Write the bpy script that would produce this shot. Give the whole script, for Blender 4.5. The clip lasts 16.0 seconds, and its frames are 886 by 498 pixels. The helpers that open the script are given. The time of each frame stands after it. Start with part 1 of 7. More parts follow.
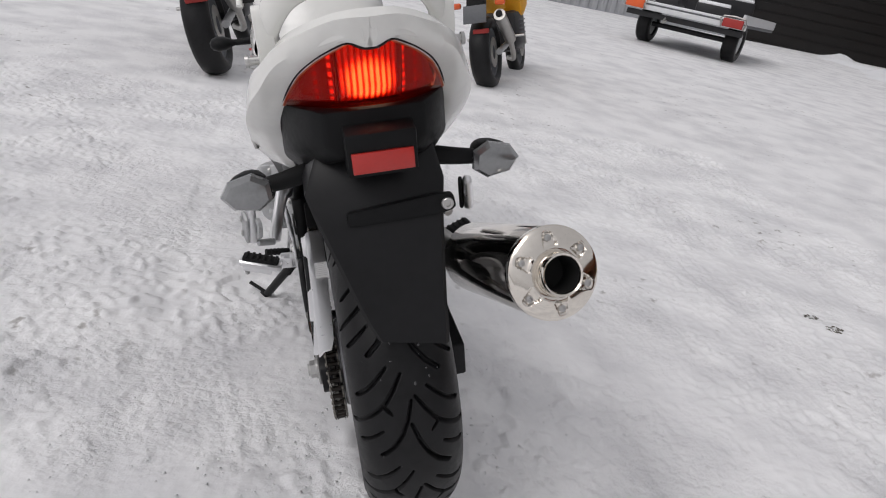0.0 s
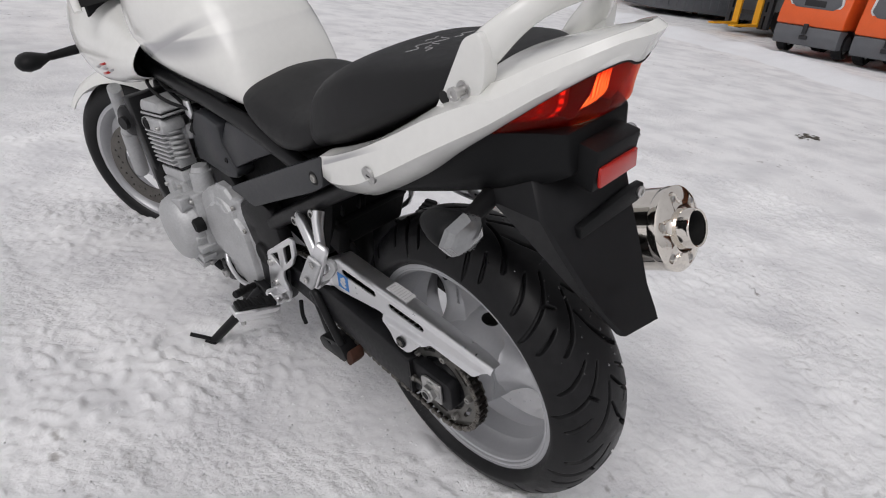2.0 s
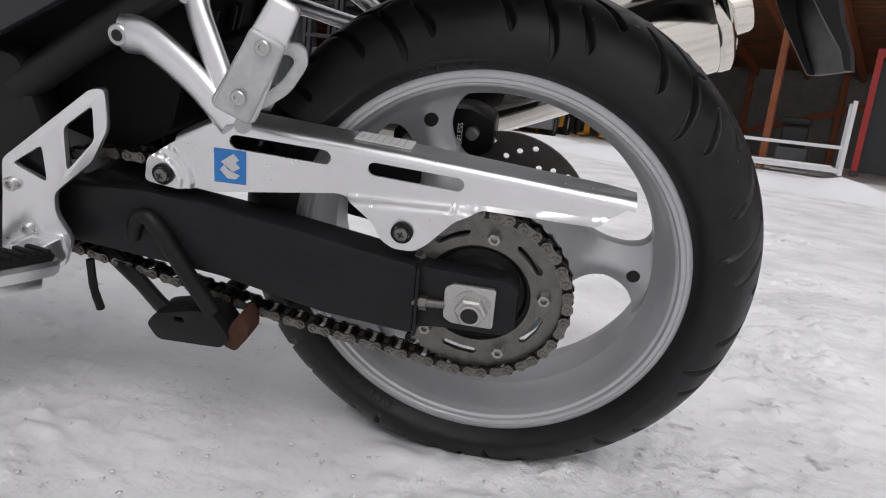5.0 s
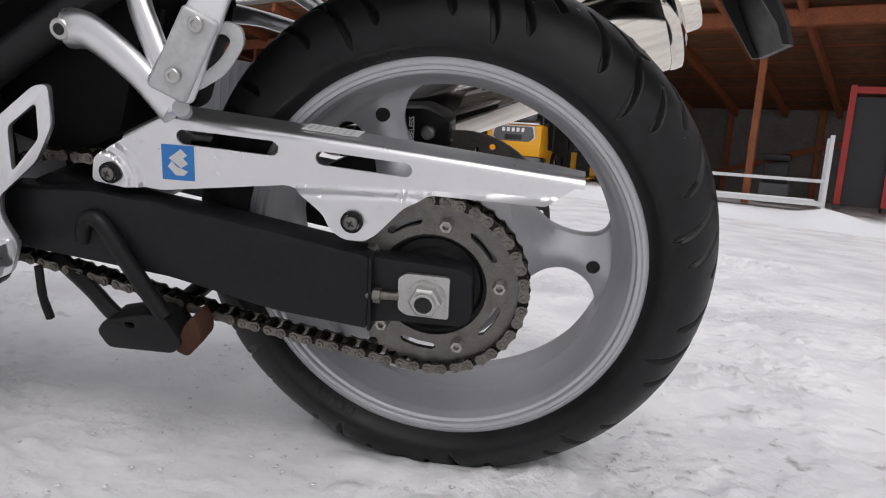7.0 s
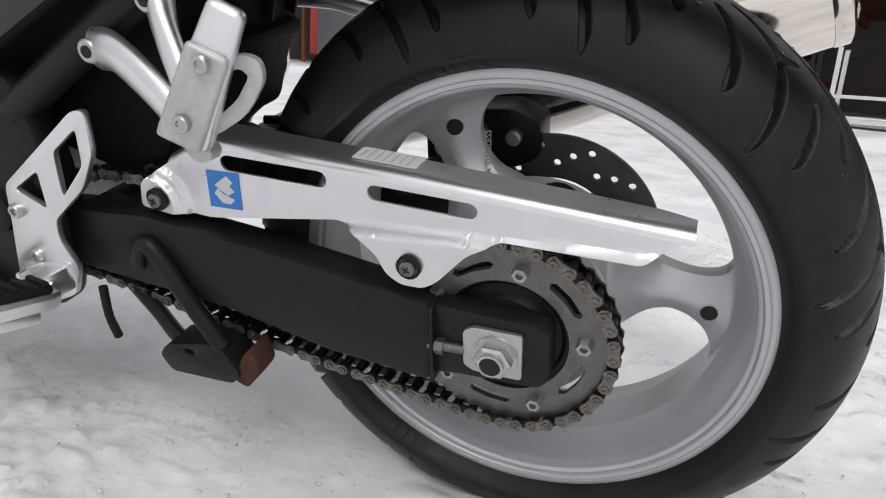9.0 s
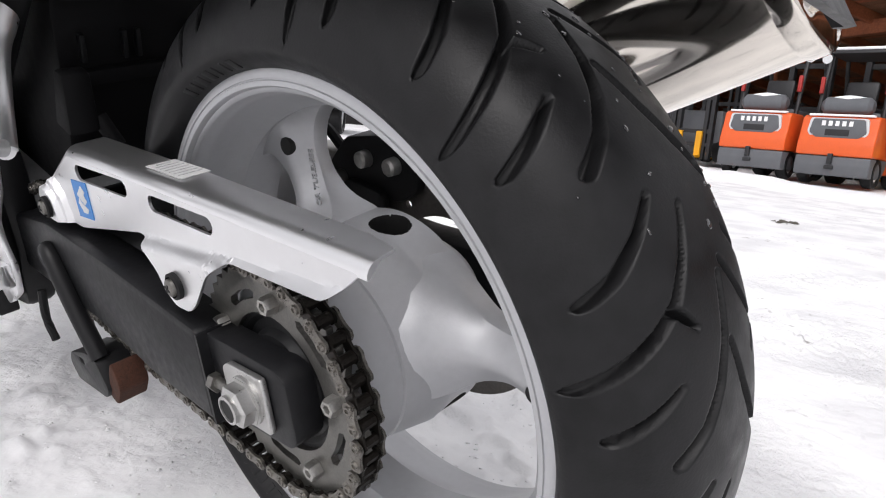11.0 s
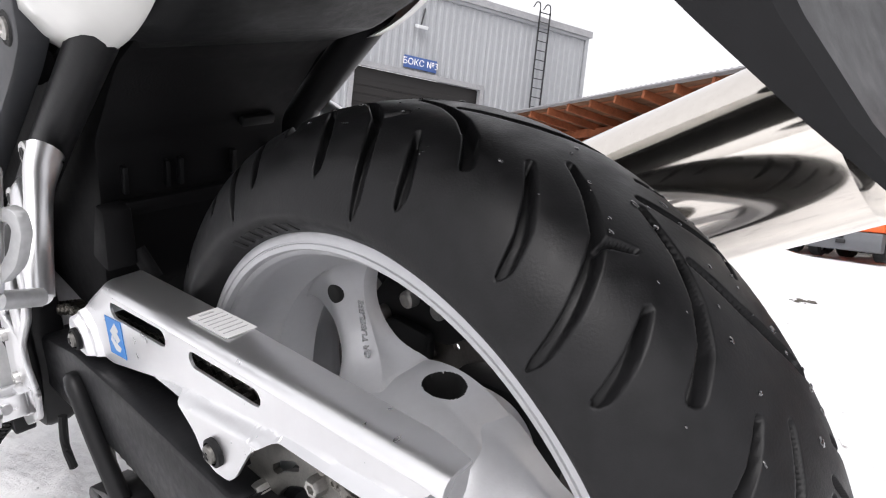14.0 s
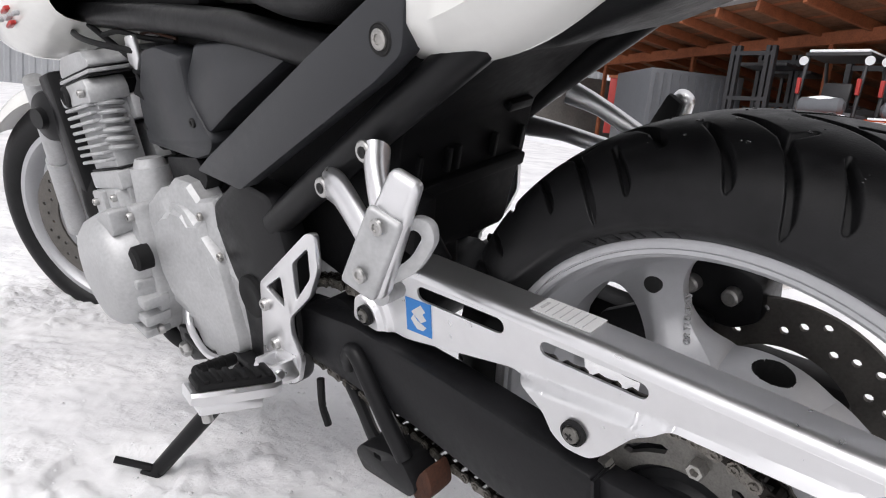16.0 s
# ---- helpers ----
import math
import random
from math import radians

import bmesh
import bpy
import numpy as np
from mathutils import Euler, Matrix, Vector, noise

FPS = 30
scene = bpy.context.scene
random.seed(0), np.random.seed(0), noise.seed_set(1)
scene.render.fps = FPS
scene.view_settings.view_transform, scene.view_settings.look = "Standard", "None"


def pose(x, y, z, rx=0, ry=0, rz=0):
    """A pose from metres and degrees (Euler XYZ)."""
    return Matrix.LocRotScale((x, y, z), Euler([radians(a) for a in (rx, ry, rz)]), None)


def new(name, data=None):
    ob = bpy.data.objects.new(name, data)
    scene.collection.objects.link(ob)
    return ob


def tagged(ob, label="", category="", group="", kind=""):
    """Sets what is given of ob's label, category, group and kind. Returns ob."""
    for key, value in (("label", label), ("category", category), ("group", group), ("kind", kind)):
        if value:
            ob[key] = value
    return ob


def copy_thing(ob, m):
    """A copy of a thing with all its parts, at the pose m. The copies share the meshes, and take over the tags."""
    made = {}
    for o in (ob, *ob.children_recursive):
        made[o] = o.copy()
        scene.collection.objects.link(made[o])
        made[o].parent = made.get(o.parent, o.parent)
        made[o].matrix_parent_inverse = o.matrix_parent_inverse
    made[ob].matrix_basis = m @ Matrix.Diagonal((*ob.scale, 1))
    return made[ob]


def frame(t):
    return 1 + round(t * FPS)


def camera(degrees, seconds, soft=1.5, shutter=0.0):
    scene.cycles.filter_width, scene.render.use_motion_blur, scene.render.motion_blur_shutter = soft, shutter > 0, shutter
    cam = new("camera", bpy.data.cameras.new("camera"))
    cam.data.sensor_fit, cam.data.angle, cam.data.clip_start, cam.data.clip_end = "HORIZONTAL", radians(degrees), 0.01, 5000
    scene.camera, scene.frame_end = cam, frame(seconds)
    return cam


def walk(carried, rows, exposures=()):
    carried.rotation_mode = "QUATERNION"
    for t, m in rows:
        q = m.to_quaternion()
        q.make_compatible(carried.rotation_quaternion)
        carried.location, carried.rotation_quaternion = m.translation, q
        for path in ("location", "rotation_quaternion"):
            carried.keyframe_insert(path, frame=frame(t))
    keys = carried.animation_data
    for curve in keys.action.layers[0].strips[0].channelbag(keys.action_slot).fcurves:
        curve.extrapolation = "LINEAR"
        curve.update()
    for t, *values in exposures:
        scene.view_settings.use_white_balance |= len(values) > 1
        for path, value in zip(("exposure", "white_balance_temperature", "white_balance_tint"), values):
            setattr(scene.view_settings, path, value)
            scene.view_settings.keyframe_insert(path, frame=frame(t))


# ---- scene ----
cam = camera(67.03, 16.0, soft=1.1)
PATH = [
    (0.0, (-0.3020, -1.1221, 1.0335), -18.20, -23.05, 12.29),
    (0.5, (-0.4609, -1.0919, 1.0104), -24.02, -24.11, 12.29),
    (1.0, (-0.6335, -0.9568, 0.9856), -30.66, -26.46, 8.04),
    (1.5, (-0.8060, -0.8496, 0.9923), -39.30, -25.63, 6.87),
    (2.0, (-0.9260, -0.7236, 1.0027), -46.66, -23.25, 7.47),
    (2.5, (-0.9223, -0.5579, 0.9802), -51.74, -25.08, 6.72),
    (3.0, (-0.9085, -0.4437, 0.9494), -56.32, -26.81, 6.59),
    (3.5, (-0.9528, -0.3332, 0.9466), -62.55, -26.49, 6.42),
    (4.0, (-0.9510, -0.2042, 0.8798), -70.34, -25.44, 7.02),
    (4.5, (-0.8551, -0.0903, 0.6986), -76.87, -21.28, 6.02),
    (5.0, (-0.8223, -0.0678, 0.4491), -81.19, -11.70, 6.59),
    (5.2, (-0.8286, -0.0643, 0.4061), -81.02, -8.02, 5.76),
    (7.3, (-0.8105, -0.1179, 0.3851), -81.51, -7.46, 4.51),
    (7.5, (-0.8065, -0.1139, 0.3813), -80.88, -7.75, 3.37),
    (8.0, (-0.7758, -0.1022, 0.3795), -80.39, -7.90, 2.09),
    (8.5, (-0.7303, -0.1122, 0.4420), -80.21, -14.28, 4.00),
    (8.7, (-0.7098, -0.1138, 0.4858), -76.75, -15.05, 3.87),
    (10.8, (-0.4350, -0.4139, 0.4617), -47.77, -8.75, 6.47),
    (11.0, (-0.4069, -0.4213, 0.4574), -48.52, -9.54, 5.23),
    (11.5, (-0.3633, -0.4239, 0.4462), -49.23, -9.10, 4.91),
    (12.0, (-0.3504, -0.4184, 0.4461), -49.26, -9.83, 4.85),
    (12.5, (-0.3491, -0.4045, 0.4604), -48.81, -8.89, 4.19),
    (13.0, (-0.3564, -0.3923, 0.4849), -48.57, -6.71, 4.87),
    (13.5, (-0.3750, -0.3766, 0.5104), -48.14, -5.47, 5.47),
    (14.0, (-0.4087, -0.3596, 0.5253), -47.35, -4.30, 6.06),
    (14.5, (-0.4555, -0.3269, 0.5265), -45.42, -5.34, 6.13),
    (15.0, (-0.4973, -0.2826, 0.5214), -43.89, -6.87, 4.99),
    (15.5, (-0.5506, -0.2460, 0.5091), -43.85, -7.97, 4.74),
    (16.0, (-0.6148, -0.1864, 0.5575), -46.38, -10.54, 6.13),
]

EXPOSURES = [(t, stops, 6450, 13) for t, stops in [(0.0, -0.30), (0.5, -0.52), (1.0, -0.40), (1.5, -0.24), (2.5, -0.30), (3.0, -0.18), (3.5, -0.07), (4.6, -0.10), (5.2, -0.13), (8.0, -0.04), (8.5, 0.02), (10.8, 0.50), (12.5, 0.55), (13.5, 0.90), (14.0, 0.90), (15.0, 1.00), (15.6, 0.56), (16.0, 0.42)]]
walk(cam, [(t, pose(*eye, 90 + pitch, 0, yaw) @ pose(0, 0, 0, 0, 0, roll)) for t, eye, yaw, pitch, roll in PATH], EXPOSURES)

# ---- light: a bright overcast winter day ----
world = bpy.data.worlds.new("overcast")
scene.world = world
world.use_nodes = True
wt = world.node_tree
sky = wt.nodes.new("ShaderNodeTexSky")
sky.sky_type, sky.sun_disc = "NISHITA", False
sky.sun_elevation, sky.sun_rotation = radians(48), radians(248)
sky.air_density, sky.dust_density, sky.ozone_density = 1.0, 6.0, 1.0
grey = wt.nodes.new("ShaderNodeHueSaturation")
grey.inputs["Saturation"].default_value = 0.12
wt.links.new(sky.outputs[0], grey.inputs["Color"])
veil = wt.nodes.new("ShaderNodeMix")
veil.data_type = "RGBA"
veil.inputs["Factor"].default_value = 0.72
veil.inputs["B"].default_value = (4.3, 4.3, 4.38, 1)
wt.links.new(grey.outputs[0], veil.inputs["A"])
wt.links.new(veil.outputs["Result"], wt.nodes["Background"].inputs["Color"])
wt.nodes["Background"].inputs["Strength"].default_value = 0.145
sun_data = bpy.data.lights.new("sun", "SUN")
sun_data.energy, sun_data.angle, sun_data.color = 0.75, radians(35), (1.0, 0.98, 0.95)
sun = new("sun", sun_data)
sun.rotation_euler = (radians(42), 0, radians(-68))

# ---- materials ----


def material(name, color=(0.5, 0.5, 0.5), rough=0.5, metal=0.0, vary=0.0, scale=30.0, bump=0.0, bump_scale=200.0, coat=0.0, rough_vary=0.0, transmit=0.0, ior=1.45, alpha=1.0, spec=0.5):
    """A principled surface with two scales of colour variation and fine relief."""
    mat = bpy.data.materials.new(name)
    mat.use_nodes = True
    t = mat.node_tree
    b = t.nodes["Principled BSDF"]
    b.inputs["Base Color"].default_value = (*color, 1)
    b.inputs["Roughness"].default_value = rough
    b.inputs["Metallic"].default_value = metal
    b.inputs["Specular IOR Level"].default_value = spec
    b.inputs["Coat Weight"].default_value = coat
    b.inputs["Coat Roughness"].default_value = 0.06
    b.inputs["Transmission Weight"].default_value = transmit
    b.inputs["IOR"].default_value = ior
    b.inputs["Alpha"].default_value = alpha
    co = t.nodes.new("ShaderNodeTexCoord")
    if vary or rough_vary:
        n1, n2 = t.nodes.new("ShaderNodeTexNoise"), t.nodes.new("ShaderNodeTexNoise")
        n1.inputs["Scale"].default_value, n2.inputs["Scale"].default_value = scale, scale * 7.3
        n1.inputs["Detail"].default_value = n2.inputs["Detail"].default_value = 6
        mix = t.nodes.new("ShaderNodeMath")
        mix.operation = "ADD"
        t.links.new(co.outputs["Object"], n1.inputs["Vector"])
        t.links.new(co.outputs["Object"], n2.inputs["Vector"])
        t.links.new(n1.outputs["Fac"], mix.inputs[0])
        t.links.new(n2.outputs["Fac"], mix.inputs[1])
        if vary:
            ramp = t.nodes.new("ShaderNodeMapRange")
            ramp.inputs["From Min"].default_value, ramp.inputs["From Max"].default_value = 0.6, 1.4
            ramp.inputs["To Min"].default_value, ramp.inputs["To Max"].default_value = 1 - vary, 1 + vary
            sc = t.nodes.new("ShaderNodeVectorMath")
            sc.operation = "SCALE"
            sc.inputs[0].default_value = color
            t.links.new(mix.outputs[0], ramp.inputs["Value"])
            t.links.new(ramp.outputs["Result"], sc.inputs["Scale"])
            t.links.new(sc.outputs["Vector"], b.inputs["Base Color"])
        if rough_vary:
            rr = t.nodes.new("ShaderNodeMapRange")
            rr.inputs["From Min"].default_value, rr.inputs["From Max"].default_value = 0.6, 1.4
            rr.inputs["To Min"].default_value, rr.inputs["To Max"].default_value = max(0.02, rough - rough_vary), min(1, rough + rough_vary)
            t.links.new(mix.outputs[0], rr.inputs["Value"])
            t.links.new(rr.outputs["Result"], b.inputs["Roughness"])
    if bump:
        nb, bp = t.nodes.new("ShaderNodeTexNoise"), t.nodes.new("ShaderNodeBump")
        nb.inputs["Scale"].default_value, nb.inputs["Detail"].default_value = bump_scale, 5
        bp.inputs["Strength"].default_value, bp.inputs["Distance"].default_value = bump, 0.002
        t.links.new(co.outputs["Object"], nb.inputs["Vector"])
        t.links.new(nb.outputs["Fac"], bp.inputs["Height"])
        t.links.new(bp.outputs["Normal"], b.inputs["Normal"])
    return mat


WHITE = material("white_paint", (0.78, 0.78, 0.75), 0.22, vary=0.03, scale=9, coat=0.6, rough_vary=0.05)
RUBBER = material("tyre_rubber", (0.0085, 0.0085, 0.0092), 0.44, vary=0.6, scale=9, bump=0.10, bump_scale=600, rough_vary=0.16, spec=0.30)
WHEEL = material("silver_wheel_paint", (0.50, 0.505, 0.52), 0.43, metal=0.55, vary=0.06, scale=20, rough_vary=0.08, bump=0.05, bump_scale=500)
ALU = material("brushed_aluminium", (0.80, 0.80, 0.81), 0.30, metal=0.95, vary=0.03, scale=10, rough_vary=0.04, bump=0.012, bump_scale=900)
CAST = material("cast_silver_engine_paint", (0.47, 0.475, 0.48), 0.48, metal=0.45, vary=0.16, scale=26, rough_vary=0.1, bump=0.06, bump_scale=420)
CHROME = material("polished_stainless", (0.80, 0.755, 0.69), 0.085, metal=1.0, vary=0.05, scale=12, rough_vary=0.03)
PLASTIC = material("black_textured_plastic", (0.0075, 0.0078, 0.0084), 0.5, vary=0.25, scale=16, bump=0.12, bump_scale=900, rough_vary=0.1, spec=0.19)
SATIN = material("dark_grey_satin_plastic", (0.028, 0.0295, 0.033), 0.42, vary=0.12, scale=12, bump=0.05, bump_scale=900, rough_vary=0.06, spec=0.42)
FRAME = material("black_frame_paint", (0.0095, 0.0096, 0.0104), 0.4, vary=0.25, scale=18, bump=0.05, bump_scale=260, rough_vary=0.1, spec=0.25)
SWING = material("black_swingarm_paint", (0.0105, 0.0106, 0.0118), 0.44, vary=0.35, scale=16, bump=0.1, bump_scale=160, rough_vary=0.12, spec=0.26)
VINYL = material("black_seat_vinyl", (0.010, 0.010, 0.0106), 0.52, vary=0.2, scale=10, bump=0.3, bump_scale=520, rough_vary=0.08, spec=0.34)
STEEL = material("dull_steel", (0.42, 0.41, 0.39), 0.42, metal=0.9, vary=0.25, scale=60, rough_vary=0.12)
BOLT = material("zinc_bolt", (0.50, 0.495, 0.485), 0.34, metal=0.9, vary=0.12, scale=90, rough_vary=0.1)
CHAIN = material("oily_shaded_chain_steel", (0.030, 0.026, 0.023), 0.38, metal=0.85, vary=0.6, scale=110, rough_vary=0.15)
SPROCKET = material("sprocket_steel", (0.175, 0.170, 0.158), 0.40, metal=0.85, vary=0.35, scale=70, rough_vary=0.12)
RUST = material("rusty_steel", (0.050, 0.017, 0.008), 0.85, vary=0.5, scale=50, bump=0.3, bump_scale=300)
RED = material("red_reflector", (0.46, 0.022, 0.016), 0.3, vary=0.06, scale=40, coat=0.5, bump=0.1, bump_scale=600)
CLEAR = material("clear_signal_lens", (0.26, 0.265, 0.27), 0.16, metal=0.55, vary=0.12, scale=26, coat=1.0, bump=0.10, bump_scale=90)
BLUE = material("blue_sticker", (0.03, 0.2, 0.55), 0.4, vary=0.06, scale=60)
PAPER = material("silver_label", (0.62, 0.62, 0.62), 0.5, vary=0.06, scale=120)
RUBBERPAD = material("black_rubber_pad", (0.008, 0.008, 0.0085), 0.6, vary=0.2, scale=60, spec=0.25)
WATER = material("water_drop", (0.03, 0.03, 0.032), 0.06, vary=0.2, scale=300, coat=1.0, spec=0.8)
DULL = material("dull_black_plastic", (0.0045, 0.0045, 0.005), 0.62, vary=0.4, scale=14, bump=0.12, bump_scale=500, rough_vary=0.1, spec=0.14)
FLAP = material("black_flap_plastic", (0.0095, 0.0096, 0.0105), 0.42, vary=0.25, scale=10, bump=0.06, bump_scale=900, rough_vary=0.1, spec=0.28)
DISC = material("dull_brake_disc_steel", (0.13, 0.122, 0.112), 0.42, metal=0.75, vary=0.3, scale=40, rough_vary=0.12)
PRINT = material("grey_print", (0.42, 0.42, 0.43), 0.6, vary=0.4, scale=600)
# Near-black: paints shade inside holes and slots, and colours a few black parts.
DARKHOLE = material("hole_shade_and_black", (0.01, 0.01, 0.01), 0.7, vary=0.2, scale=40)
LINK = material("worn_link_plate", (0.19, 0.178, 0.16), 0.34, metal=0.85, vary=0.5, scale=120, rough_vary=0.15)


def striped(name, marks):
    """White paint with soft grey graphics: each mark is a slope, an offset, a half-width and a range along y."""
    mat = material(name, (0.78, 0.78, 0.75), 0.22, vary=0.03, scale=9, coat=0.6, rough_vary=0.05)
    t = mat.node_tree
    b = t.nodes["Principled BSDF"]
    was = b.inputs["Base Color"].links[0].from_socket
    co, xyz = t.nodes.new("ShaderNodeTexCoord"), t.nodes.new("ShaderNodeSeparateXYZ")
    t.links.new(co.outputs["Object"], xyz.inputs[0])

    def math_node(op, p, q):
        n = t.nodes.new("ShaderNodeMath")
        n.operation, n.use_clamp = op, False
        for s, v in zip(n.inputs, (p, q)):
            if isinstance(v, (int, float)):
                s.default_value = v
            elif v is not None:
                t.links.new(v, s)
        return n.outputs[0]

    def ramp(v, lo, hi):
        n = t.nodes.new("ShaderNodeMapRange")
        n.interpolation_type = "SMOOTHSTEP"
        n.inputs["From Min"].default_value, n.inputs["From Max"].default_value = lo, hi
        t.links.new(v, n.inputs["Value"])
        return n.outputs["Result"]

    for slope, off, half, lo, hi, shade in marks:
        d = math_node("SUBTRACT", math_node("SUBTRACT", xyz.outputs["Z"], math_node("MULTIPLY", xyz.outputs["Y"], slope)), off)
        if half < 0:
            d, half = math_node("MULTIPLY", d, -1.0), -half
        edge = math_node("MULTIPLY", ramp(d, -half, -half * 0.7), math_node("SUBTRACT", 1.0, ramp(d, -half * 0.4, half)))
        along = math_node("MULTIPLY", ramp(xyz.outputs["Y"], lo, lo + 0.12), math_node("SUBTRACT", 1.0, ramp(xyz.outputs["Y"], hi - 0.02, hi)))
        fac = math_node("MULTIPLY", math_node("MULTIPLY", edge, along), 0.9)
        mx = t.nodes.new("ShaderNodeMix")
        mx.data_type = "RGBA"
        mx.inputs["B"].default_value = (*shade, 1)
        t.links.new(fac, mx.inputs["Factor"])
        t.links.new(was, mx.inputs["A"])
        was = mx.outputs["Result"]
    t.links.new(was, b.inputs["Base Color"])
    return mat


WHITE_PANEL = striped("white_panel_paint", [(-0.47, 0.524, 0.0085, 0.0, 0.205, (0.36, 0.36, 0.37))])
WHITE_TANK = striped("white_tank_paint", [(-0.40, 0.850, 0.017, 0.60, 1.02, (0.36, 0.36, 0.37)), (-0.17, 0.645, -0.030, 0.56, 0.88, (0.40, 0.40, 0.41))])

# ---- mesh helpers ----


def mesh_object(name, bm, mat, parent=None, label="", smooth=38):
    bmesh.ops.recalc_face_normals(bm, faces=bm.faces)
    me = bpy.data.meshes.new(name)
    bm.to_mesh(me)
    bm.free()
    me.materials.append(mat)
    if smooth:
        me.shade_smooth()
        me.set_sharp_from_angle(angle=radians(smooth))
    ob = new(name, me)
    ob.parent = parent
    if label:
        ob["label"] = label
    return ob


def part(name, bm, mat, parent, label="", smooth=38):
    """One mesh under a thing or under a part."""
    return mesh_object(name, bm, mat, parent, label, smooth)


def empty(name, m=None):
    ob = new(name)
    ob.empty_display_size = 0.1
    if m is not None:
        ob.matrix_world = m
    return ob


def bevel(bm, width, segments=2, angle=30):
    edges = [e for e in bm.edges if len(e.link_faces) == 2 and e.calc_face_angle(0) > radians(angle)]
    if edges and width:
        bmesh.ops.bevel(bm, geom=edges, offset=width, offset_type="OFFSET", segments=segments, profile=0.5, affect="EDGES", clamp_overlap=True)
    return bm


def box(size, at=(0, 0, 0), rot=(0, 0, 0), bev=0.0, seg=2, bm=None, taper=(1, 1)):
    """A bevelled box, its top scaled by taper; added to bm if given."""
    own = bmesh.new()
    bmesh.ops.create_cube(own, size=1)
    for v in own.verts:
        k = taper if v.co.z > 0 else (1, 1)
        v.co = Vector((v.co.x * size[0] * k[0], v.co.y * size[1] * k[1], v.co.z * size[2]))
    bevel(own, bev, seg)
    own.transform(pose(*at, *rot))
    return join(bm, own)


def join(bm, own):
    if bm is None:
        return own
    me = bpy.data.meshes.new("tmp")
    own.to_mesh(me)
    own.free()
    bm.from_mesh(me)
    bpy.data.meshes.remove(me)
    return bm


def prism(outline, x0, x1, holes=(), bev=0.0, seg=2, bm=None, axis="x", shear=None):
    """A plate from an outline in the (y, z) plane, with holes, from x0 to x1. shear(y, z) moves it along x."""
    own = bmesh.new()
    loops = []
    for ring in (outline, *holes):
        vs = [own.verts.new((x0, y, z)) for y, z in ring]
        loops.append([own.edges.new((vs[i], vs[(i + 1) % len(vs)])) for i in range(len(vs))])
    if holes:
        bmesh.ops.triangle_fill(own, use_beauty=True, use_dissolve=True, edges=[e for lp in loops for e in lp])
    else:
        own.faces.new(list(own.verts))
    ext = bmesh.ops.extrude_face_region(own, geom=own.faces[:])
    bmesh.ops.translate(own, verts=[g for g in ext["geom"] if isinstance(g, bmesh.types.BMVert)], vec=(x1 - x0, 0, 0))
    bmesh.ops.recalc_face_normals(own, faces=own.faces)
    bevel(own, bev, seg)
    if shear:
        for v in own.verts:
            v.co.x += shear(v.co.y, v.co.z)
    if axis == "z":
        own.transform(Matrix(((0, 1, 0, 0), (0, 0, 1, 0), (1, 0, 0, 0), (0, 0, 0, 1))))
    return join(bm, own)


def slot(a, b, r, n=6):
    """A rounded slot from a to b."""
    d = math.atan2(b[1] - a[1], b[0] - a[0])
    ring = [(b[0] + r * math.cos(d + math.pi * (i / n - 0.5)), b[1] + r * math.sin(d + math.pi * (i / n - 0.5))) for i in range(n + 1)]
    return ring + [(a[0] + r * math.cos(d + math.pi * (i / n + 0.5)), a[1] + r * math.sin(d + math.pi * (i / n + 0.5))) for i in range(n + 1)]


def circle2(y, z, r, n=20):
    return [(y + r * math.cos(2 * math.pi * i / n), z + r * math.sin(2 * math.pi * i / n)) for i in range(n)]


def rounded(pts, r, n=4):
    """A closed outline with its corners rounded."""
    out = []
    for i, p in enumerate(pts):
        a, b, c = Vector(pts[i - 1]), Vector(p), Vector(pts[(i + 1) % len(pts)])
        k = min(r, 0.45 * (a - b).length, 0.45 * (c - b).length)
        s, e = b + (a - b).normalized() * k, b + (c - b).normalized() * k
        for j in range(n + 1):
            u = j / n
            out.append(tuple((1 - u) ** 2 * s + 2 * u * (1 - u) * b + u * u * e))
    return out


def lathe(profile, segs=64, bm=None, closed=False, m=None, arc=(0, 2 * math.pi)):
    """Turns (x, r) points round the x axis."""
    own = bmesh.new()
    full = abs(arc[1] - arc[0] - 2 * math.pi) < 1e-6
    n = segs if full else segs + 1
    rings = []
    for k in range(n):
        a = arc[0] + (arc[1] - arc[0]) * k / segs
        rings.append([own.verts.new((x, r * math.cos(a), r * math.sin(a))) for x, r in profile])
    cnt = len(profile)
    for k in range(segs):
        p, q = rings[k], rings[(k + 1) % n]
        for i in range(cnt if closed else cnt - 1):
            j = (i + 1) % cnt
            own.faces.new((p[i], p[j], q[j], q[i]))
    bmesh.ops.remove_doubles(own, verts=own.verts, dist=1e-6)
    if m is not None:
        own.transform(m)
    return join(bm, own)


def smooth_path(pts, steps=6):
    """Catmull-Rom through the points."""
    p = [Vector(q) for q in pts]
    p = [2 * p[0] - p[1]] + p + [2 * p[-1] - p[-2]]
    out = []
    for i in range(1, len(p) - 2):
        for s in range(steps):
            t = s / steps
            a, b, c, d = p[i - 1:i + 3]
            out.append(0.5 * (2 * b + (c - a) * t + (2 * a - 5 * b + 4 * c - d) * t * t + (3 * b - a - 3 * c + d) * t ** 3))
    out.append(p[-2])
    return out


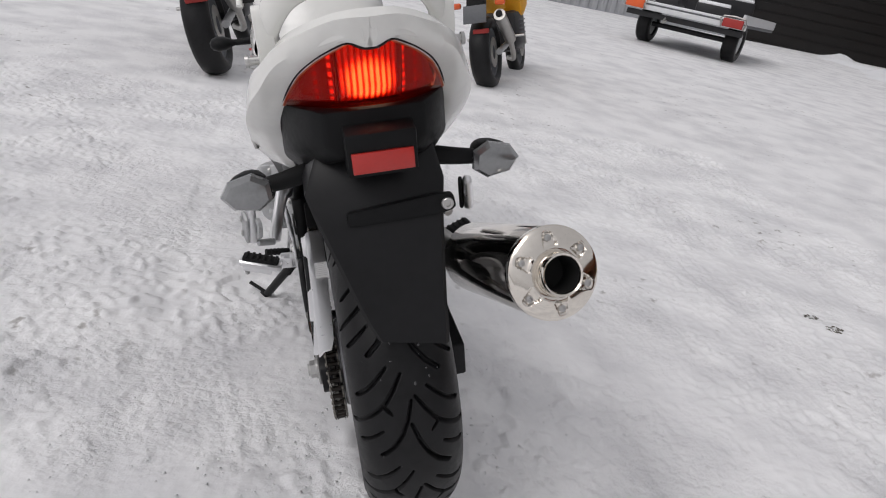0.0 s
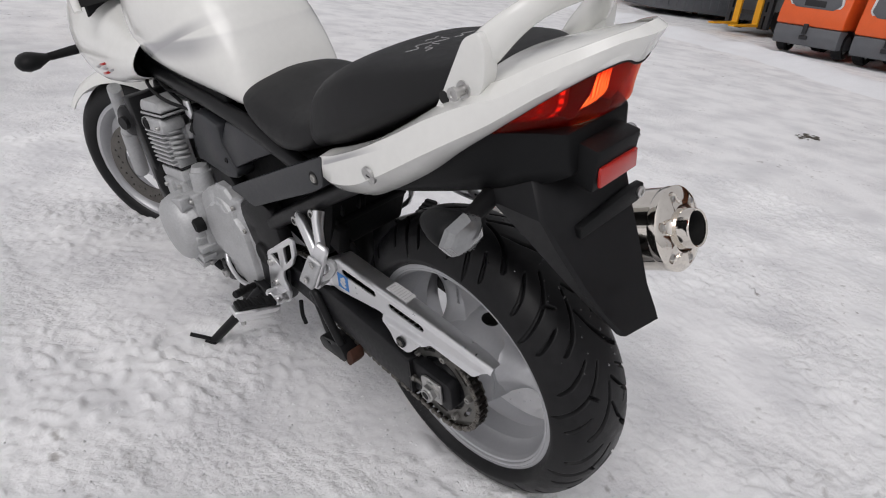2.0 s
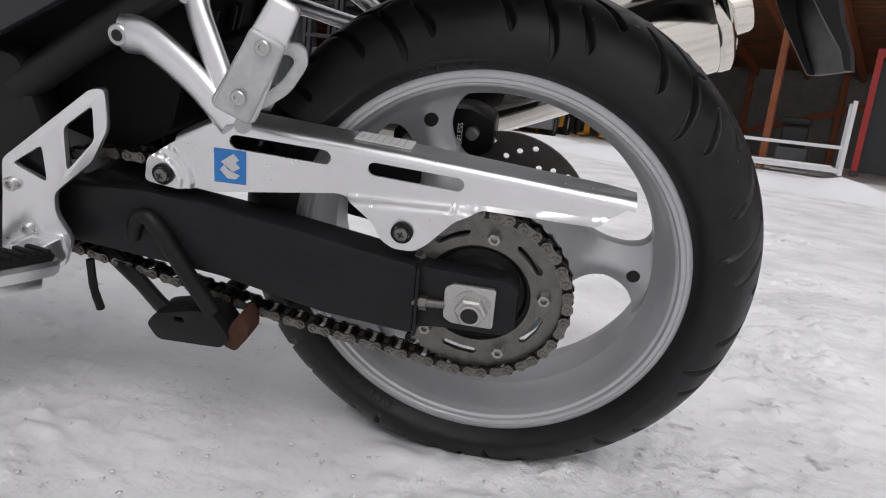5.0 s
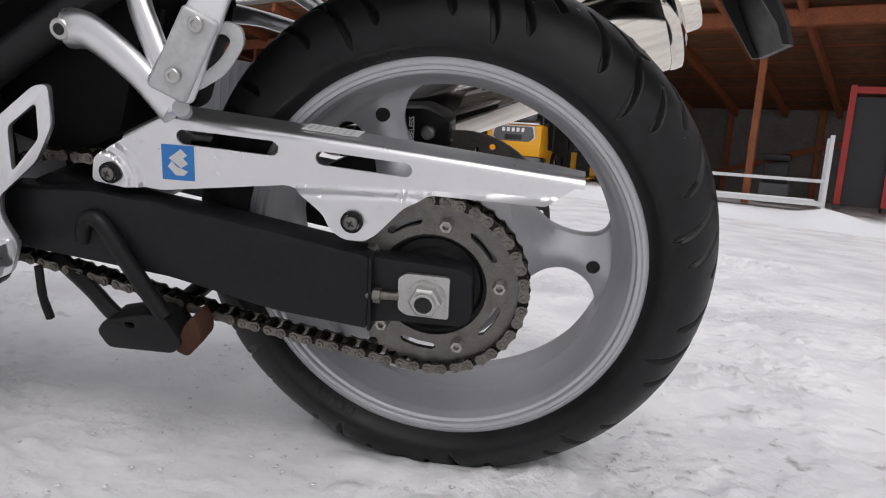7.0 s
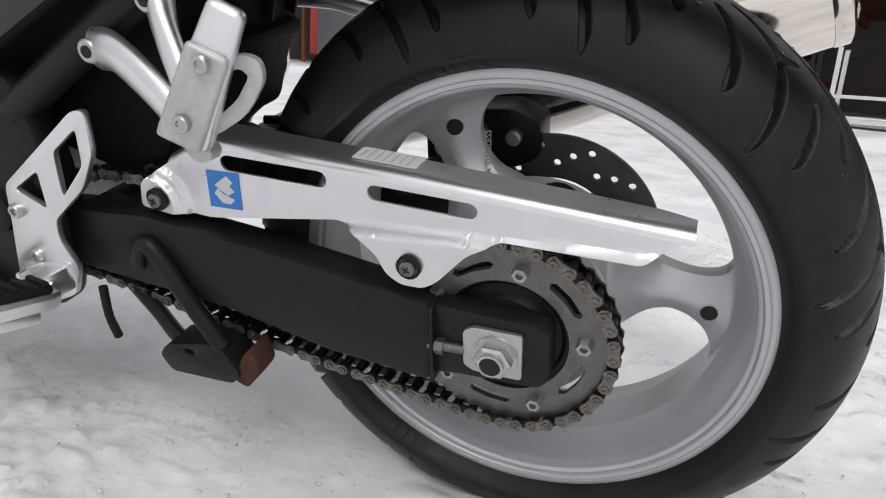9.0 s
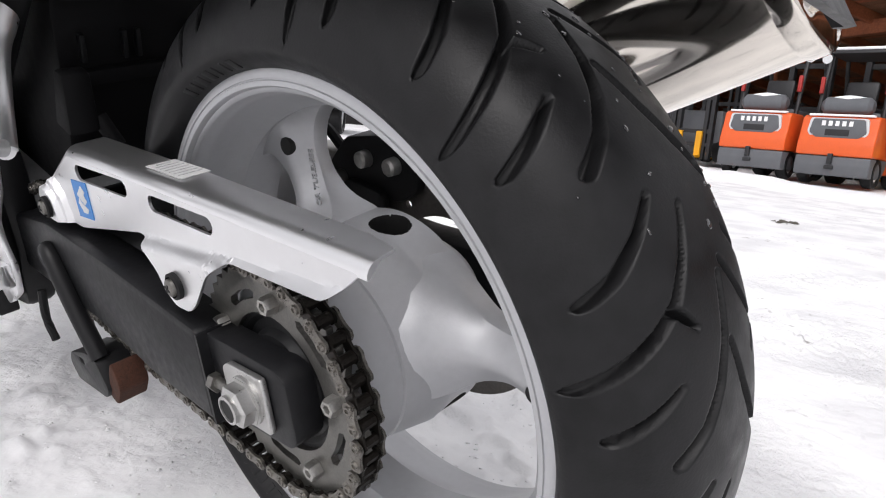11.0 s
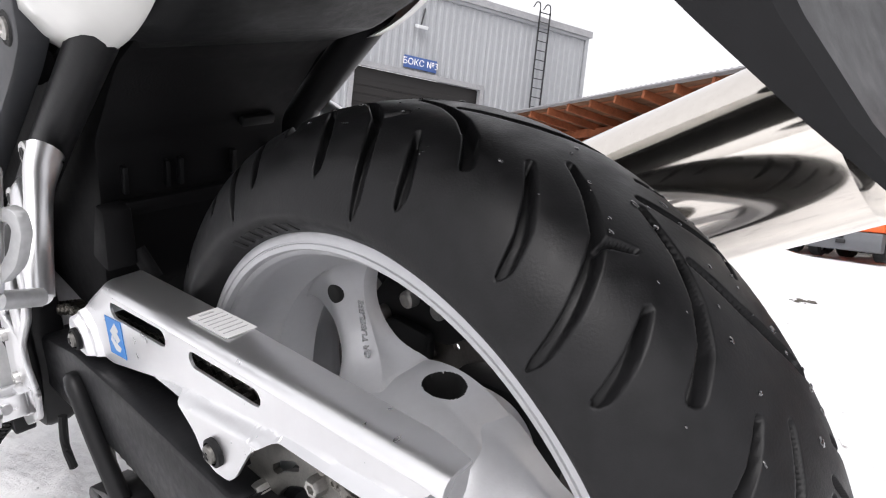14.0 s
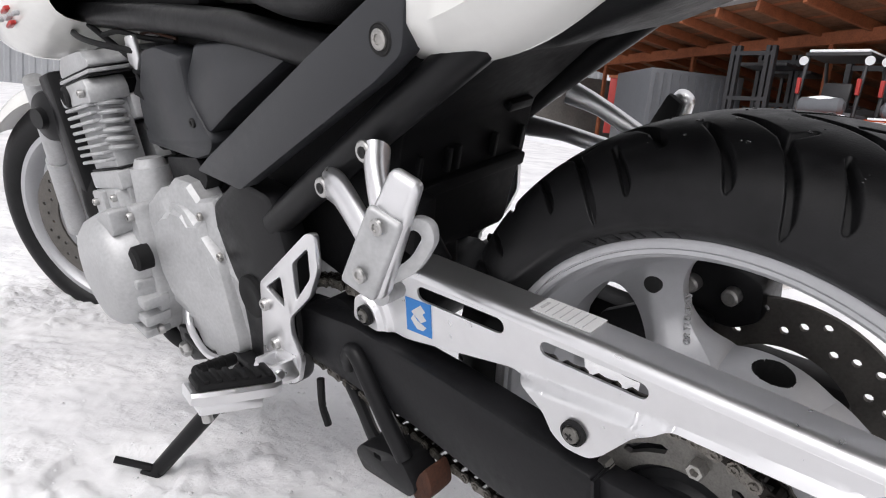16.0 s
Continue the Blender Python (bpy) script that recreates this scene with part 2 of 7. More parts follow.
def tube(pts, r, n=14, bm=None, steps=6, flat=1.0, up=(0, 0, 1), cap=True):
    """A round (or flattened) bar along a smooth path; r is one radius or one for each point."""
    path = smooth_path(pts, steps) if steps > 1 else [Vector(q) for q in pts]
    rs = r if isinstance(r, (list, tuple)) else [r] * len(pts)
    radii = [float(np.interp(i / (len(path) - 1) * (len(rs) - 1), range(len(rs)), rs)) for i in range(len(path))]
    own = bmesh.new()
    rings = []
    for i, p in enumerate(path):
        d = (path[min(i + 1, len(path) - 1)] - path[max(i - 1, 0)]).normalized()
        s = d.cross(Vector(up))
        s = s.normalized() if s.length > 1e-4 else Vector((1, 0, 0))
        u = s.cross(d)
        rings.append([own.verts.new(p + radii[i] * (math.cos(2 * math.pi * k / n) * s * flat + math.sin(2 * math.pi * k / n) * u)) for k in range(n)])
    for a, b in zip(rings, rings[1:]):
        for k in range(n):
            own.faces.new((a[k], a[(k + 1) % n], b[(k + 1) % n], b[k]))
    if cap:
        own.faces.new(rings[0][::-1])
        own.faces.new(rings[-1])
    return join(bm, own)


def held(rings, k=0.04):
    """Adds a ring close to each end, so that smoothing keeps the ends crisp."""
    mix = lambda a, b: [Vector(p).lerp(Vector(q), k) for p, q in zip(a, b)]
    return [rings[0], mix(rings[0], rings[1])] + list(rings[1:-1]) + [mix(rings[-1], rings[-2]), rings[-1]]


def loft(rings, bm=None, caps=(True, True), closed=True):
    """Skins rings of equally many points."""
    own = bmesh.new()
    vs = [[own.verts.new(p) for p in ring] for ring in rings]
    n = len(rings[0])
    for a, b in zip(vs, vs[1:]):
        for k in range(n if closed else n - 1):
            own.faces.new((a[k], a[(k + 1) % n], b[(k + 1) % n], b[k]))
    if caps[0]:
        own.faces.new(vs[0][::-1])
    if caps[1]:
        own.faces.new(vs[-1])
    return join(bm, own)


def subdivide(bm, levels=2):
    """Catmull-Clark smoothing of a bmesh."""
    me = bpy.data.meshes.new("tmp")
    bm.to_mesh(me)
    bm.free()
    ob = new("tmp", me)
    mod = ob.modifiers.new("s", "SUBSURF")
    mod.levels = mod.render_levels = levels
    ev = ob.evaluated_get(bpy.context.evaluated_depsgraph_get())
    out = bmesh.new()
    out.from_mesh(ev.to_mesh())
    bpy.data.objects.remove(ob)
    bpy.data.meshes.remove(me)
    return out


def bolt(r, h, at, direction=(-1, 0, 0), socket=True, bm=None, hexa=False):
    """A screw head that faces along direction."""
    n = 6 if hexa else 20
    prof = [(0.0, r), (h * 0.7, r), (h, r * 0.86)]
    prof += [(h, r * 0.5), (h * 0.45, r * 0.45), (h * 0.45, 0.0)] if socket else [(h, 0.0)]
    m = Matrix.Translation(at) @ Vector(direction).to_track_quat("X", "Z").to_matrix().to_4x4()
    return lathe(prof, n, bm, m=m)

# ---- the motorcycle: built upright round its rear axle, then leaned on its side stand ----
LEAN = pose(0, 0, 0.2916, 0, -15.52, 0)
bike = tagged(empty("motorcycle", LEAN), "white sport touring motorcycle leaning on its side stand in snow", "motorcycle")


def mirror_bm(bm):
    own = bm.copy()
    own.transform(Matrix.Diagonal((-1, 1, 1, 1)))
    bmesh.ops.reverse_faces(own, faces=own.faces)
    return own


def rear_rim():
    edge = [(0.0620, 0.2240), (0.0660, 0.2300), (0.0700, 0.2315), (0.0735, 0.2300), (0.0750, 0.2270), (0.0750, 0.2235), (0.0738, 0.2230), (0.0738, 0.2222), (0.0750, 0.2216), (0.0748, 0.2180), (0.0735, 0.2168), (0.0700, 0.2162),
            (0.0688, 0.2130), (0.0676, 0.2122), (0.0640, 0.2118), (0.0610, 0.2100), (0.0560, 0.2088), (0.0420, 0.2060)]
    prof = [(-0.0450, 0.2200), (-0.0200, 0.2080), (0.0200, 0.2080), (0.0450, 0.2200)] + edge + [(0.0280, 0.2000), (0.0220, 0.1950), (-0.0220, 0.1950), (-0.0280, 0.2000)] + [(-x, r) for x, r in edge[::-1]]
    return lathe(prof, 128, closed=True)


def spoke(angle):
    """A cast arm: a flat crest, one broad bevelled flank, and fillets where it meets hub and barrel."""
    rows = [(0.060, -62, 22, -0.060, 0.034), (0.082, -61, 22, -0.060, 0.032), (0.089, -60, 21, -0.0555, 0.030), (0.095, -55, 18.5, -0.0480, 0.027), (0.101, -46, 15.5, -0.0405, 0.024), (0.108, -36, 11.5, -0.0335, 0.020), (0.116, -27.5, 8, -0.0275, 0.017), (0.126, -20.5, 5.5, -0.0230, 0.015),
            (0.142, -15.8, 4.2, -0.0185, 0.013), (0.160, -13.4, 5.4, -0.0175, 0.012), (0.175, -13, 8.1, -0.017, 0.013), (0.186, -14, 11.6, -0.017, 0.014), (0.193, -16.4, 15.6, -0.018, 0.016), (0.1985, -21, 21, -0.021, 0.020)]
    rings = []
    for r, up, lo, xl, xr in rows:
        flank = min(0.016, 0.012 + (0.20 - r) * 0.06)
        edge = float(np.interp(r, (0.082, 0.090, 0.10, 0.124, 0.16, 0.20), (-0.030, -0.012, -0.006, -0.006, -0.006, -0.010)))
        section = [(xr, 0.05), (edge + 0.006, 0.0), (edge, 0.025), (edge + 0.55 * (xl - edge), 0.22), (xl + 0.0012, 0.40), (xl, 0.46), (xl, 0.54), (xl + 0.0008, 0.60), (xl + 0.003, 0.68), (xl + flank, 0.985), (xl + flank + 0.003, 1.0), (xr, 0.95)]
        ring = []
        for x, u in section:
            a = radians(up + (lo - up) * u)
            ring.append((x, r * math.cos(a), r * math.sin(a)))
        rings.append(ring)
    tracks = [smooth_path(col, 3) for col in zip(*rings)]
    bm = loft([list(ring) for ring in zip(*tracks)])
    bm.transform(Matrix.Rotation(angle, 4, "X"))
    return bm


def rear_hub():
    """A drum on the sprocket side that swells into the web; three round recesses stand for the web's openings."""
    prof = [(-0.1000, 0.0), (-0.1000, 0.0780), (-0.0950, 0.0860), (-0.0640, 0.0868), (-0.0630, 0.0850), (-0.0615, 0.0850), (-0.0605, 0.0872)]
    prof += [(x, 0.0872 + 0.0093 * min(1.0, (x + 0.0605) / 0.045)) for x in np.linspace(-0.055, 0.024, 76)]
    prof += [(0.0300, 0.0900), (0.0400, 0.0720), (0.0700, 0.0550), (0.0780, 0.0480), (0.0780, 0.0)]
    n = 540
    rings = []
    for k in range(n):
        a = 360.0 * k / n
        ring = []
        for x, r in prof:
            near = min((((a - c + 180) % 360) - 180 for c in (103.4, 223.4, 343.4)), key=abs)
            d = math.hypot(near * radians(1) * 0.0965, x - 0.0005) / 0.0168
            if -0.03 < x < 0.03 and r > 0.08:
                r -= 0.030 * max(0.0, min(1.0, (1.03 - d) / 0.06))
            ring.append((x, r * math.cos(radians(a)), r * math.sin(radians(a))))
        rings.append(ring)
    bm = bmesh.new()
    vs = [[bm.verts.new(p) for p in ring] for ring in rings]
    for k in range(n):
        p, q = vs[k], vs[(k + 1) % n]
        for i in range(len(prof) - 1):
            bm.faces.new((p[i], p[i + 1], q[i + 1], q[i]))
    bmesh.ops.remove_doubles(bm, verts=bm.verts, dist=1e-6)
    return bm


rear_wheel = part("rear_wheel", rear_rim(), WHEEL, bike, "silver-painted cast rim")
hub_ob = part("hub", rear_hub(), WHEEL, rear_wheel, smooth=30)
# Near-black faces paint the shade inside the three web openings.
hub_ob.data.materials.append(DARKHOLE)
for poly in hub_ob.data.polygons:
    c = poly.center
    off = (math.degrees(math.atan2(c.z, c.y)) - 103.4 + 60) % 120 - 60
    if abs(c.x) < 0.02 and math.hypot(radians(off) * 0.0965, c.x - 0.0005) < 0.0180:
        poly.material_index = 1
for k in range(3):
    part("spoke", spoke(radians(183 + 120 * k)), WHEEL, rear_wheel, smooth=30)
    a = radians(182.2 + 120 * k)
    # A dark plug on the spoke face paints a shaded hole.
    part("spoke_hole", lathe([(0.004, 0.0082), (-0.0008, 0.0080), (-0.0012, 0.0070), (-0.0012, 0.0)], 20, m=Matrix.Translation((-0.0171, 0.175 * math.cos(a), 0.175 * math.sin(a)))), DARKHOLE, rear_wheel)


def tread_grooves():
    """Curved tread cuts as (degrees up the rear face, metres across) polylines with their half-widths."""
    unit = [
        ([(14.1, -85), (15.8, -70), (18.0, -53), (20.0, -40), (24.3, -23), (28.6, -9)], 3.7),
        ([(19.2, -41), (16.7, -30)], 2.6),
        ([(23.6, -77), (25.0, -64), (27.8, -47), (31.0, -30)], 3.6),
        ([(7.2, -79), (8.9, -66), (11.5, -48)], 3.5),
        ([(2.9, -53), (5.8, -35), (9.6, -20), (14.1, -8), (20.2, 2)], 3.9),
    ]
    out = []
    for k in range(-5, 6):
        for pts, w in unit:
            left = [(a + 360 / 11 * k, x / 1000) for a, x in pts]
            out.append((left, w / 1000))
            out.append(([(a - 7.2, -x) for a, x in left], w / 1000))
    return out


def tread_radius(x):
    """The crown's section: flatter in the middle than a circle, turned down at the shoulders."""
    return 0.2140 + 0.0970 * max(0.0, 1 - abs(x / 0.094) ** 2.4) ** (1 / 2.4)


def rear_tyre():
    """A grid round the wheel; the tread cuts are pressed into it."""
    n = 1800
    side = [(-0.0640, 0.2265), (-0.0700, 0.2285), (-0.0745, 0.2308), (-0.0800, 0.2345), (-0.0850, 0.2382), (-0.0885, 0.2418)]
    xs = np.linspace(-0.0912, 0.0912, 156)
    prof = side + [(x, tread_radius(x)) for x in xs] + [(-x, r) for x, r in side[::-1]]
    px, pr = np.array(prof).T
    ang = np.radians(np.arange(n) * 360.0 / n)
    depth = np.zeros((n, len(px)))
    lateral = np.where(np.abs(px) <= 0.0915, px, 9.0)
    lateral[:len(side)] = lateral[-len(side):] = 9.0
    deg = np.degrees(ang)
    for pts, w in tread_grooves():
        p = np.array(pts)
        for q, ((a0, x0), (a1, x1)) in enumerate(zip(p[:-1], p[1:])):
            for turn in (-360, 0, 360):
                lo, hi = min(a0, a1) + turn - 3, max(a0, a1) + turn + 3
                rows = np.where((deg >= lo) & (deg <= hi))[0]
                if len(rows) == 0:
                    continue
                ay = radians(1) * 0.30 * (deg[rows][:, None] - a0 - turn) + 0 * lateral[None]
                ax = lateral[None] - x0 + 0 * ay
                dy, dx = radians(1) * 0.30 * (a1 - a0), x1 - x0
                t = np.clip((ay * dy + ax * dx) / (dy * dy + dx * dx), 0, 1)
                far = np.hypot(ay - t * dy, ax - t * dx)
                wide = w * (1 - 0.5 * ((q + t) / (len(p) - 1)) ** 2)
                depth[rows] = np.maximum(depth[rows], np.clip((wide - far) / 0.0017 + 0.5, 0, 1))
    depth = depth * depth * (3 - 2 * depth)
    r = pr[None] - 0.0105 * depth
    x = np.broadcast_to(px, r.shape)
    co = np.stack([x, -r * np.cos(ang)[:, None], r * np.sin(ang)[:, None]], -1).reshape(-1, 3)
    m = len(px)
    i, j = np.meshgrid(np.arange(n), np.arange(m - 1), indexing="ij")
    i2 = (i + 1) % n
    faces = np.stack([i * m + j, i * m + j + 1, i2 * m + j + 1, i2 * m + j], -1).reshape(-1, 4)
    me = bpy.data.meshes.new("tyre")
    me.from_pydata(co.tolist(), [], faces.tolist())
    me.materials.append(RUBBER)
    me.shade_smooth()
    ob = new("tyre", me)
    ob.parent = rear_wheel
    ob["label"] = "black radial tyre with curved tread grooves"
    return ob


rear_tyre()

AX = (0.0, -0.006)


def at_axle(x):
    return Matrix.Translation((x, *AX))


def sprocket():
    teeth = []
    n = 45
    for k in range(n * 4):
        r = (0.0985, 0.1015, 0.0985, 0.0955)[k % 4]
        a = 2 * math.pi * k / (n * 4)
        teeth.append((AX[0] + r * math.cos(a), AX[1] + r * math.sin(a)))
    holes = [circle2(*AX, 0.060, 40)]
    for k in range(5):
        a = radians(137 + 72 * k)
        holes.append([(AX[0] + r * math.cos(a + s), AX[1] + r * math.sin(a + s)) for r, s in [(0.0795, -0.22), (0.0795, 0), (0.0795, 0.22), (0.0762, 0.28), (0.0715, 0.24), (0.0710, 0), (0.0715, -0.24), (0.0762, -0.28)]])
    return prism(teeth, -0.1155, -0.1095, holes)


part("sprocket", sprocket(), SPROCKET, rear_wheel, "worn steel sprocket", 25)
part("sprocket_carrier", lathe([(-0.114, 0.0), (-0.114, 0.040), (-0.108, 0.044), (-0.107, 0.052), (-0.1105, 0.056), (-0.1105, 0.0665), (-0.107, 0.069), (-0.096, 0.072), (-0.096, 0.0)], 48, m=at_axle(0)), FRAME, rear_wheel)
for k in range(5):
    a = radians(101 + 72 * k)
    part("sprocket_nut", bolt(0.0078, 0.010, (-0.1155, AX[0] + 0.0745 * math.cos(a), AX[1] + 0.0745 * math.sin(a)), hexa=True), STEEL, rear_wheel)

disc_holes = []
for k in range(36):
    a = 2 * math.pi * k / 36
    disc_holes.append(circle2((0.098 + 0.010 * ((k % 3) - 1)) * math.cos(a), (0.098 + 0.010 * ((k % 3) - 1)) * math.sin(a), 0.0042, 10))
part("brake_disc", prism(circle2(0, 0, 0.120, 72), 0.086, 0.091, [circle2(0, 0, 0.070, 40)] + disc_holes), DISC, rear_wheel, "drilled steel brake disc", 25)

# -- swingarm, axle and chain --
arm = [(0.500, 0.070), (0.372, 0.077), (0.234, 0.061), (0.061, 0.034), (0.064, -0.053), (0.171, -0.044), (0.291, -0.018), (0.500, 0.002)]
swing = prism(rounded(arm, 0.008), -0.146, -0.106, bev=0.005)
prism(rounded([(0.075, 0.034), (0.052, 0.030), (0.040, 0.030), (-0.034, 0.027), (-0.046, 0.020), (-0.047, -0.030), (-0.038, -0.040), (0.040, -0.043), (0.070, -0.048)], 0.005), -0.138, -0.112, bev=0.003, bm=swing)
swingarm = part("swingarm", swing, SWING, bike, "black-painted box-section swingarm")
part("arm", prism(rounded([(0.500, 0.070), (0.372, 0.072), (0.061, 0.036), (-0.060, 0.030), (-0.060, -0.045), (0.171, -0.046), (0.500, 0.0)], 0.008), 0.106, 0.146, bev=0.005), SWING, swingarm)
part("cross_brace", tube([(-0.12, 0.43, 0.04), (0.12, 0.43, 0.04)], 0.045, steps=1), SWING, swingarm)
plate = prism(rounded([(0.031, 0.013), (0.022, 0.019), (-0.024, 0.019), (-0.024, -0.030), (0.022, -0.030), (0.031, -0.024)], 0.004), -0.1445, -0.139, bev=0.0012)
part("axle_plate", plate, BOLT, swingarm, "bright zinc axle adjuster plate")
nut = lathe([(0.0, 0.0205), (0.003, 0.0205), (0.0035, 0.0175), (0.013, 0.0175), (0.015, 0.0150), (0.015, 0.0115)], 6, m=Matrix.Translation((-0.1445, *AX)) @ Matrix.Rotation(math.pi, 4, "Z"))
lathe([(0.0, 0.0205), (0.0025, 0.0205), (0.0025, 0.0)], 28, nut, m=Matrix.Translation((-0.1445, *AX)) @ Matrix.Rotation(math.pi, 4, "Z"))
lathe([(0.0, 0.0118), (0.018, 0.0118), (0.0185, 0.0095), (0.004, 0.0090), (0.004, 0.0)], 28, nut, m=Matrix.Translation((-0.1445, *AX)) @ Matrix.Rotation(math.pi, 4, "Z"))
part("axle_nut", nut, BOLT, swingarm, "steel axle nut with hollow spindle")
# Dark disc across the bore; its colour is the shade inside.
part("spindle_bore", lathe([(0.0175, 0.0086), (0.0172, 0.0)], 24, m=Matrix.Translation((-0.1445, *AX)) @ Matrix.Rotation(math.pi, 4, "Z")), DARKHOLE, swingarm, "spindle end with shade painted over its bore")
part("adjuster_bolt", tube([(-0.141, 0.066, -0.012), (-0.141, 0.030, -0.010)], 0.0048, steps=1), SPROCKET, swingarm)
part("adjuster_nut", lathe([(0, 0.0), (0, 0.0085), (0.008, 0.0085), (0.008, 0)], 6, m=Matrix.Translation((-0.141, 0.058, -0.0115)) @ Matrix.Rotation(radians(-90), 4, "Z")), SPROCKET, swingarm)
part("arm_end_cap", prism(rounded([(0.0615, 0.033), (0.0585, 0.033), (0.0605, -0.053), (0.0640, -0.053)], 0.001), -0.147, -0.105), SWING, swingarm)


def chain():
    """Links laid along the loop round both sprockets."""
    loop = []
    for k in range(0, 41):
        a = radians(88 + 184 * k / 40)
        loop.append((0.1 * math.cos(a) + AX[0], 0.1 * math.sin(a) + AX[1]))
    loop += [tuple(p[1:]) for p in smooth_path([(0, 0.02, -0.1052), (0, 0.063, -0.100), (0, 0.152, -0.088), (0, 0.244, -0.074), (0, 0.350, -0.052), (0, 0.491, -0.026), (0, 0.60, -0.004)], 8)]
    loop += [(0.605 + 0.037 * math.sin(radians(a)), 0.033 - 0.037 * math.cos(radians(a))) for a in range(10, 180, 20)]
    loop += [(0.58, 0.0715), (0.43, 0.106), (0.2, 0.102), (0.05, 0.096)]
    pts = [Vector((0, y, z)) for y, z in loop]
    pts.append(pts[0])
    lens = np.cumsum([0] + [(b - a).length for a, b in zip(pts, pts[1:])])
    count = 2 * round(lens[-1] / 0.0159 / 2)

    def on(s):
        s %= lens[-1]
        i = min(np.searchsorted(lens, s, "right") - 1, len(pts) - 2)
        return pts[i].lerp(pts[i + 1], (s - lens[i]) / (lens[i + 1] - lens[i]))

    step = lens[-1] / count
    rollers = bmesh.new()
    metas = []
    for k in range(count):
        p = on(k * step)
        lathe([(-0.0085, 0.0), (-0.0085, 0.0050), (0.0085, 0.0050), (0.0085, 0.0)], 8, rollers, m=Matrix.Translation((-0.1125, p.y, p.z)))
    body = part("chain", rollers, CHAIN, bike, "oily drive chain with rusty links")
    meshes = []
    # Inner plates take the darker metal: oil plus painted shade between the outer plates.
    for half, thick, metal in ((0.0062, 0.002, CHAIN), (0.0096, 0.0024, LINK)):
        bm = bmesh.new()
        ring = [(0.0079 + 0.0062 * math.cos(a), 0.0066 * math.sin(a)) for a in (-1.4, -0.7, 0, 0.7, 1.4)] + [(0.003, 0.0050), (-0.003, 0.0050)]
        ring += [(-0.0079 - 0.0062 * math.cos(a), 0.0066 * math.sin(a)) for a in (1.4, 0.7, 0, -0.7, -1.4)] + [(-0.003, -0.0050), (0.003, -0.0050)]
        for sgn in (-1, 1):
            prism(ring, sgn * half, sgn * (half + thick), bm=bm)
            for e in (-0.0079, 0.0079):
                lathe([(0, 0.0040), (sgn * 0.0016, 0.0036), (sgn * 0.0016, 0.0020), (sgn * 0.0006, 0.0018), (sgn * 0.0006, 0)], 10, bm, m=Matrix.Translation((sgn * (half + thick), e, 0)))
        bmesh.ops.recalc_face_normals(bm, faces=bm.faces)
        me = bpy.data.meshes.new("link")
        bm.to_mesh(me)
        bm.free()
        me.materials.append(metal)
        meshes.append(me)
    for k in range(count):
        a, b = on(k * step), on((k + 1) * step)
        ob = new("link", meshes[k % 2])
        ob.parent = body
        mid = (a + b) / 2
        ob.matrix_basis = Matrix.Translation((-0.1125, mid.y, mid.z)) @ Matrix.Rotation(math.atan2(b.z - a.z, b.y - a.y), 4, "X")


chain()

# -- chain guard --
face = [(0.363, 0.114), (0.337, 0.132), (0.285, 0.155), (0.082, 0.141), (-0.142, 0.1235), (-0.115, 0.104), (0.002, 0.103), (0.027, 0.089), (0.055, 0.058), (0.068, 0.049), (0.090, 0.049), (0.104, 0.058),
        (0.112, 0.075), (0.134, 0.093), (0.153, 0.099), (0.296, 0.080), (0.330, 0.083), (0.369, 0.088)]


def guard_out(y, z):
    def step(v, w):
        v = max(0.0, min(1.0, v / w))
        return v * v * (3 - 2 * v)

    lower = step(min(0.101 + 0.044 * (0.135 - y) - z, 0.145 - y), 0.010)
    q = 0.040 - math.hypot(y - 0.356, (z - 0.090) * 0.95)
    front = 0.5 * step(q, 0.004) + 0.5 * step(q - 0.009, 0.004)
    return -0.011 * lower - 0.012 * front


def dense(ring, step=0.012):
    out = []
    for a, b in zip(ring, ring[1:] + ring[:1]):
        n = max(1, int(math.dist(a, b) / step))
        out += [(a[0] + (b[0] - a[0]) * i / n, a[1] + (b[1] - a[1]) * i / n) for i in range(n)]
    return out


def gridded(outline, holes, x0, x1, bm=None, shear=None, cuts=3):
    own = bmesh.new()
    loops = []
    for ring in (outline, *holes):
        vs = [own.verts.new((x0, y, z)) for y, z in ring]
        loops += [own.edges.new((vs[i], vs[(i + 1) % len(vs)])) for i in range(len(vs))]
    bmesh.ops.triangle_fill(own, use_beauty=True, edges=loops)
    for _ in range(cuts):
        bmesh.ops.subdivide_edges(own, edges=[e for e in own.edges if e.calc_length() > 0.0045], cuts=1, use_grid_fill=False)
        bmesh.ops.triangulate(own, faces=own.faces[:], quad_method="BEAUTY", ngon_method="BEAUTY")
    if shear:
        for v in own.verts:
            v.co.x += shear(v.co.y, v.co.z)
    bmesh.ops.recalc_face_normals(own, faces=own.faces)
    ext = bmesh.ops.extrude_face_region(own, geom=own.faces[:])
    bmesh.ops.translate(own, verts=[g for g in ext["geom"] if isinstance(g, bmesh.types.BMVert)], vec=(x1 - x0, 0, 0))
    return join(bm, own)


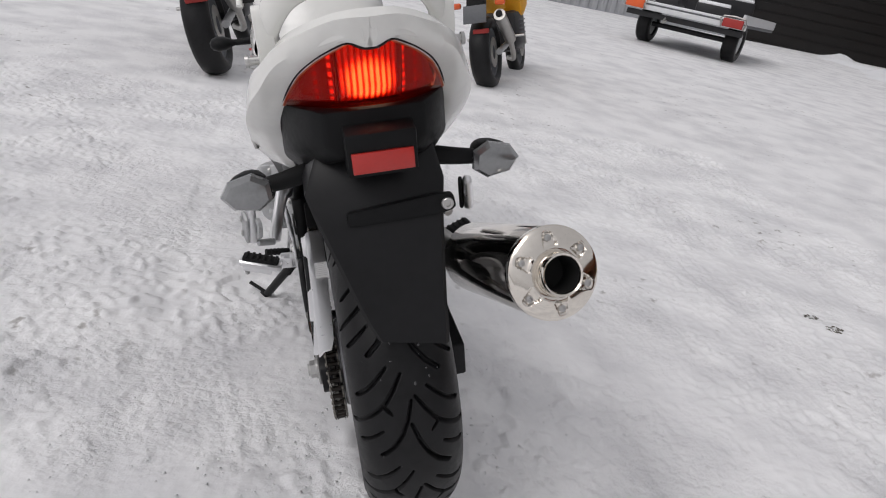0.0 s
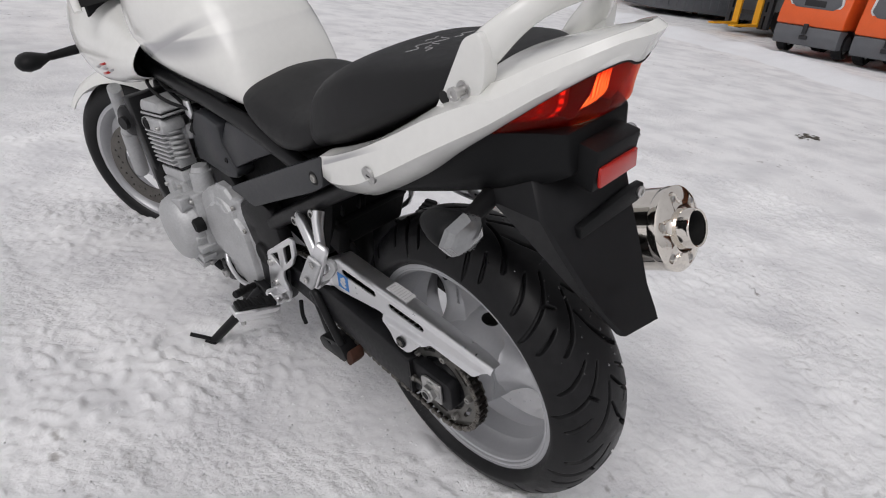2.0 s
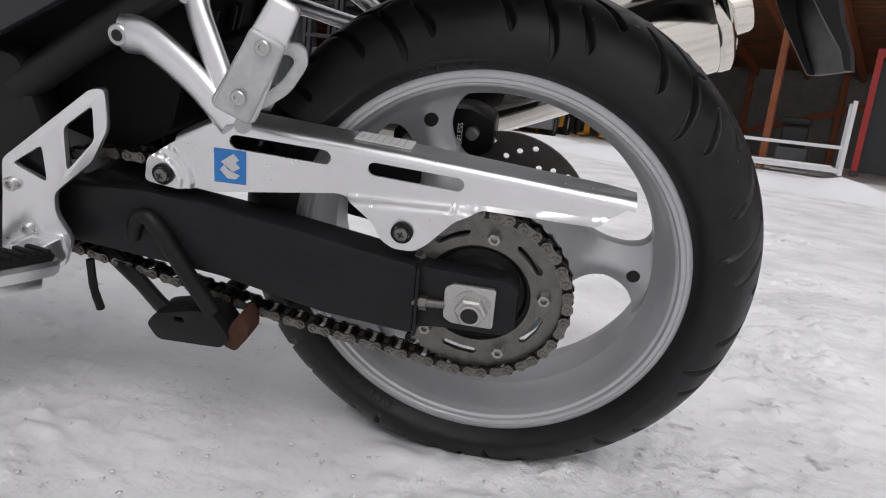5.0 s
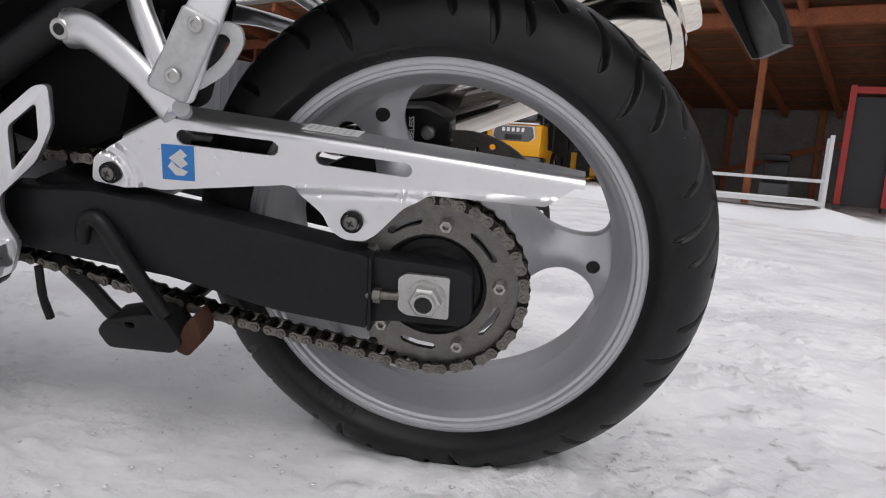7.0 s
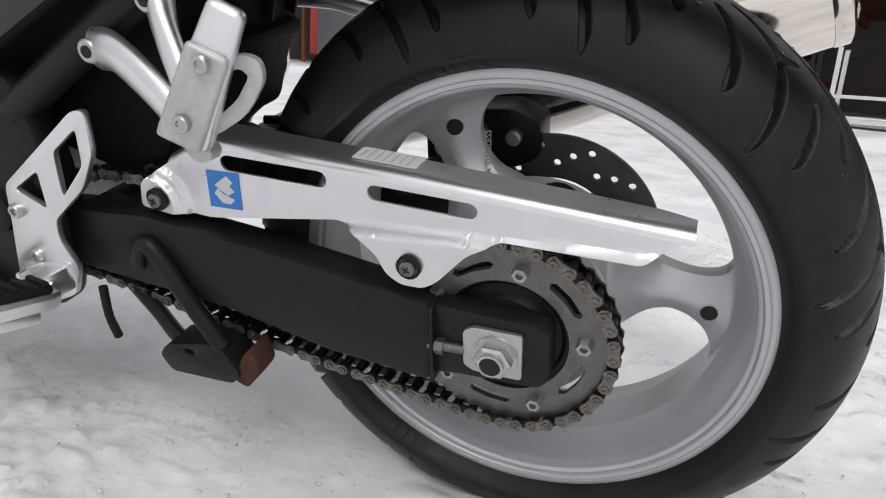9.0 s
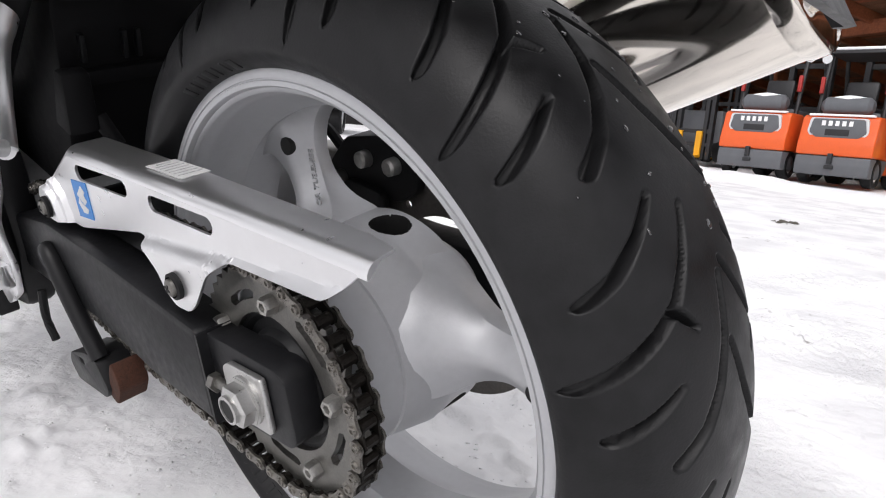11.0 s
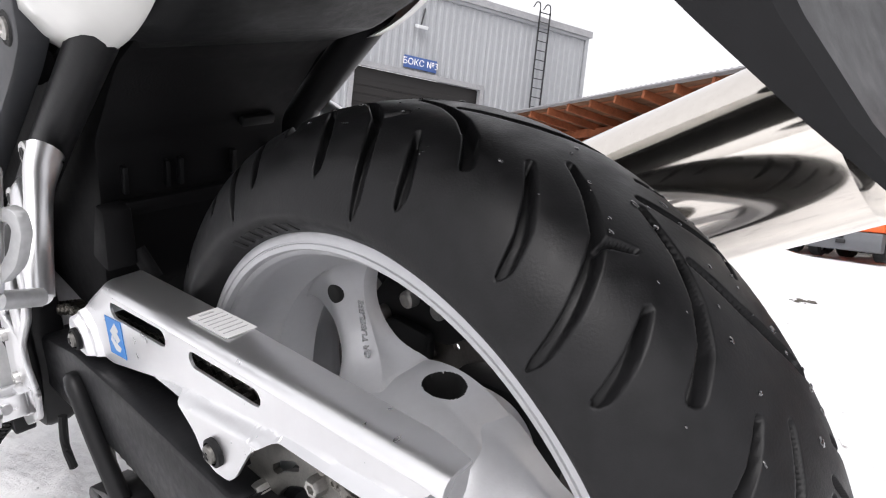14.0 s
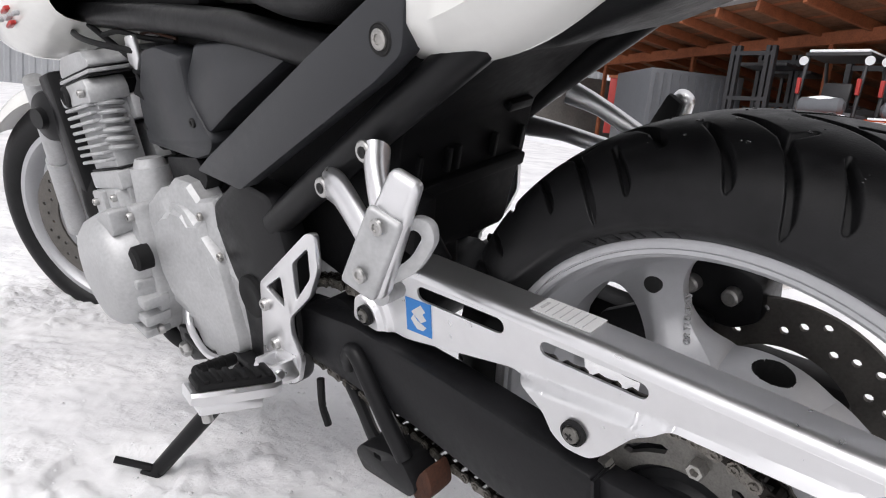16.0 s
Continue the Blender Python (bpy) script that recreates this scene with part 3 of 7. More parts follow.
slots = [slot((0.264, 0.1405), (0.168, 0.1365), 0.0078), slot((0.114, 0.1305), (0.028, 0.1255), 0.0072)]
guard = gridded(dense(rounded(face, 0.006, 3)), slots, -0.1315, -0.1290, shear=guard_out, cuts=5)
top = [[(-0.1315, 0.335, 0.1290), (-0.1310, 0.335, 0.1320), (-0.1296, 0.335, 0.1350), (-0.1272, 0.335, 0.1370), (-0.1240, 0.335, 0.1385), (-0.1195, 0.335, 0.1394), (-0.112, 0.335, 0.1399), (-0.112, 0.335, 0.1379), (-0.1200, 0.335, 0.1373), (-0.1292, 0.335, 0.1290)]]
for y, z, inn in [(0.285, 0.163, -0.092), (0.18, 0.1555, -0.093), (0.082, 0.149, -0.095), (-0.04, 0.1395, -0.099), (-0.120, 0.1332, -0.102), (-0.148, 0.1308, -0.108)]:
    top.append([(-0.1315, y, z - 0.0095), (-0.1310, y, z - 0.0062), (-0.1296, y, z - 0.0034), (-0.1272, y, z - 0.0012), (-0.1240, y, z + 0.0004), (-0.1195, y, z + 0.0014), (inn, y, z + 0.0024), (inn, y, z + 0.0004), (-0.1200, y, z - 0.0008), (-0.1292, y, z - 0.0095)])
loft(top, guard)
chain_guard = part("chain_guard", guard, ALU, bike, "brushed aluminium chain guard with two slots", 30)
for y, z, x in [(0.345, 0.099, -0.1435), (0.080, 0.070, -0.1425)]:
    b = lathe([(0, 0.0115), (0.004, 0.0115), (0.005, 0.009)], 24, m=Matrix.Translation((x, y, z)) @ Matrix.Rotation(math.pi, 4, "Z"))
    part("guard_washer", b, RUBBERPAD, chain_guard)
    screw = part("guard_screw", lathe([(0, 0.0078), (0.003, 0.0072), (0.0042, 0.0045), (0.0045, 0.0)], 20, m=Matrix.Translation((x - 0.004, y, z)) @ Matrix.Rotation(math.pi, 4, "Z")), SPROCKET, chain_guard)
    for turn in (30, 120):
        # Dark bars paint the shade of the cross slot.
        part("screw_slot", box((0.0012, 0.0075, 0.0016), (x - 0.0083, y, z), (turn, 0, 0)), DARKHOLE, screw)
part("emblem_sticker", prism([(0.290, 0.1315), (0.2535, 0.1315), (0.2565, 0.0935), (0.293, 0.0930)], -0.1322, -0.1316), BLUE, chain_guard, "blue square sticker with a white shape")
part("sticker_shape", prism([(0.283, 0.117), (0.268, 0.1275), (0.262, 0.121), (0.2665, 0.1175), (0.2615, 0.112), (0.270, 0.107)], -0.1325, -0.1321), PAPER, chain_guard)
part("sticker_shape", prism([(0.285, 0.108), (0.280, 0.114), (0.2755, 0.1085), (0.2625, 0.1035), (0.268, 0.0985), (0.277, 0.0985)], -0.1325, -0.1321), PAPER, chain_guard)
part("warning_label", box((0.026, 0.060, 0.0006), (-0.1055, 0.110, 0.1538), (3.9, 0, 0)), PAPER, chain_guard, "silver printed label")
for k in range(7):
    part("print_line", box((0.021 if k else 0.012, 0.0009 if k else 0.003, 0.0004), (-0.1055, 0.134 - 0.0075 * k, 0.1543 + 0.0066 * (0.024 - 0.0075 * k) / 0.1), (3.9, 0, 0)), PRINT, chain_guard)

# rear brake: dark caliper riding on the disc
cal = prism(rounded([(0.150, 0.075), (0.150, 0.110), (0.115, 0.142), (0.050, 0.148), (0.018, 0.135), (0.018, 0.095), (0.045, 0.080), (0.090, 0.085)], 0.008), 0.075, 0.128, bev=0.006)
rear_caliper = part("rear_caliper", cal, FRAME, bike, "black rear brake caliper")
for y, z in ((0.128, 0.098), (0.045, 0.118), (0.085, 0.122)):
    part("caliper_bolt", lathe([(0, 0.009), (0.010, 0.0085), (0.012, 0.006), (0.012, 0)], 16, m=Matrix.Translation((0.075, y, z)) @ Matrix.Rotation(math.pi, 4, "Z")), STEEL, rear_caliper)
part("caliper_bracket", prism(rounded([(0.19, 0.03), (0.19, 0.06), (0.11, 0.10), (0.06, 0.09), (0.07, 0.05)], 0.008), 0.066, 0.078, bev=0.002), SWING, rear_caliper)
part("brake_hose", tube([(0.10, 0.15, 0.12), (0.115, 0.21, 0.14), (0.12, 0.30, 0.10), (0.12, 0.40, 0.09)], 0.006, 8), RUBBERPAD, rear_caliper)

# melt-water drops and grit on the tread
random.seed(31)
drops = bmesh.new()
for _ in range(90):
    x = random.uniform(-0.065, 0.075)
    a = radians(random.uniform(25, 105))
    r = tread_radius(x) + 0.0002
    s = random.choice((0.0006, 0.0008, 0.0011, 0.0014, 0.0020))
    m = Matrix.Translation((x, -r * math.cos(a), r * math.sin(a))) @ Matrix.Rotation(math.pi / 2 - a, 4, "X") @ Matrix.Diagonal((s * random.uniform(0.7, 1.4), s * random.uniform(0.8, 1.8), s * 0.45, 1))
    bmesh.ops.create_icosphere(drops, subdivisions=1, radius=1, matrix=m)
tagged(part("melt_water", drops, WATER, rear_wheel, "melt-water drops on the tread", 60), "melt-water drops on the tread", kind="stuff")
# moulded sidewall marks, too worn to read
for a0, count in ((98, 7), (225, 7)):
    for k in range(count):
        a = radians(a0 + 3.1 * k + random.uniform(-0.3, 0.3))
        tall, wide = 0.0115, random.choice((0.0035, 0.0065, 0.0085))
        m = Matrix.Rotation(math.pi / 2 - a, 4, "X")
        b = box((0.0012, wide, tall), (-0.0819, 0, 0.2358), (0, -52, 0), bev=0.0005)
        b.transform(m)
        part("sidewall_mark", b, RUBBER, rear_wheel)

# -- tail: white panels, seat, lamp, black undertail --


def skin(stations, steps=5):
    """Smooth stations along their length; the section keeps its own edges."""
    tracks = [smooth_path(col, steps) for col in zip(*stations)]
    return [list(ring) for ring in zip(*tracks)]


def side_panel(sgn):
    """Lower lip, bulged flank, crease and top shelf at each station from the front edge to the tail tip."""
    st = [((0.130, 0.237, 0.365), (0.163, 0.225, 0.395), (0.167, 0.205, 0.438), (0.150, 0.200, 0.444)),
          ((0.130, 0.181, 0.361), (0.174, 0.170, 0.400), (0.174, 0.150, 0.458), (0.150, 0.142, 0.466)),
          ((0.130, 0.113, 0.377), (0.180, 0.095, 0.425), (0.175, 0.065, 0.497), (0.150, 0.058, 0.504)),
          ((0.132, 0.041, 0.417), (0.182, 0.015, 0.470), (0.172, -0.015, 0.540), (0.146, -0.020, 0.550)),
          ((0.138, -0.045, 0.474), (0.179, -0.065, 0.520), (0.164, -0.085, 0.580), (0.136, -0.085, 0.592)),
          ((0.136, -0.110, 0.526), (0.166, -0.130, 0.560), (0.150, -0.148, 0.610), (0.124, -0.145, 0.624)),
          ((0.121, -0.164, 0.567), (0.146, -0.180, 0.590), (0.138, -0.192, 0.626), (0.118, -0.188, 0.644)),
          ((0.091, -0.228, 0.616), (0.118, -0.236, 0.630), (0.112, -0.240, 0.655), (0.096, -0.232, 0.668)),
          ((0.068, -0.257, 0.637), (0.084, -0.268, 0.650), (0.080, -0.272, 0.672), (0.068, -0.268, 0.684)),
          ((0.042, -0.280, 0.652), (0.048, -0.290, 0.666), (0.046, -0.300, 0.686), (0.040, -0.291, 0.694)),
          ((0.026, -0.295, 0.659), (0.027, -0.303, 0.671), (0.026, -0.314, 0.690), (0.024, -0.300, 0.697)),
          ((0.010, -0.297, 0.653), (0.010, -0.305, 0.668), (0.010, -0.318, 0.690), (0.010, -0.302, 0.698)),
          ((0.000, -0.297, 0.650), (0.000, -0.305, 0.667), (0.000, -0.318, 0.690), (0.000, -0.302, 0.698))]
    stations = []
    for low, mid, crease, top in st:
        low, mid, crease, top = (Vector((sgn * p[0], p[1], p[2])) for p in (low, mid, crease, top))
        belly = low.lerp(mid, 0.5) + Vector((sgn * 0.004, 0, -0.002))
        outer = [low, belly, mid, mid.lerp(crease, 0.5) + Vector((sgn * 0.0015, 0, 0)), crease, top]
        inner = [p - Vector((sgn * 0.010, 0, 0)) for p in outer[::-1]]
        stations.append(outer + inner)
    return loft(skin(stations))


for sgn, who in ((-1, "left"), (1, "right")):
    part("side_panel", side_panel(sgn), WHITE_PANEL, bike, "glossy white tail side panel with a grey fade", 38)


def tail_cowl():
    """The white hood over the rear lamp, from the pillion seat to the rear tip."""
    rings = []
    for y, w, zt, zs in [(-0.075, 0.142, 0.622, 0.588), (-0.15, 0.132, 0.650, 0.612), (-0.20, 0.120, 0.668, 0.634), (-0.245, 0.098, 0.682, 0.655), (-0.278, 0.070, 0.690, 0.672), (-0.302, 0.030, 0.692, 0.684)]:
        outer = [(-w, zs - 0.012), (-w * 0.93, zs + 0.35 * (zt - zs)), (-w * 0.6, zt - 0.12 * (zt - zs)), (0, zt), (w * 0.6, zt - 0.12 * (zt - zs)), (w * 0.93, zs + 0.35 * (zt - zs)), (w, zs - 0.012)]
        inner = [(x * 0.93, z - 0.010) for x, z in outer[::-1]]
        rings.append([(x, y, z) for x, z in outer + inner])
    return subdivide(loft(held(rings)), 2)


part("tail_cowl", tail_cowl(), WHITE, bike, "glossy white tail hood", 60)


def lamp_shape(thick=0.03):
    """Notched top edge under the hood, upright rear face, raked underside."""
    rows = []
    n = 48
    edge = [(0.0, -0.293, 0.650), (0.08, -0.293, 0.651), (0.20, -0.291, 0.6575), (0.24, -0.289, 0.658), (0.36, -0.276, 0.651), (0.57, -0.253, 0.636), (0.76, -0.225, 0.615), (0.90, -0.190, 0.588), (1.0, -0.155, 0.563)]
    eu, ey, ez = zip(*edge)
    for i in range(n + 1):
        u = -1 + 2 * i / n
        a = abs(u)
        ty, top = float(np.interp(a, eu, ey)), float(np.interp(a, eu, ez))
        by, bot = -0.246 + 0.091 * a ** 2.2, 0.569 - 0.008 * a ** 3
        my = ty + 0.016 * (1 - a ** 2)
        col = []
        for j in range(13):
            v = j / 12
            if v < 0.40:
                y = by + (my - by) * (1 - (1 - v / 0.40) ** 2)
            else:
                y = my + (ty - my) * ((v - 0.40) / 0.60) ** 1.3
            col.append((0.1185 * u, y, bot + (top - bot) * v))
        rows.append(col)
    bm = bmesh.new()
    vs = [[bm.verts.new(p) for p in col] for col in rows]
    for a, b in zip(vs, vs[1:]):
        for j in range(12):
            bm.faces.new((a[j], b[j], b[j + 1], a[j + 1]))
    ext = bmesh.ops.extrude_face_region(bm, geom=bm.faces[:])
    bmesh.ops.translate(bm, verts=[g for g in ext["geom"] if isinstance(g, bmesh.types.BMVert)], vec=(0, thick, 0))
    bmesh.ops.remove_doubles(bm, verts=bm.verts, dist=0.0002)
    bmesh.ops.recalc_face_normals(bm, faces=bm.faces)
    return bm


LAMP = material("red_lamp_bowl", (0.14, 0.004, 0.004), 0.16, vary=0.15, scale=60, coat=0.35)
lt = LAMP.node_tree
lb = lt.nodes["Principled BSDF"]
co = lt.nodes.new("ShaderNodeTexCoord")
sep = lt.nodes.new("ShaderNodeSeparateXYZ")
lt.links.new(co.outputs["Object"], sep.inputs[0])


def lamp_math(op, p, q=0.0):
    nd = lt.nodes.new("ShaderNodeMath")
    nd.operation = op
    for s, v in zip(nd.inputs, (p, q)):
        if isinstance(v, (int, float)):
            s.default_value = v
        else:
            lt.links.new(v, s)
    return nd.outputs[0]


def lamp_range(v, lo, hi, a, b):
    nd = lt.nodes.new("ShaderNodeMapRange")
    nd.interpolation_type = "SMOOTHSTEP"
    for key, val in (("From Min", lo), ("From Max", hi), ("To Min", a), ("To Max", b)):
        nd.inputs[key].default_value = val
    lt.links.new(v, nd.inputs["Value"])
    return nd.outputs["Result"]


def lamp_wave(axis, scale, distort):
    nd = lt.nodes.new("ShaderNodeTexWave")
    nd.wave_type, nd.bands_direction = "BANDS", axis
    nd.inputs["Scale"].default_value, nd.inputs["Distortion"].default_value = scale, distort
    nd.inputs["Detail"].default_value, nd.inputs["Detail Scale"].default_value = 3, 40
    lt.links.new(co.outputs["Object"], nd.inputs["Vector"])
    return nd.outputs["Fac"]


aside = lamp_math("ABSOLUTE", sep.outputs["X"])
middle = lamp_range(aside, 0.034, 0.044, 1.0, 0.0)
low = lamp_range(sep.outputs["Z"], 0.566, 0.580, 0.15, 1.0)
ribs = lamp_range(lamp_wave("X", 40, 2.2), 0.15, 0.75, 0.22, 1.0)
beads = lamp_math("MULTIPLY", lamp_range(lamp_wave("X", 16, 0.3), 0.72, 0.95, 0.0, 1.0), lamp_range(lamp_wave("Z", 26, 1.0), 0.25, 0.6, 0.15, 1.0))
side_fall = lamp_range(aside, 0.040, 0.080, 0.26, 0.0)
bulb = lt.nodes.new("ShaderNodeVectorMath")
bulb.operation = "DISTANCE"
bulb.inputs[1].default_value = (0.0, -0.236, 0.598)
lt.links.new(co.outputs["Object"], bulb.inputs[0])
hot = lamp_range(bulb.outputs["Value"], 0.012, 0.046, 1.15, 0.10)
inside = lamp_math("MULTIPLY", lamp_math("MULTIPLY", middle, ribs), hot)
outside = lamp_math("MULTIPLY", lamp_math("MULTIPLY", beads, side_fall), lamp_math("SUBTRACT", 1.0, middle))
shine = lamp_math("MULTIPLY", lamp_math("ADD", inside, outside), low)
glow = lt.nodes.new("ShaderNodeValToRGB")
glow.color_ramp.elements[0].position, glow.color_ramp.elements[0].color = 0.0, (0.045, 0.001, 0.0, 1)
glow.color_ramp.elements[1].position, glow.color_ramp.elements[1].color = 0.95, (1.0, 1.0, 0.75, 1)
for pos, colr in ((0.25, (0.55, 0.05, 0.03, 1)), (0.55, (1.0, 0.55, 0.30, 1))):
    el = glow.color_ramp.elements.new(pos)
    el.color = colr
lt.links.new(shine, glow.inputs["Fac"])
lt.links.new(glow.outputs["Color"], lb.inputs["Emission Color"])
lb.inputs["Emission Strength"].default_value = 4.6
LENS = material("clear_red_lens", (0.16, 0.004, 0.004), 0.10, vary=0.1, scale=60, coat=0.3)
ln = LENS.node_tree
see = ln.nodes.new("ShaderNodeBsdfTransparent")
see.inputs["Color"].default_value = (0.95, 0.36, 0.18, 1)
lens_mix = ln.nodes.new("ShaderNodeMixShader")
lens_mix.inputs["Fac"].default_value = 0.22
ln.links.new(see.outputs[0], lens_mix.inputs[1])
ln.links.new(ln.nodes["Principled BSDF"].outputs[0], lens_mix.inputs[2])
ln.links.new(lens_mix.outputs[0], ln.nodes["Material Output"].inputs["Surface"])
rear_lamp = part("rear_lamp", lamp_shape(0.004), LENS, bike, "red rear lamp, lit in its middle", 35)
reflector = lamp_shape(0.004)
reflector.transform(Matrix.Translation((0, 0.036, 0.0)) @ Matrix.Diagonal((0.94, 1, 1, 1)))
part("reflector_bowl", reflector, LAMP, rear_lamp, "ribbed reflector lit from behind", 35)
# Two added fins that screen the bowl's glow from the side.
GLOWSCREEN = material("dark_red_glow_screen", (0.16, 0.006, 0.005), 0.3, vary=0.2, scale=60)
for sgn in (-1, 1):
    part("added_glow_screen", prism([(-0.268, 0.648), (-0.256, 0.612), (-0.231, 0.574), (-0.206, 0.574), (-0.222, 0.612), (-0.236, 0.648)], sgn * 0.0410, sgn * 0.0425), GLOWSCREEN, rear_lamp)
seal = tube([(0.1195 * u, y, z) for u, y, z in [(-1.0, -0.153, 0.561), (-0.90, -0.191, 0.589), (-0.76, -0.227, 0.6165), (-0.57, -0.256, 0.6375), (-0.36, -0.280, 0.6525), (-0.22, -0.295, 0.6592), (-0.08, -0.2975, 0.652), (0.08, -0.2975, 0.652), (0.22, -0.295, 0.6592), (0.36, -0.280, 0.6525), (0.57, -0.256, 0.6375), (0.76, -0.227, 0.6165), (0.90, -0.191, 0.589), (1.0, -0.153, 0.561)]], 0.0018, 6, steps=3)
part("lamp_seal", seal, RUBBERPAD, rear_lamp)


def pillion_seat():
    rings = []
    for y, w, zt, zb in [(0.262, 0.140, 0.508, 0.412), (0.249, 0.151, 0.545, 0.412), (0.20, 0.158, 0.582, 0.430), (0.15, 0.157, 0.602, 0.450), (0.10, 0.152, 0.614, 0.475), (0.0, 0.140, 0.630, 0.530), (-0.08, 0.120, 0.640, 0.580), (-0.125, 0.095, 0.642, 0.612), (-0.145, 0.070, 0.636, 0.620)]:
        ring = [(-w, zb), (-w * 1.03, zb + 0.4 * (zt - zb)), (-w * 0.97, zt - 0.26 * (zt - zb)), (-w * 0.86, zt - 0.07 * (zt - zb)), (-w * 0.4, zt), (w * 0.4, zt), (w * 0.86, zt - 0.07 * (zt - zb)), (w * 0.97, zt - 0.26 * (zt - zb)), (w * 1.03, zb + 0.4 * (zt - zb)), (w, zb)]
        rings.append([(x, y, z) for x, z in ring])
    return subdivide(loft(held(rings)), 2)


def rider_seat():
    rings = []
    for y, w, zt, zb in [(0.585, 0.090, 0.462, 0.430), (0.56, 0.118, 0.480, 0.426), (0.51, 0.140, 0.488, 0.416), (0.45, 0.154, 0.484, 0.396), (0.36, 0.164, 0.482, 0.380), (0.30, 0.166, 0.490, 0.392), (0.240, 0.150, 0.506, 0.425)]:
        ring = [(-w, zb), (-w * 1.03, zb + 0.45 * (zt - zb)), (-w * 0.84, zt - 0.17 * (zt - zb)), (-w * 0.4, zt - 0.03 * (zt - zb)), (0, zt + 0.004), (w * 0.4, zt - 0.03 * (zt - zb)), (w * 0.84, zt - 0.17 * (zt - zb)), (w * 1.03, zb + 0.45 * (zt - zb)), (w, zb)]
        rings.append([(x, y, z) for x, z in ring])
    return subdivide(loft(held(rings)), 2)


pillion = part("pillion_seat", pillion_seat(), VINYL, bike, "black vinyl pillion seat", 60)
rider = part("rider_seat", rider_seat(), VINYL, bike, "black vinyl rider seat", 60)

# grab rail
rail = [(-0.116, -0.085, 0.600), (-0.118, -0.118, 0.635), (-0.116, -0.155, 0.675), (-0.090, -0.185, 0.708), (-0.045, -0.200, 0.722), (0.045, -0.200, 0.722), (0.090, -0.185, 0.708), (0.116, -0.155, 0.675), (0.118, -0.118, 0.635), (0.116, -0.085, 0.600)]
grab = tube(rail, [0.012, 0.020, 0.023, 0.019, 0.016, 0.016, 0.019, 0.023, 0.020, 0.012], 16, flat=0.62)
grab_rail = part("grab_rail", grab, WHITE, bike, "white pillion grab rail", 60)
for sgn in (-1, 1):
    foot = prism(rounded([(-0.066, 0.574), (-0.086, 0.604), (-0.112, 0.650), (-0.134, 0.688), (-0.160, 0.700), (-0.170, 0.680), (-0.168, 0.645), (-0.160, 0.622), (-0.146, 0.608), (-0.108, 0.590)], 0.010), sgn * 0.112, sgn * 0.137, bev=0.007, seg=3)
    part("rail_foot", foot, WHITE, grab_rail)
    post = lathe([(0, 0.013), (0.003, 0.012), (0.003, 0.0065), (0.017, 0.0065), (0.017, 0.0095), (0.022, 0.0092), (0.022, 0.005), (0.020, 0.004), (0.020, 0)], 20, m=Matrix.Translation((sgn * 0.136, -0.131, 0.622)) @ (Matrix.Identity(4) if sgn > 0 else Matrix.Rotation(math.pi, 4, "Z")))
    part("luggage_hook", post, BOLT, grab_rail, "zinc luggage hook")
    # Dark disc on the foot, coloured like the shade in a hole.
    part("rail_hole", lathe([(0, 0.0095), (0.003, 0.0095), (0.003, 0)], 20, m=Matrix.Translation((sgn * 0.1350, -0.093, 0.603)) @ (Matrix.Identity(4) if sgn > 0 else Matrix.Rotation(math.pi, 4, "Z"))), DARKHOLE, grab_rail)

lock = lathe([(-0.004, 0.0155), (0.0006, 0.015), (0.0010, 0.0120), (0.0002, 0.0110), (0.0002, 0.0040), (-0.0006, 0.0030), (-0.0006, 0)], 28, m=Matrix.Translation((-0.1826, 0.046, 0.458)) @ Matrix.Rotation(math.pi, 4, "Z") @ Matrix.Rotation(radians(12), 4, "Y"))
seat_lock = part("seat_lock", lock, BOLT, bike, "round chrome seat lock")
# Dark bar painted as the shaded keyway.
part("key_slot", box((0.0008, 0.0075, 0.0018), (-0.1832, 0.046, 0.458), (20, 0, 12)), DARKHOLE, seat_lock)

# undertail and flap
under = bmesh.new()
rings = []
for y, w, zt, zb in [(0.22, 0.120, 0.40, 0.36), (0.12, 0.118, 0.41, 0.37), (0.03, 0.124, 0.46, 0.40), (-0.05, 0.130, 0.51, 0.43), (-0.12, 0.124, 0.555, 0.455), (-0.155, 0.116, 0.564, 0.465), (-0.19, 0.102, 0.566, 0.478), (-0.222, 0.086, 0.568, 0.488), (-0.245, 0.068, 0.566, 0.50)]:
    ring = [(-w * 0.8, zb), (-w, zb + 0.3 * (zt - zb)), (-w, zt), (w, zt), (w, zb + 0.3 * (zt - zb)), (w * 0.8, zb)]
    rings.append([(x, y, z) for x, z in ring])
loft(rings, under)
bevel(under, 0.006)
undertail = part("undertail", under, PLASTIC, bike, "black plastic undertail")
flap_rows = [(-0.205, 0.492, 0.086, 0.065, 0.0), (-0.238, 0.450, 0.100, 0.096, -0.008), (-0.257, 0.405, 0.090, 0.064, -0.006), (-0.284, 0.340, 0.075, 0.034, 0.001), (-0.305, 0.292, 0.065, 0.020, 0.005), (-0.324, 0.262, 0.058, 0.014, 0.009), (-0.334, 0.244, 0.051, 0.012, 0.012)]
rings = []
for y, z, w, deep, cx in flap_rows:
    ring = [(-w, y + deep), (-w, y + 0.006), (-w + 0.006, y), (w - 0.006, y), (w, y + 0.006), (w, y + deep), (w - 0.004, y + deep), (w - 0.005, y + 0.006), (-w + 0.005, y + 0.006), (-w + 0.004, y + deep)]
    rings.append([(x + cx, yy, z - 0.25 * x * max(0.0, min(1.0, (0.34 - z) / 0.08))) for x, yy in ring])
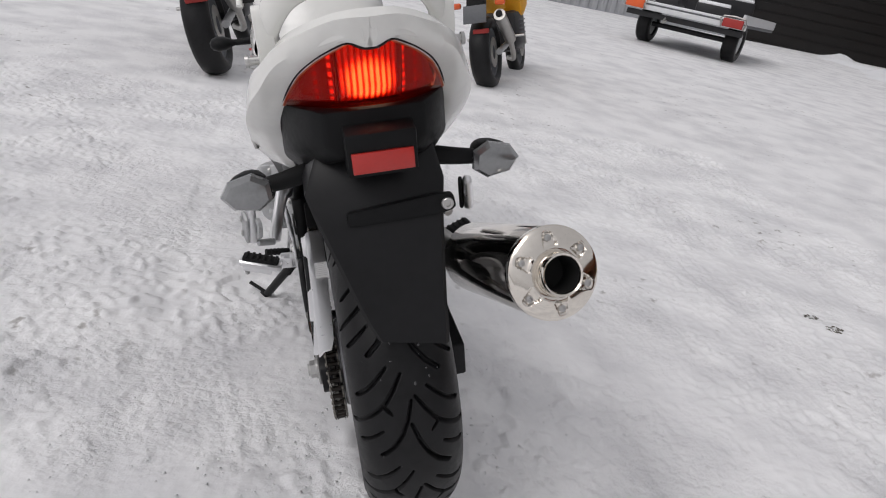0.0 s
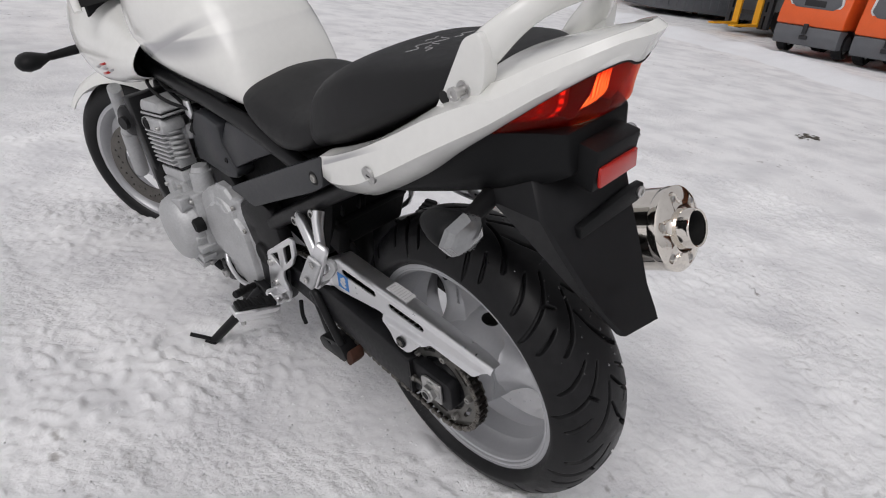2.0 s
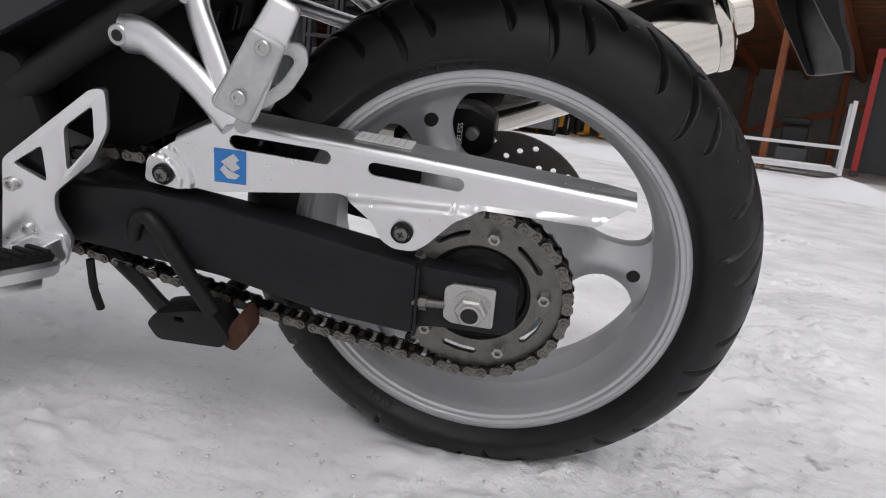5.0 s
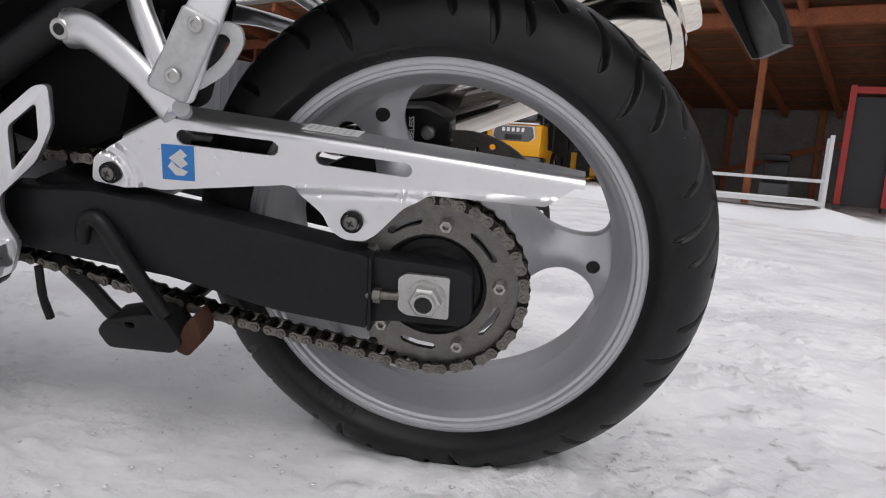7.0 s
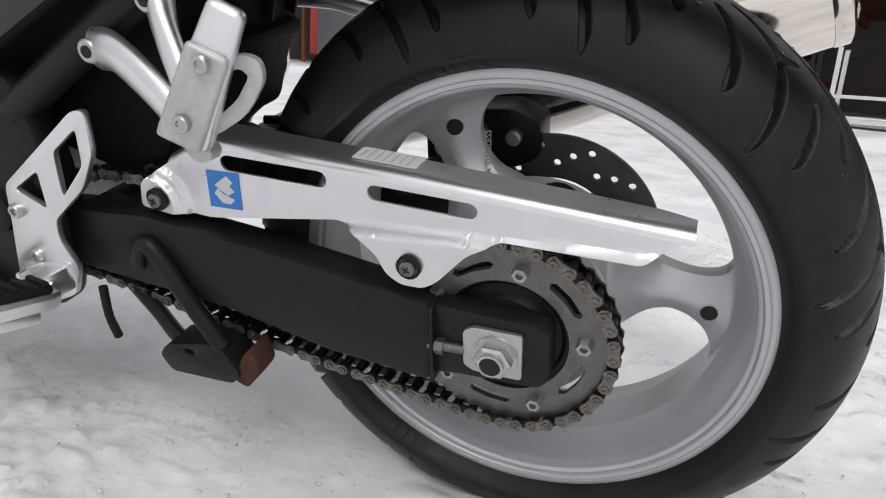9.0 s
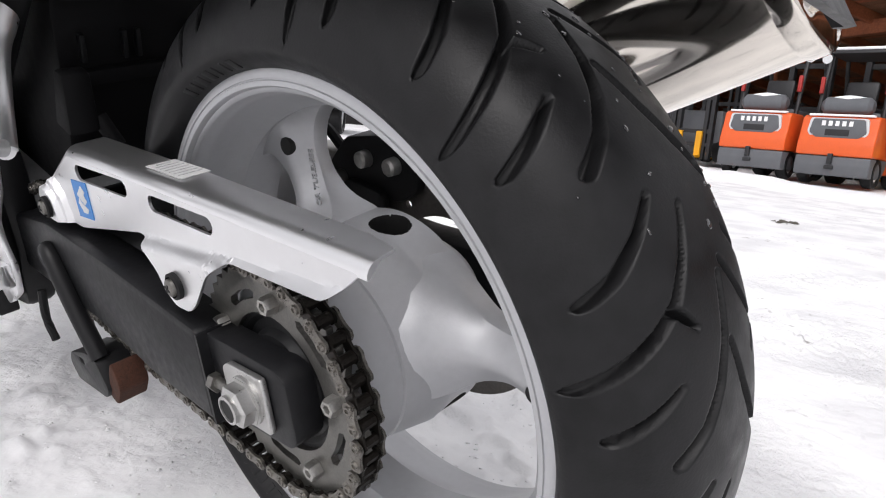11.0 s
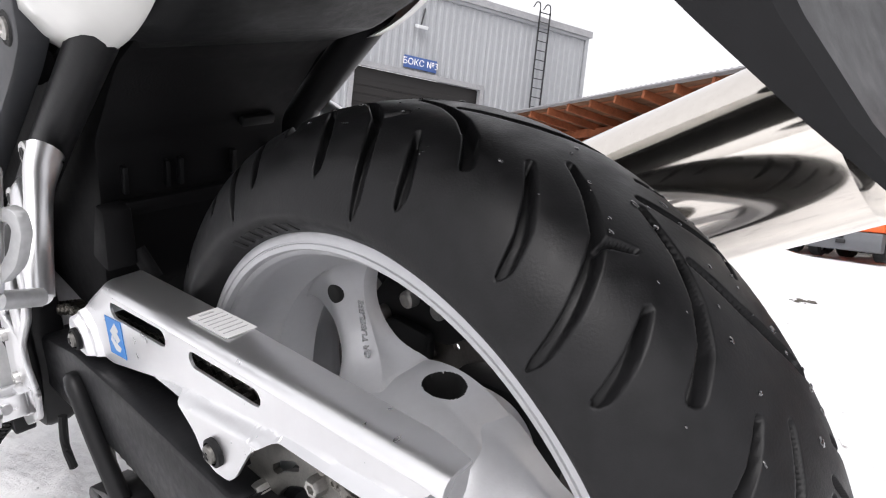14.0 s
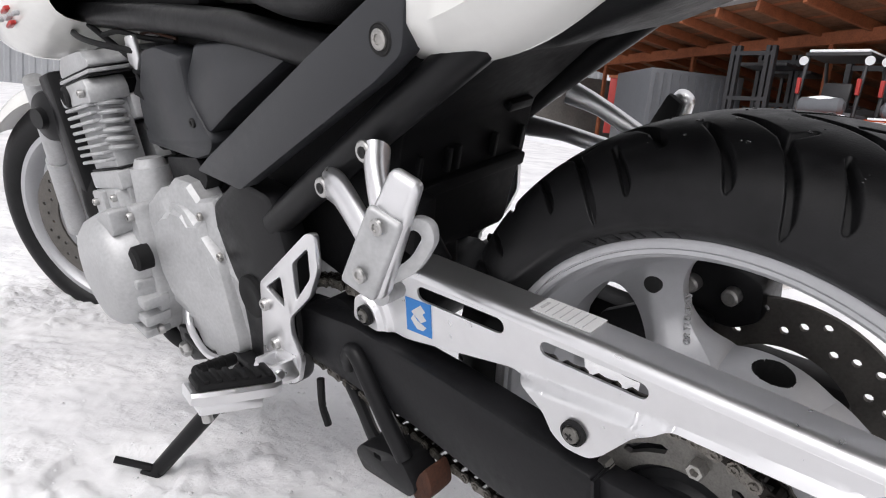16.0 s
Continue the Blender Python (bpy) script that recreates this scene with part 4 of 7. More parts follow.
flap = part("mud_flap", loft(rings), FLAP, undertail, "black plastic rear mudguard flap")
refl_box = box((0.096, 0.092, 0.064), (0.003, -0.228, 0.516), (8, 0, 0), bev=0.004)
part("reflector_housing", refl_box, PLASTIC, undertail)
part("reflector", box((0.084, 0.006, 0.029), (0.003, -0.2755, 0.501), bev=0.0015), RED, undertail, "red rectangular reflector")
bar = prism(rounded([(-0.055, 0.405), (-0.055, 0.425), (0.07, 0.436), (0.098, 0.434), (0.102, 0.412), (0.085, 0.406)], 0.006), -0.262, -0.250, bev=0.002)
bar.transform(Matrix(((0, 1, 0, 0), (1, 0, 0, 0), (0, 0, 1, 0), (0, 0, 0, 1))))
part("plate_bracket", bar, PLASTIC, undertail)
part("bracket_bolt", bolt(0.009, 0.005, (0.088, -0.262, 0.421), (0, -1, 0)), BOLT, undertail)


def signal(sgn):
    """A stalk lamp: black shell, clear six-sided lens."""
    c = Vector((sgn * 0.189, -0.150, 0.440))
    ring = [(-0.040, 0.0), (-0.026, 0.021), (0.010, 0.030), (0.034, 0.016), (0.036, -0.012), (0.014, -0.028), (-0.024, -0.022)]
    rings = [[(c.x - sgn * (x * k + sh), c.y + y, c.z + z * k) for x, z in ring] for y, k, sh in ((0.068, 0.22, 0.004), (0.055, 0.55, 0.003), (0.030, 0.86, 0.001), (0.008, 0.98, 0), (-0.012, 1.0, 0))]
    bm = subdivide(loft(rings, caps=(True, True)), 1)
    stalk = part("turn_signal", bm, PLASTIC, bike, "black stalk turn signal", 50)
    lens = [[(c.x - sgn * x * k, c.y + y, c.z + z * k) for x, z in ring] for y, k in ((-0.010, 1.0), (-0.018, 0.97), (-0.026, 0.80), (-0.031, 0.45))]
    part("lens", loft(lens), CLEAR, stalk, "clear six-sided lens", 25)
    part("stalk", tube([(sgn * 0.085, -0.130, 0.452), (sgn * 0.13, -0.140, 0.446), (sgn * 0.168, -0.145, 0.442)], [0.016, 0.014, 0.012], 12), RUBBERPAD, stalk)


signal(-1)
signal(1)

# -- exhaust --
tail_c, head_c = Vector((0.255, -0.248, 0.267)), Vector((0.222, 0.20, 0.085))
d = (head_c - tail_c).normalized()
MUF = Matrix.Translation(tail_c) @ d.to_track_quat("X", "Z").to_matrix().to_4x4()
can = [(0.0, 0.070), (0.004, 0.0745), (0.012, 0.0755), (0.40, 0.0755), (0.45, 0.062), (0.50, 0.032), (0.56, 0.026)]
exhaust = part("exhaust", lathe(can, 64, m=MUF), CHROME, bike, "polished stainless exhaust silencer", 30)


def end_cap():
    """A domed ring with six radial pockets for its rivets."""
    prof = [(-0.004, 0.030), (-0.012, 0.034), (-0.0135, 0.040)] + [(-0.0135 + 0.0085 * ((q / 11) ** 1.6), 0.041 + 0.029 * q / 11) for q in range(1, 12)] + [(-0.003, 0.0745), (0.000, 0.0772), (0.010, 0.0775), (0.016, 0.0760)]
    n = 180
    rings = []
    for x, r in prof:
        ring = []
        for i in range(n):
            a = 2 * math.pi * i / n
            k = round(a / (math.pi / 3) - 0.45)
            off = abs(a - (k + 0.45) * math.pi / 3) * r
            half = 0.0055 + 0.30 * (0.070 - r)
            deep = 0.0
            if 0.0445 < r < 0.0685:
                deep = 0.0048 * min(1, max(0, (half + 0.001 - off) / 0.002)) * min(1, (r - 0.0445) / 0.003) * min(1, (0.0685 - r) / 0.003)
            ring.append((x + deep, r * math.cos(a), r * math.sin(a)))
        rings.append(ring)
    bm = loft(rings, caps=(False, False))
    bm.transform(MUF)
    return bm


part("end_cap", end_cap(), CHROME, exhaust, "chrome end cap with six riveted pockets", 40)
outlet = lathe([(0.0, 0.0360), (-0.034, 0.0355), (-0.038, 0.0335), (-0.036, 0.0305), (0.03, 0.0295), (0.03, 0.0)], 40, m=MUF)
part("outlet", outlet, CHROME, exhaust, "chrome outlet ring")
# A short near-black cup closes the tailpipe.
part("outlet_inside", lathe([(-0.034, 0.0290), (0.025, 0.0280), (0.025, 0.0)], 32, m=MUF), DARKHOLE, exhaust, "black inside of the tailpipe")
for k in range(6):
    a = 2 * math.pi * (k + 0.45) / 6
    m = MUF @ Matrix.Translation((-0.0030, 0.059 * math.cos(a), 0.058 * math.sin(a)))
    part("cap_rivet", lathe([(0.0, 0.0058), (0.006, 0.0055), (0.007, 0.003), (0.007, 0)], 14, m=m @ Matrix.Rotation(math.pi, 4, "Z")), BOLT, exhaust)
part("link_pipe", tube([tuple(MUF @ Vector((0.53, 0, 0))), (0.17, 0.40, 0.06), (0.11, 0.60, -0.07), (0.02, 0.85, -0.10), (0.0, 1.05, -0.02)], 0.026), STEEL, exhaust)

# -- footrest brackets --


def pillion_bracket(sgn):
    arms = tube([(sgn * 0.152, 0.358, 0.245), (sgn * 0.165, 0.325, 0.243), (sgn * 0.180, 0.275, 0.215), (sgn * 0.192, 0.235, 0.180)], [0.0195, 0.0175, 0.016, 0.015], 16, flat=0.62)
    tube([(sgn * 0.150, 0.283, 0.289), (sgn * 0.165, 0.270, 0.262), (sgn * 0.182, 0.245, 0.215), (sgn * 0.192, 0.232, 0.180)], [0.0195, 0.0165, 0.015, 0.014], 16, arms, flat=0.62)
    br = part("pillion_bracket", arms, ALU, bike, "silver Y-shaped pillion footrest bracket", 50)
    for y, z in ((0.358, 0.245), (0.283, 0.289)):
        part("bracket_bolt", bolt(0.0105, 0.005, (sgn * 0.163, y, z), (sgn, 0, 0)), BOLT, br)
        # Dark button over the bolt head paints its shaded socket.
        part("bolt_socket", bolt(0.0055, 0.001, (sgn * 0.168, y, z), (sgn, 0, 0)), DARKHOLE, br)
    return br


left_bracket = pillion_bracket(-1)
rb = tube([(0.152, 0.358, 0.245), (0.156, 0.300, 0.238), (0.165, 0.235, 0.222), (0.182, 0.175, 0.212)], [0.015, 0.011, 0.011, 0.014], 12, flat=0.8)
tube([(0.150, 0.283, 0.289), (0.156, 0.245, 0.272), (0.166, 0.205, 0.244), (0.182, 0.172, 0.214)], [0.015, 0.011, 0.011, 0.013], 12, rb, flat=0.8)
right_bracket = part("pillion_bracket", rb, ALU, bike, "silver Y-shaped pillion footrest bracket", 50)

# pillion peg, folded up against its bracket
peg_dir = (Vector((-0.226, 0.158, 0.300)) - Vector((-0.236, 0.212, 0.200))).normalized()
PEG = Matrix.Translation((-0.229, 0.186, 0.250)) @ Matrix.Rotation(radians(16), 4, "Z") @ Matrix.Rotation(math.atan2(-peg_dir.y, peg_dir.z), 4, "X")
pb = box((0.020, 0.040, 0.106), (0, 0, 0.002), bev=0.006, seg=3, taper=(0.72, 0.66))
pb.transform(PEG)
pillion_peg = part("pillion_peg", pb, ALU, left_bracket, "folded silver footpeg")
pad = box((0.010, 0.033, 0.074), (-0.012, 0.0, -0.012), bev=0.004, seg=3, taper=(0.8, 0.94))
pad.transform(PEG)
part("peg_plate", pad, CAST, left_bracket)
for h in (0.016, -0.030):
    p = PEG @ Vector((-0.019, 0, h))
    part("peg_screw", bolt(0.0065, 0.003, tuple(p)), BOLT, left_bracket)
loop = prism(rounded([(-0.004, -0.052), (-0.030, -0.046), (-0.047, -0.018), (-0.050, 0.012), (-0.042, 0.024), (-0.028, 0.022), (-0.012, 0.000)], 0.010, 4), 0.004, 0.013, [rounded([(-0.012, -0.034), (-0.028, -0.030), (-0.037, -0.010), (-0.039, 0.010), (-0.031, 0.012), (-0.018, -0.004)], 0.006, 3)], bev=0.0025)
loop.transform(PEG @ Matrix.Translation((0, 0.013, 0.004)))
part("hanger_loop", loop, CAST, left_bracket)
part("peg_pivot", tube([(-0.195, 0.222, 0.182), (-0.226, 0.206, 0.192)], 0.0075, steps=1), CAST, left_bracket)
rp = box((0.022, 0.050, 0.084), (0, 0.004, -0.008), bev=0.010, seg=3, taper=(0.9, 0.5))
rp.transform(Matrix.Diagonal((-1, 1, 1, 1)) @ PEG)
part("pillion_peg", rp, ALU, right_bracket, "folded silver footpeg")
rr = box((0.010, 0.044, 0.074), (0.015, 0.004, -0.008), bev=0.008, taper=(0.9, 0.5))
rr.transform(Matrix.Diagonal((-1, 1, 1, 1)) @ PEG)
part("peg_rubber", rr, RUBBERPAD, right_bracket)

# heel plate and rider peg
heel = [(0.518, 0.103), (0.395, 0.191), (0.379, 0.193), (0.384, 0.150), (0.409, 0.112), (0.462, 0.070), (0.466, 0.045), (0.452, 0.015), (0.470, -0.022), (0.530, -0.050), (0.552, -0.025), (0.528, 0.062)]
for sgn in (-1, 1):
    hp = prism(rounded(heel, 0.008, 3), sgn * 0.164, sgn * 0.171, [rounded([(0.434, 0.147), (0.396, 0.174), (0.401, 0.137), (0.441, 0.098)], 0.006, 3), rounded([(0.506, 0.099), (0.465, 0.124), (0.468, 0.082)], 0.006, 3)], bev=0.0015)
    heel_plate = part("heel_plate", hp, ALU, bike, "silver heel guard plate with two cut-outs")
    for y, z in ((0.512, 0.075), (0.505, 0.022), (0.527, -0.012)):
        part("plate_bolt", bolt(0.008, 0.006, (sgn * 0.171, y, z), (sgn, 0, 0)), BOLT, heel_plate)
    at = pose(sgn * 0.254, 0.462, 0.022, 0, sgn * -16, sgn * 10)
    fp = loft([[(sgn * x, y * w, z * h - 0.004) for y, z in ((-0.020, -0.008), (0.020, -0.008), (0.023, 0.004), (0.019, 0.008), (-0.019, 0.008), (-0.023, 0.004))] for x, w, h in ((-0.052, 0.62, 0.9), (-0.040, 0.95, 1.0), (0.0, 1.0, 1.0), (0.040, 0.98, 1.0), (0.052, 0.80, 0.8))])
    bevel(fp, 0.002)
    fp.transform(at)
    foot_peg = part("rider_peg", fp, ALU, heel_plate, "silver rider footpeg")
    weight = box((0.072, 0.034, 0.013), (sgn * 0.006, 0.0, -0.019), bev=0.003)
    weight.transform(at)
    part("peg_weight", weight, ALU, heel_plate)
    pad_ = box((0.090, 0.036, 0.010), (sgn * 0.002, 0.0, 0.008), bev=0.004)
    pad_.transform(at)
    part("peg_rubber", pad_, RUBBERPAD, heel_plate, "black ribbed rubber pad")
    for k in range(6):
        rib = box((0.007, 0.032, 0.005), (sgn * (-0.036 + 0.0145 * k), 0.0, 0.0140), bev=0.0018)
        rib.transform(at)
        part("rubber_rib", rib, RUBBERPAD, heel_plate)
    clevis = box((0.030, 0.008, 0.028), (sgn * 0.192, 0.496, 0.006), (0, 0, sgn * 8), bev=0.003)
    box((0.030, 0.008, 0.028), (sgn * 0.192, 0.464, 0.006), (0, 0, sgn * 8), bev=0.003, bm=clevis)
    box((0.014, 0.036, 0.030), (sgn * 0.177, 0.480, 0.004), bev=0.004, bm=clevis)
    tube([(sgn * 0.199, 0.456, 0.008), (sgn * 0.201, 0.506, 0.006)], 0.006, 12, clevis, steps=1)
    part("peg_clevis", clevis, ALU, heel_plate)
    part("peg_feeler", tube([(sgn * 0.293, 0.460, 0.012), (sgn * 0.293, 0.460, -0.004)], 0.006, steps=1), BOLT, heel_plate)

# stands
stand = tube([(-0.165, 0.615, -0.055), (-0.21, 0.655, -0.115), (-0.287, 0.742, -0.228)], [0.016, 0.013, 0.012], 12)
box((0.024, 0.034, 0.012), (-0.290, 0.745, -0.228), (0, 15, 30), bev=0.004, bm=stand)
side_stand = part("side_stand", stand, FRAME, bike, "black steel side stand")
part("stand_tab", tube([(-0.285, 0.738, -0.222), (-0.331, 0.768, -0.190)], 0.0055, steps=1), FRAME, side_stand)
part("stand_bracket", prism(rounded([(0.64, -0.03), (0.58, -0.04), (0.59, -0.085), (0.63, -0.075)], 0.008), -0.175, -0.150, bev=0.003), FRAME, side_stand)
spr = []
for k in range(90):
    a = k * 2 * math.pi / 8
    spr.append((-0.172 - 0.034 * k / 89 + 0.006 * math.cos(a), 0.60 + 0.045 * k / 89 + 0.006 * math.sin(a), -0.060 - 0.062 * k / 89))
part("return_spring", tube(spr, 0.0018, 6, steps=1), FRAME, side_stand)
cst = tube([(-0.11, 0.460, -0.025), (-0.125, 0.41, -0.055), (-0.138, 0.365, -0.085), (-0.140, 0.310, -0.096)], [0.013, 0.012, 0.012, 0.011], 10, flat=0.7)
center_stand = part("centre_stand", cst, FRAME, bike, "black centre stand, folded up")
part("stand_foot", prism(rounded([(0.372, -0.074), (0.384, -0.090), (0.372, -0.110), (0.290, -0.107), (0.278, -0.092), (0.296, -0.062), (0.318, -0.060)], 0.007), -0.160, -0.120, [rounded([(0.347, -0.073), (0.346, -0.080), (0.334, -0.080), (0.335, -0.073)], 0.002)], bev=0.004), FRAME, center_stand)
part("stand_toe", prism(rounded([(0.291, -0.106), (0.2752, -0.1125), (0.256, -0.088), (0.2555, -0.072), (0.2625, -0.056), (0.276, -0.072)], 0.006), -0.156, -0.124, bev=0.006), RUST, center_stand, "rusty worn stand toe")
part("stand_lever", tube([(-0.144, 0.392, 0.016), (-0.148, 0.386, 0.034), (-0.150, 0.374, 0.048), (-0.152, 0.358, 0.040), (-0.153, 0.330, -0.010), (-0.152, 0.300, -0.064)], [0.008, 0.009, 0.009, 0.010, 0.010, 0.010], 12), FRAME, center_stand)
part("stand_crossbar", tube([(-0.14, 0.32, -0.085), (0.14, 0.32, -0.085)], 0.012, steps=1), FRAME, center_stand)

# -- frame and black bulk between the wheels --
cover = [(0.626, 0.230), (0.590, 0.250), (0.345, 0.370), (0.226, 0.426), (0.198, 0.440), (0.214, 0.374), (0.250, 0.352), (0.522, 0.219)]
for sgn in (-1, 1):
    part("frame_cover", prism(rounded(cover, 0.008), sgn * 0.148, sgn * 0.170, bev=0.006), SATIN, bike, "dark grey satin frame cover")
# Dark ring and disc paint the shade round the sunk screw.
part("screw_recess", lathe([(0.0, 0.0135), (0.0015, 0.0125), (0.0005, 0.0115), (0.0005, 0)], 24, m=Matrix.Translation((-0.170, 0.237, 0.385)) @ Matrix.Rotation(math.pi, 4, "Z")), DARKHOLE, bike)
part("cover_screw", bolt(0.0085, 0.003, (-0.1705, 0.237, 0.385)), STEEL, bike)
rails = bmesh.new()
for sgn in (-1, 1):
    tube([(sgn * 0.02, 1.28, 0.44), (sgn * 0.11, 1.10, 0.430), (sgn * 0.130, 0.90, 0.421), (sgn * 0.130, 0.70, 0.410), (sgn * 0.130, 0.54, 0.396), (sgn * 0.132, 0.40, 0.374), (sgn * 0.134, 0.32, 0.362)], 0.019, 14, rails)
    tube([(sgn * 0.142, 0.50, 0.175), (sgn * 0.140, 0.42, 0.225), (sgn * 0.135, 0.30, 0.300), (sgn * 0.128, 0.15, 0.39)], 0.018, 14, rails)
    tube([(sgn * 0.03, 1.24, 0.40), (sgn * 0.09, 1.14, 0.25), (sgn * 0.11, 1.08, 0.05), (sgn * 0.11, 0.95, -0.07)], 0.016, 12, rails)
frame_ob = part("frame", rails, FRAME, bike, "black steel tube frame", 60)
for sgn in (-1, 1):
    plate = prism(rounded([(0.641, 0.178), (0.560, 0.225), (0.485, 0.213), (0.470, 0.12), (0.480, 0.03), (0.520, -0.060), (0.640, -0.070), (0.660, 0.05)], 0.015), sgn * 0.118, sgn * 0.155, bev=0.008)
    part("pivot_plate", plate, FRAME, frame_ob)
    part("pivot_cap", lathe([(0, 0.030), (0.006, 0.029), (0.008, 0.024), (0.005, 0.012), (0.005, 0)], 28, m=Matrix.Translation((sgn * 0.155, 0.572, 0.063)) @ (Matrix.Identity(4) if sgn > 0 else Matrix.Rotation(math.pi, 4, "Z"))), RUBBERPAD, frame_ob)
inner = prism(rounded([(0.80, 0.22), (0.62, 0.16), (0.42, 0.10), (0.355, 0.13), (0.338, 0.178), (0.318, 0.225), (0.298, 0.290), (0.215, 0.352), (0.030, 0.420), (-0.040, 0.440), (-0.040, 0.48), (0.20, 0.42), (0.36, 0.37), (0.80, 0.42)], 0.012), -0.105, 0.100, bev=0.012)
airbox = part("airbox_and_battery_box", inner, DULL, bike, "black plastic airbox and battery tray")
part("tray_ledge", box((0.188, 0.014, 0.016), (-0.002, 0.316, 0.222), (18, 0, 0), bev=0.003), DULL, airbox)
for x in (-0.082, -0.040, -0.026, 0.034, 0.080):
    part("tray_clip", box((0.005, 0.008, 0.028), (x, 0.306, 0.250), (18, 0, 0), bev=0.001), PLASTIC, airbox)
part("tray_tab", box((0.040, 0.010, 0.012), (0.060, 0.288, 0.292), (30, 0, 0), bev=0.003), PLASTIC, airbox)
part("linkage_bracket", box((0.030, 0.034, 0.060), (-0.108, 0.288, 0.205), (22, 0, 0), bev=0.004, taper=(0.9, 0.55)), DULL, airbox)
part("linkage_rod", tube([(-0.090, 0.290, 0.185), (-0.082, 0.280, 0.155)], 0.008, 10, steps=1), DULL, airbox)
part("shock_absorber", tube([(0, 0.40, 0.06), (0, 0.37, 0.30)], 0.035, steps=1), FRAME, bike)
for sgn in (-1, 1):
    a = prism(rounded([(0.770, 0.374), (0.724, 0.379), (0.654, 0.368), (0.656, 0.318), (0.612, 0.262), (0.626, 0.244), (0.674, 0.232), (0.822, 0.240), (0.818, 0.306)], 0.010), sgn * 0.10, sgn * 0.150, bev=0.008)
    part("side_cover", a, SATIN, bike, "dark grey air duct cover")
    wedge = bmesh.new()
    face = [wedge.verts.new((sgn * x, y, z)) for x, y, z in ((0.138, 0.632, 0.380), (0.146, 0.668, 0.326), (0.146, 0.628, 0.268), (0.143, 0.555, 0.306), (0.136, 0.430, 0.364), (0.136, 0.530, 0.382))]
    wedge.faces.new(face if sgn < 0 else face[::-1])
    got = bmesh.ops.extrude_face_region(wedge, geom=wedge.faces[:])
    bmesh.ops.translate(wedge, verts=[g for g in got["geom"] if isinstance(g, bmesh.types.BMVert)], vec=(-sgn * 0.045, 0, 0))
    bmesh.ops.recalc_face_normals(wedge, faces=wedge.faces)
    part("side_cover", bevel(wedge, 0.006), SATIN, bike, "dark grey triangular side cover")

part("duct_screw", bolt(0.0065, 0.003, (-0.150, 0.652, 0.284)), DARKHOLE, bike)

# -- engine --
block = prism(rounded([(0.700, 0.175), (0.620, 0.10), (0.610, -0.03), (0.680, -0.090), (0.960, -0.100), (1.040, -0.04), (1.050, 0.10), (0.970, 0.150), (0.900, 0.16)], 0.02), -0.175, 0.175, bev=0.012)
engine = part("engine", block, CAST, bike, "silver four-cylinder engine block")
CY = Matrix.Translation((0, 0.893, 0.115)) @ Matrix.Rotation(radians(-9), 4, "X") @ Matrix.Diagonal((1.06, 1, 0.97, 1))


def on_cylinders(name, bm, mat=None):
    bm.transform(CY)
    return part(name, bm, mat or CAST, engine)


on_cylinders("cylinder_block", box((0.270, 0.110, 0.150), (0.020, 0.020, 0.075), bev=0.006))
on_cylinders("end_pillar", prism(rounded([(0.070, 0.0), (-0.050, 0.0), (-0.056, 0.070), (-0.040, 0.085), (-0.040, 0.196), (0.066, 0.200)], 0.006, 3), -0.174, -0.132, bev=0.005))
for k in range(8):
    on_cylinders("cooling_fin", box((0.052, 0.116, 0.0055), (-0.162, 0.018, 0.104 + 0.0122 * k), bev=0.0022))
for k in range(6):
    on_cylinders("fin_lobe", lathe([(-0.0038, 0.0), (-0.0036, 0.0180), (-0.0012, 0.0205), (0.0012, 0.0205), (0.0036, 0.0180), (0.0038, 0.0)], 24, m=Matrix.Translation((-0.158, -0.038, 0.118 + 0.0138 * k)) @ Matrix.Rotation(radians(-82), 4, "Y")))
on_cylinders("cylinder_head", box((0.300, 0.130, 0.040), (0.016, 0.008, 0.176), bev=0.006))
on_cylinders("head_step", prism(rounded([(0.076, 0.194), (-0.058, 0.190), (-0.062, 0.208), (-0.054, 0.226), (0.064, 0.226), (0.080, 0.210)], 0.006, 3), -0.188, -0.132, bev=0.004))
on_cylinders("head_joint", box((0.290, 0.142, 0.0035), (-0.036, 0.004, 0.2285), bev=0.001, seg=1), RUBBERPAD)
on_cylinders("cover_band", box((0.060, 0.146, 0.006), (-0.152, 0.004, 0.2345), bev=0.002))
on_cylinders("cover_joint", box((0.060, 0.142, 0.0025), (-0.151, 0.004, 0.2390), bev=0.0008, seg=1), RUBBERPAD)
on_cylinders("valve_cover", prism(rounded([(0.074, 0.240), (-0.064, 0.240), (-0.064, 0.250), (-0.046, 0.266), (0.048, 0.270), (0.072, 0.254)], 0.006, 3), -0.178, 0.160, bev=0.008, seg=3))
on_cylinders("base_joint", box((0.280, 0.124, 0.0035), (-0.040, 0.006, 0.0890), bev=0.001, seg=1), RUBBERPAD)
on_cylinders("base_collar", prism(rounded([(0.074, 0.060), (-0.058, 0.056), (-0.056, 0.087), (0.074, 0.087)], 0.005, 3), -0.182, -0.132, bev=0.004))
on_cylinders("collar_tab", box((0.020, 0.030, 0.026), (-0.140, -0.066, 0.080), (0, 0, 8), bev=0.004))
on_cylinders("lower_web", prism(rounded([(0.072, -0.030), (-0.058, -0.030), (-0.044, 0.058), (0.068, 0.058)], 0.006), -0.190, -0.130, bev=0.004))
on_cylinders("web_rib", prism(rounded([(0.020, -0.020), (0.006, -0.020), (-0.004, 0.058), (0.010, 0.058)], 0.003), -0.197, -0.186, bev=0.003))
on_cylinders("starter_barrel", tube([(-0.150, -0.082, 0.030), (-0.146, -0.086, 0.082)], 0.027, 24, steps=1))
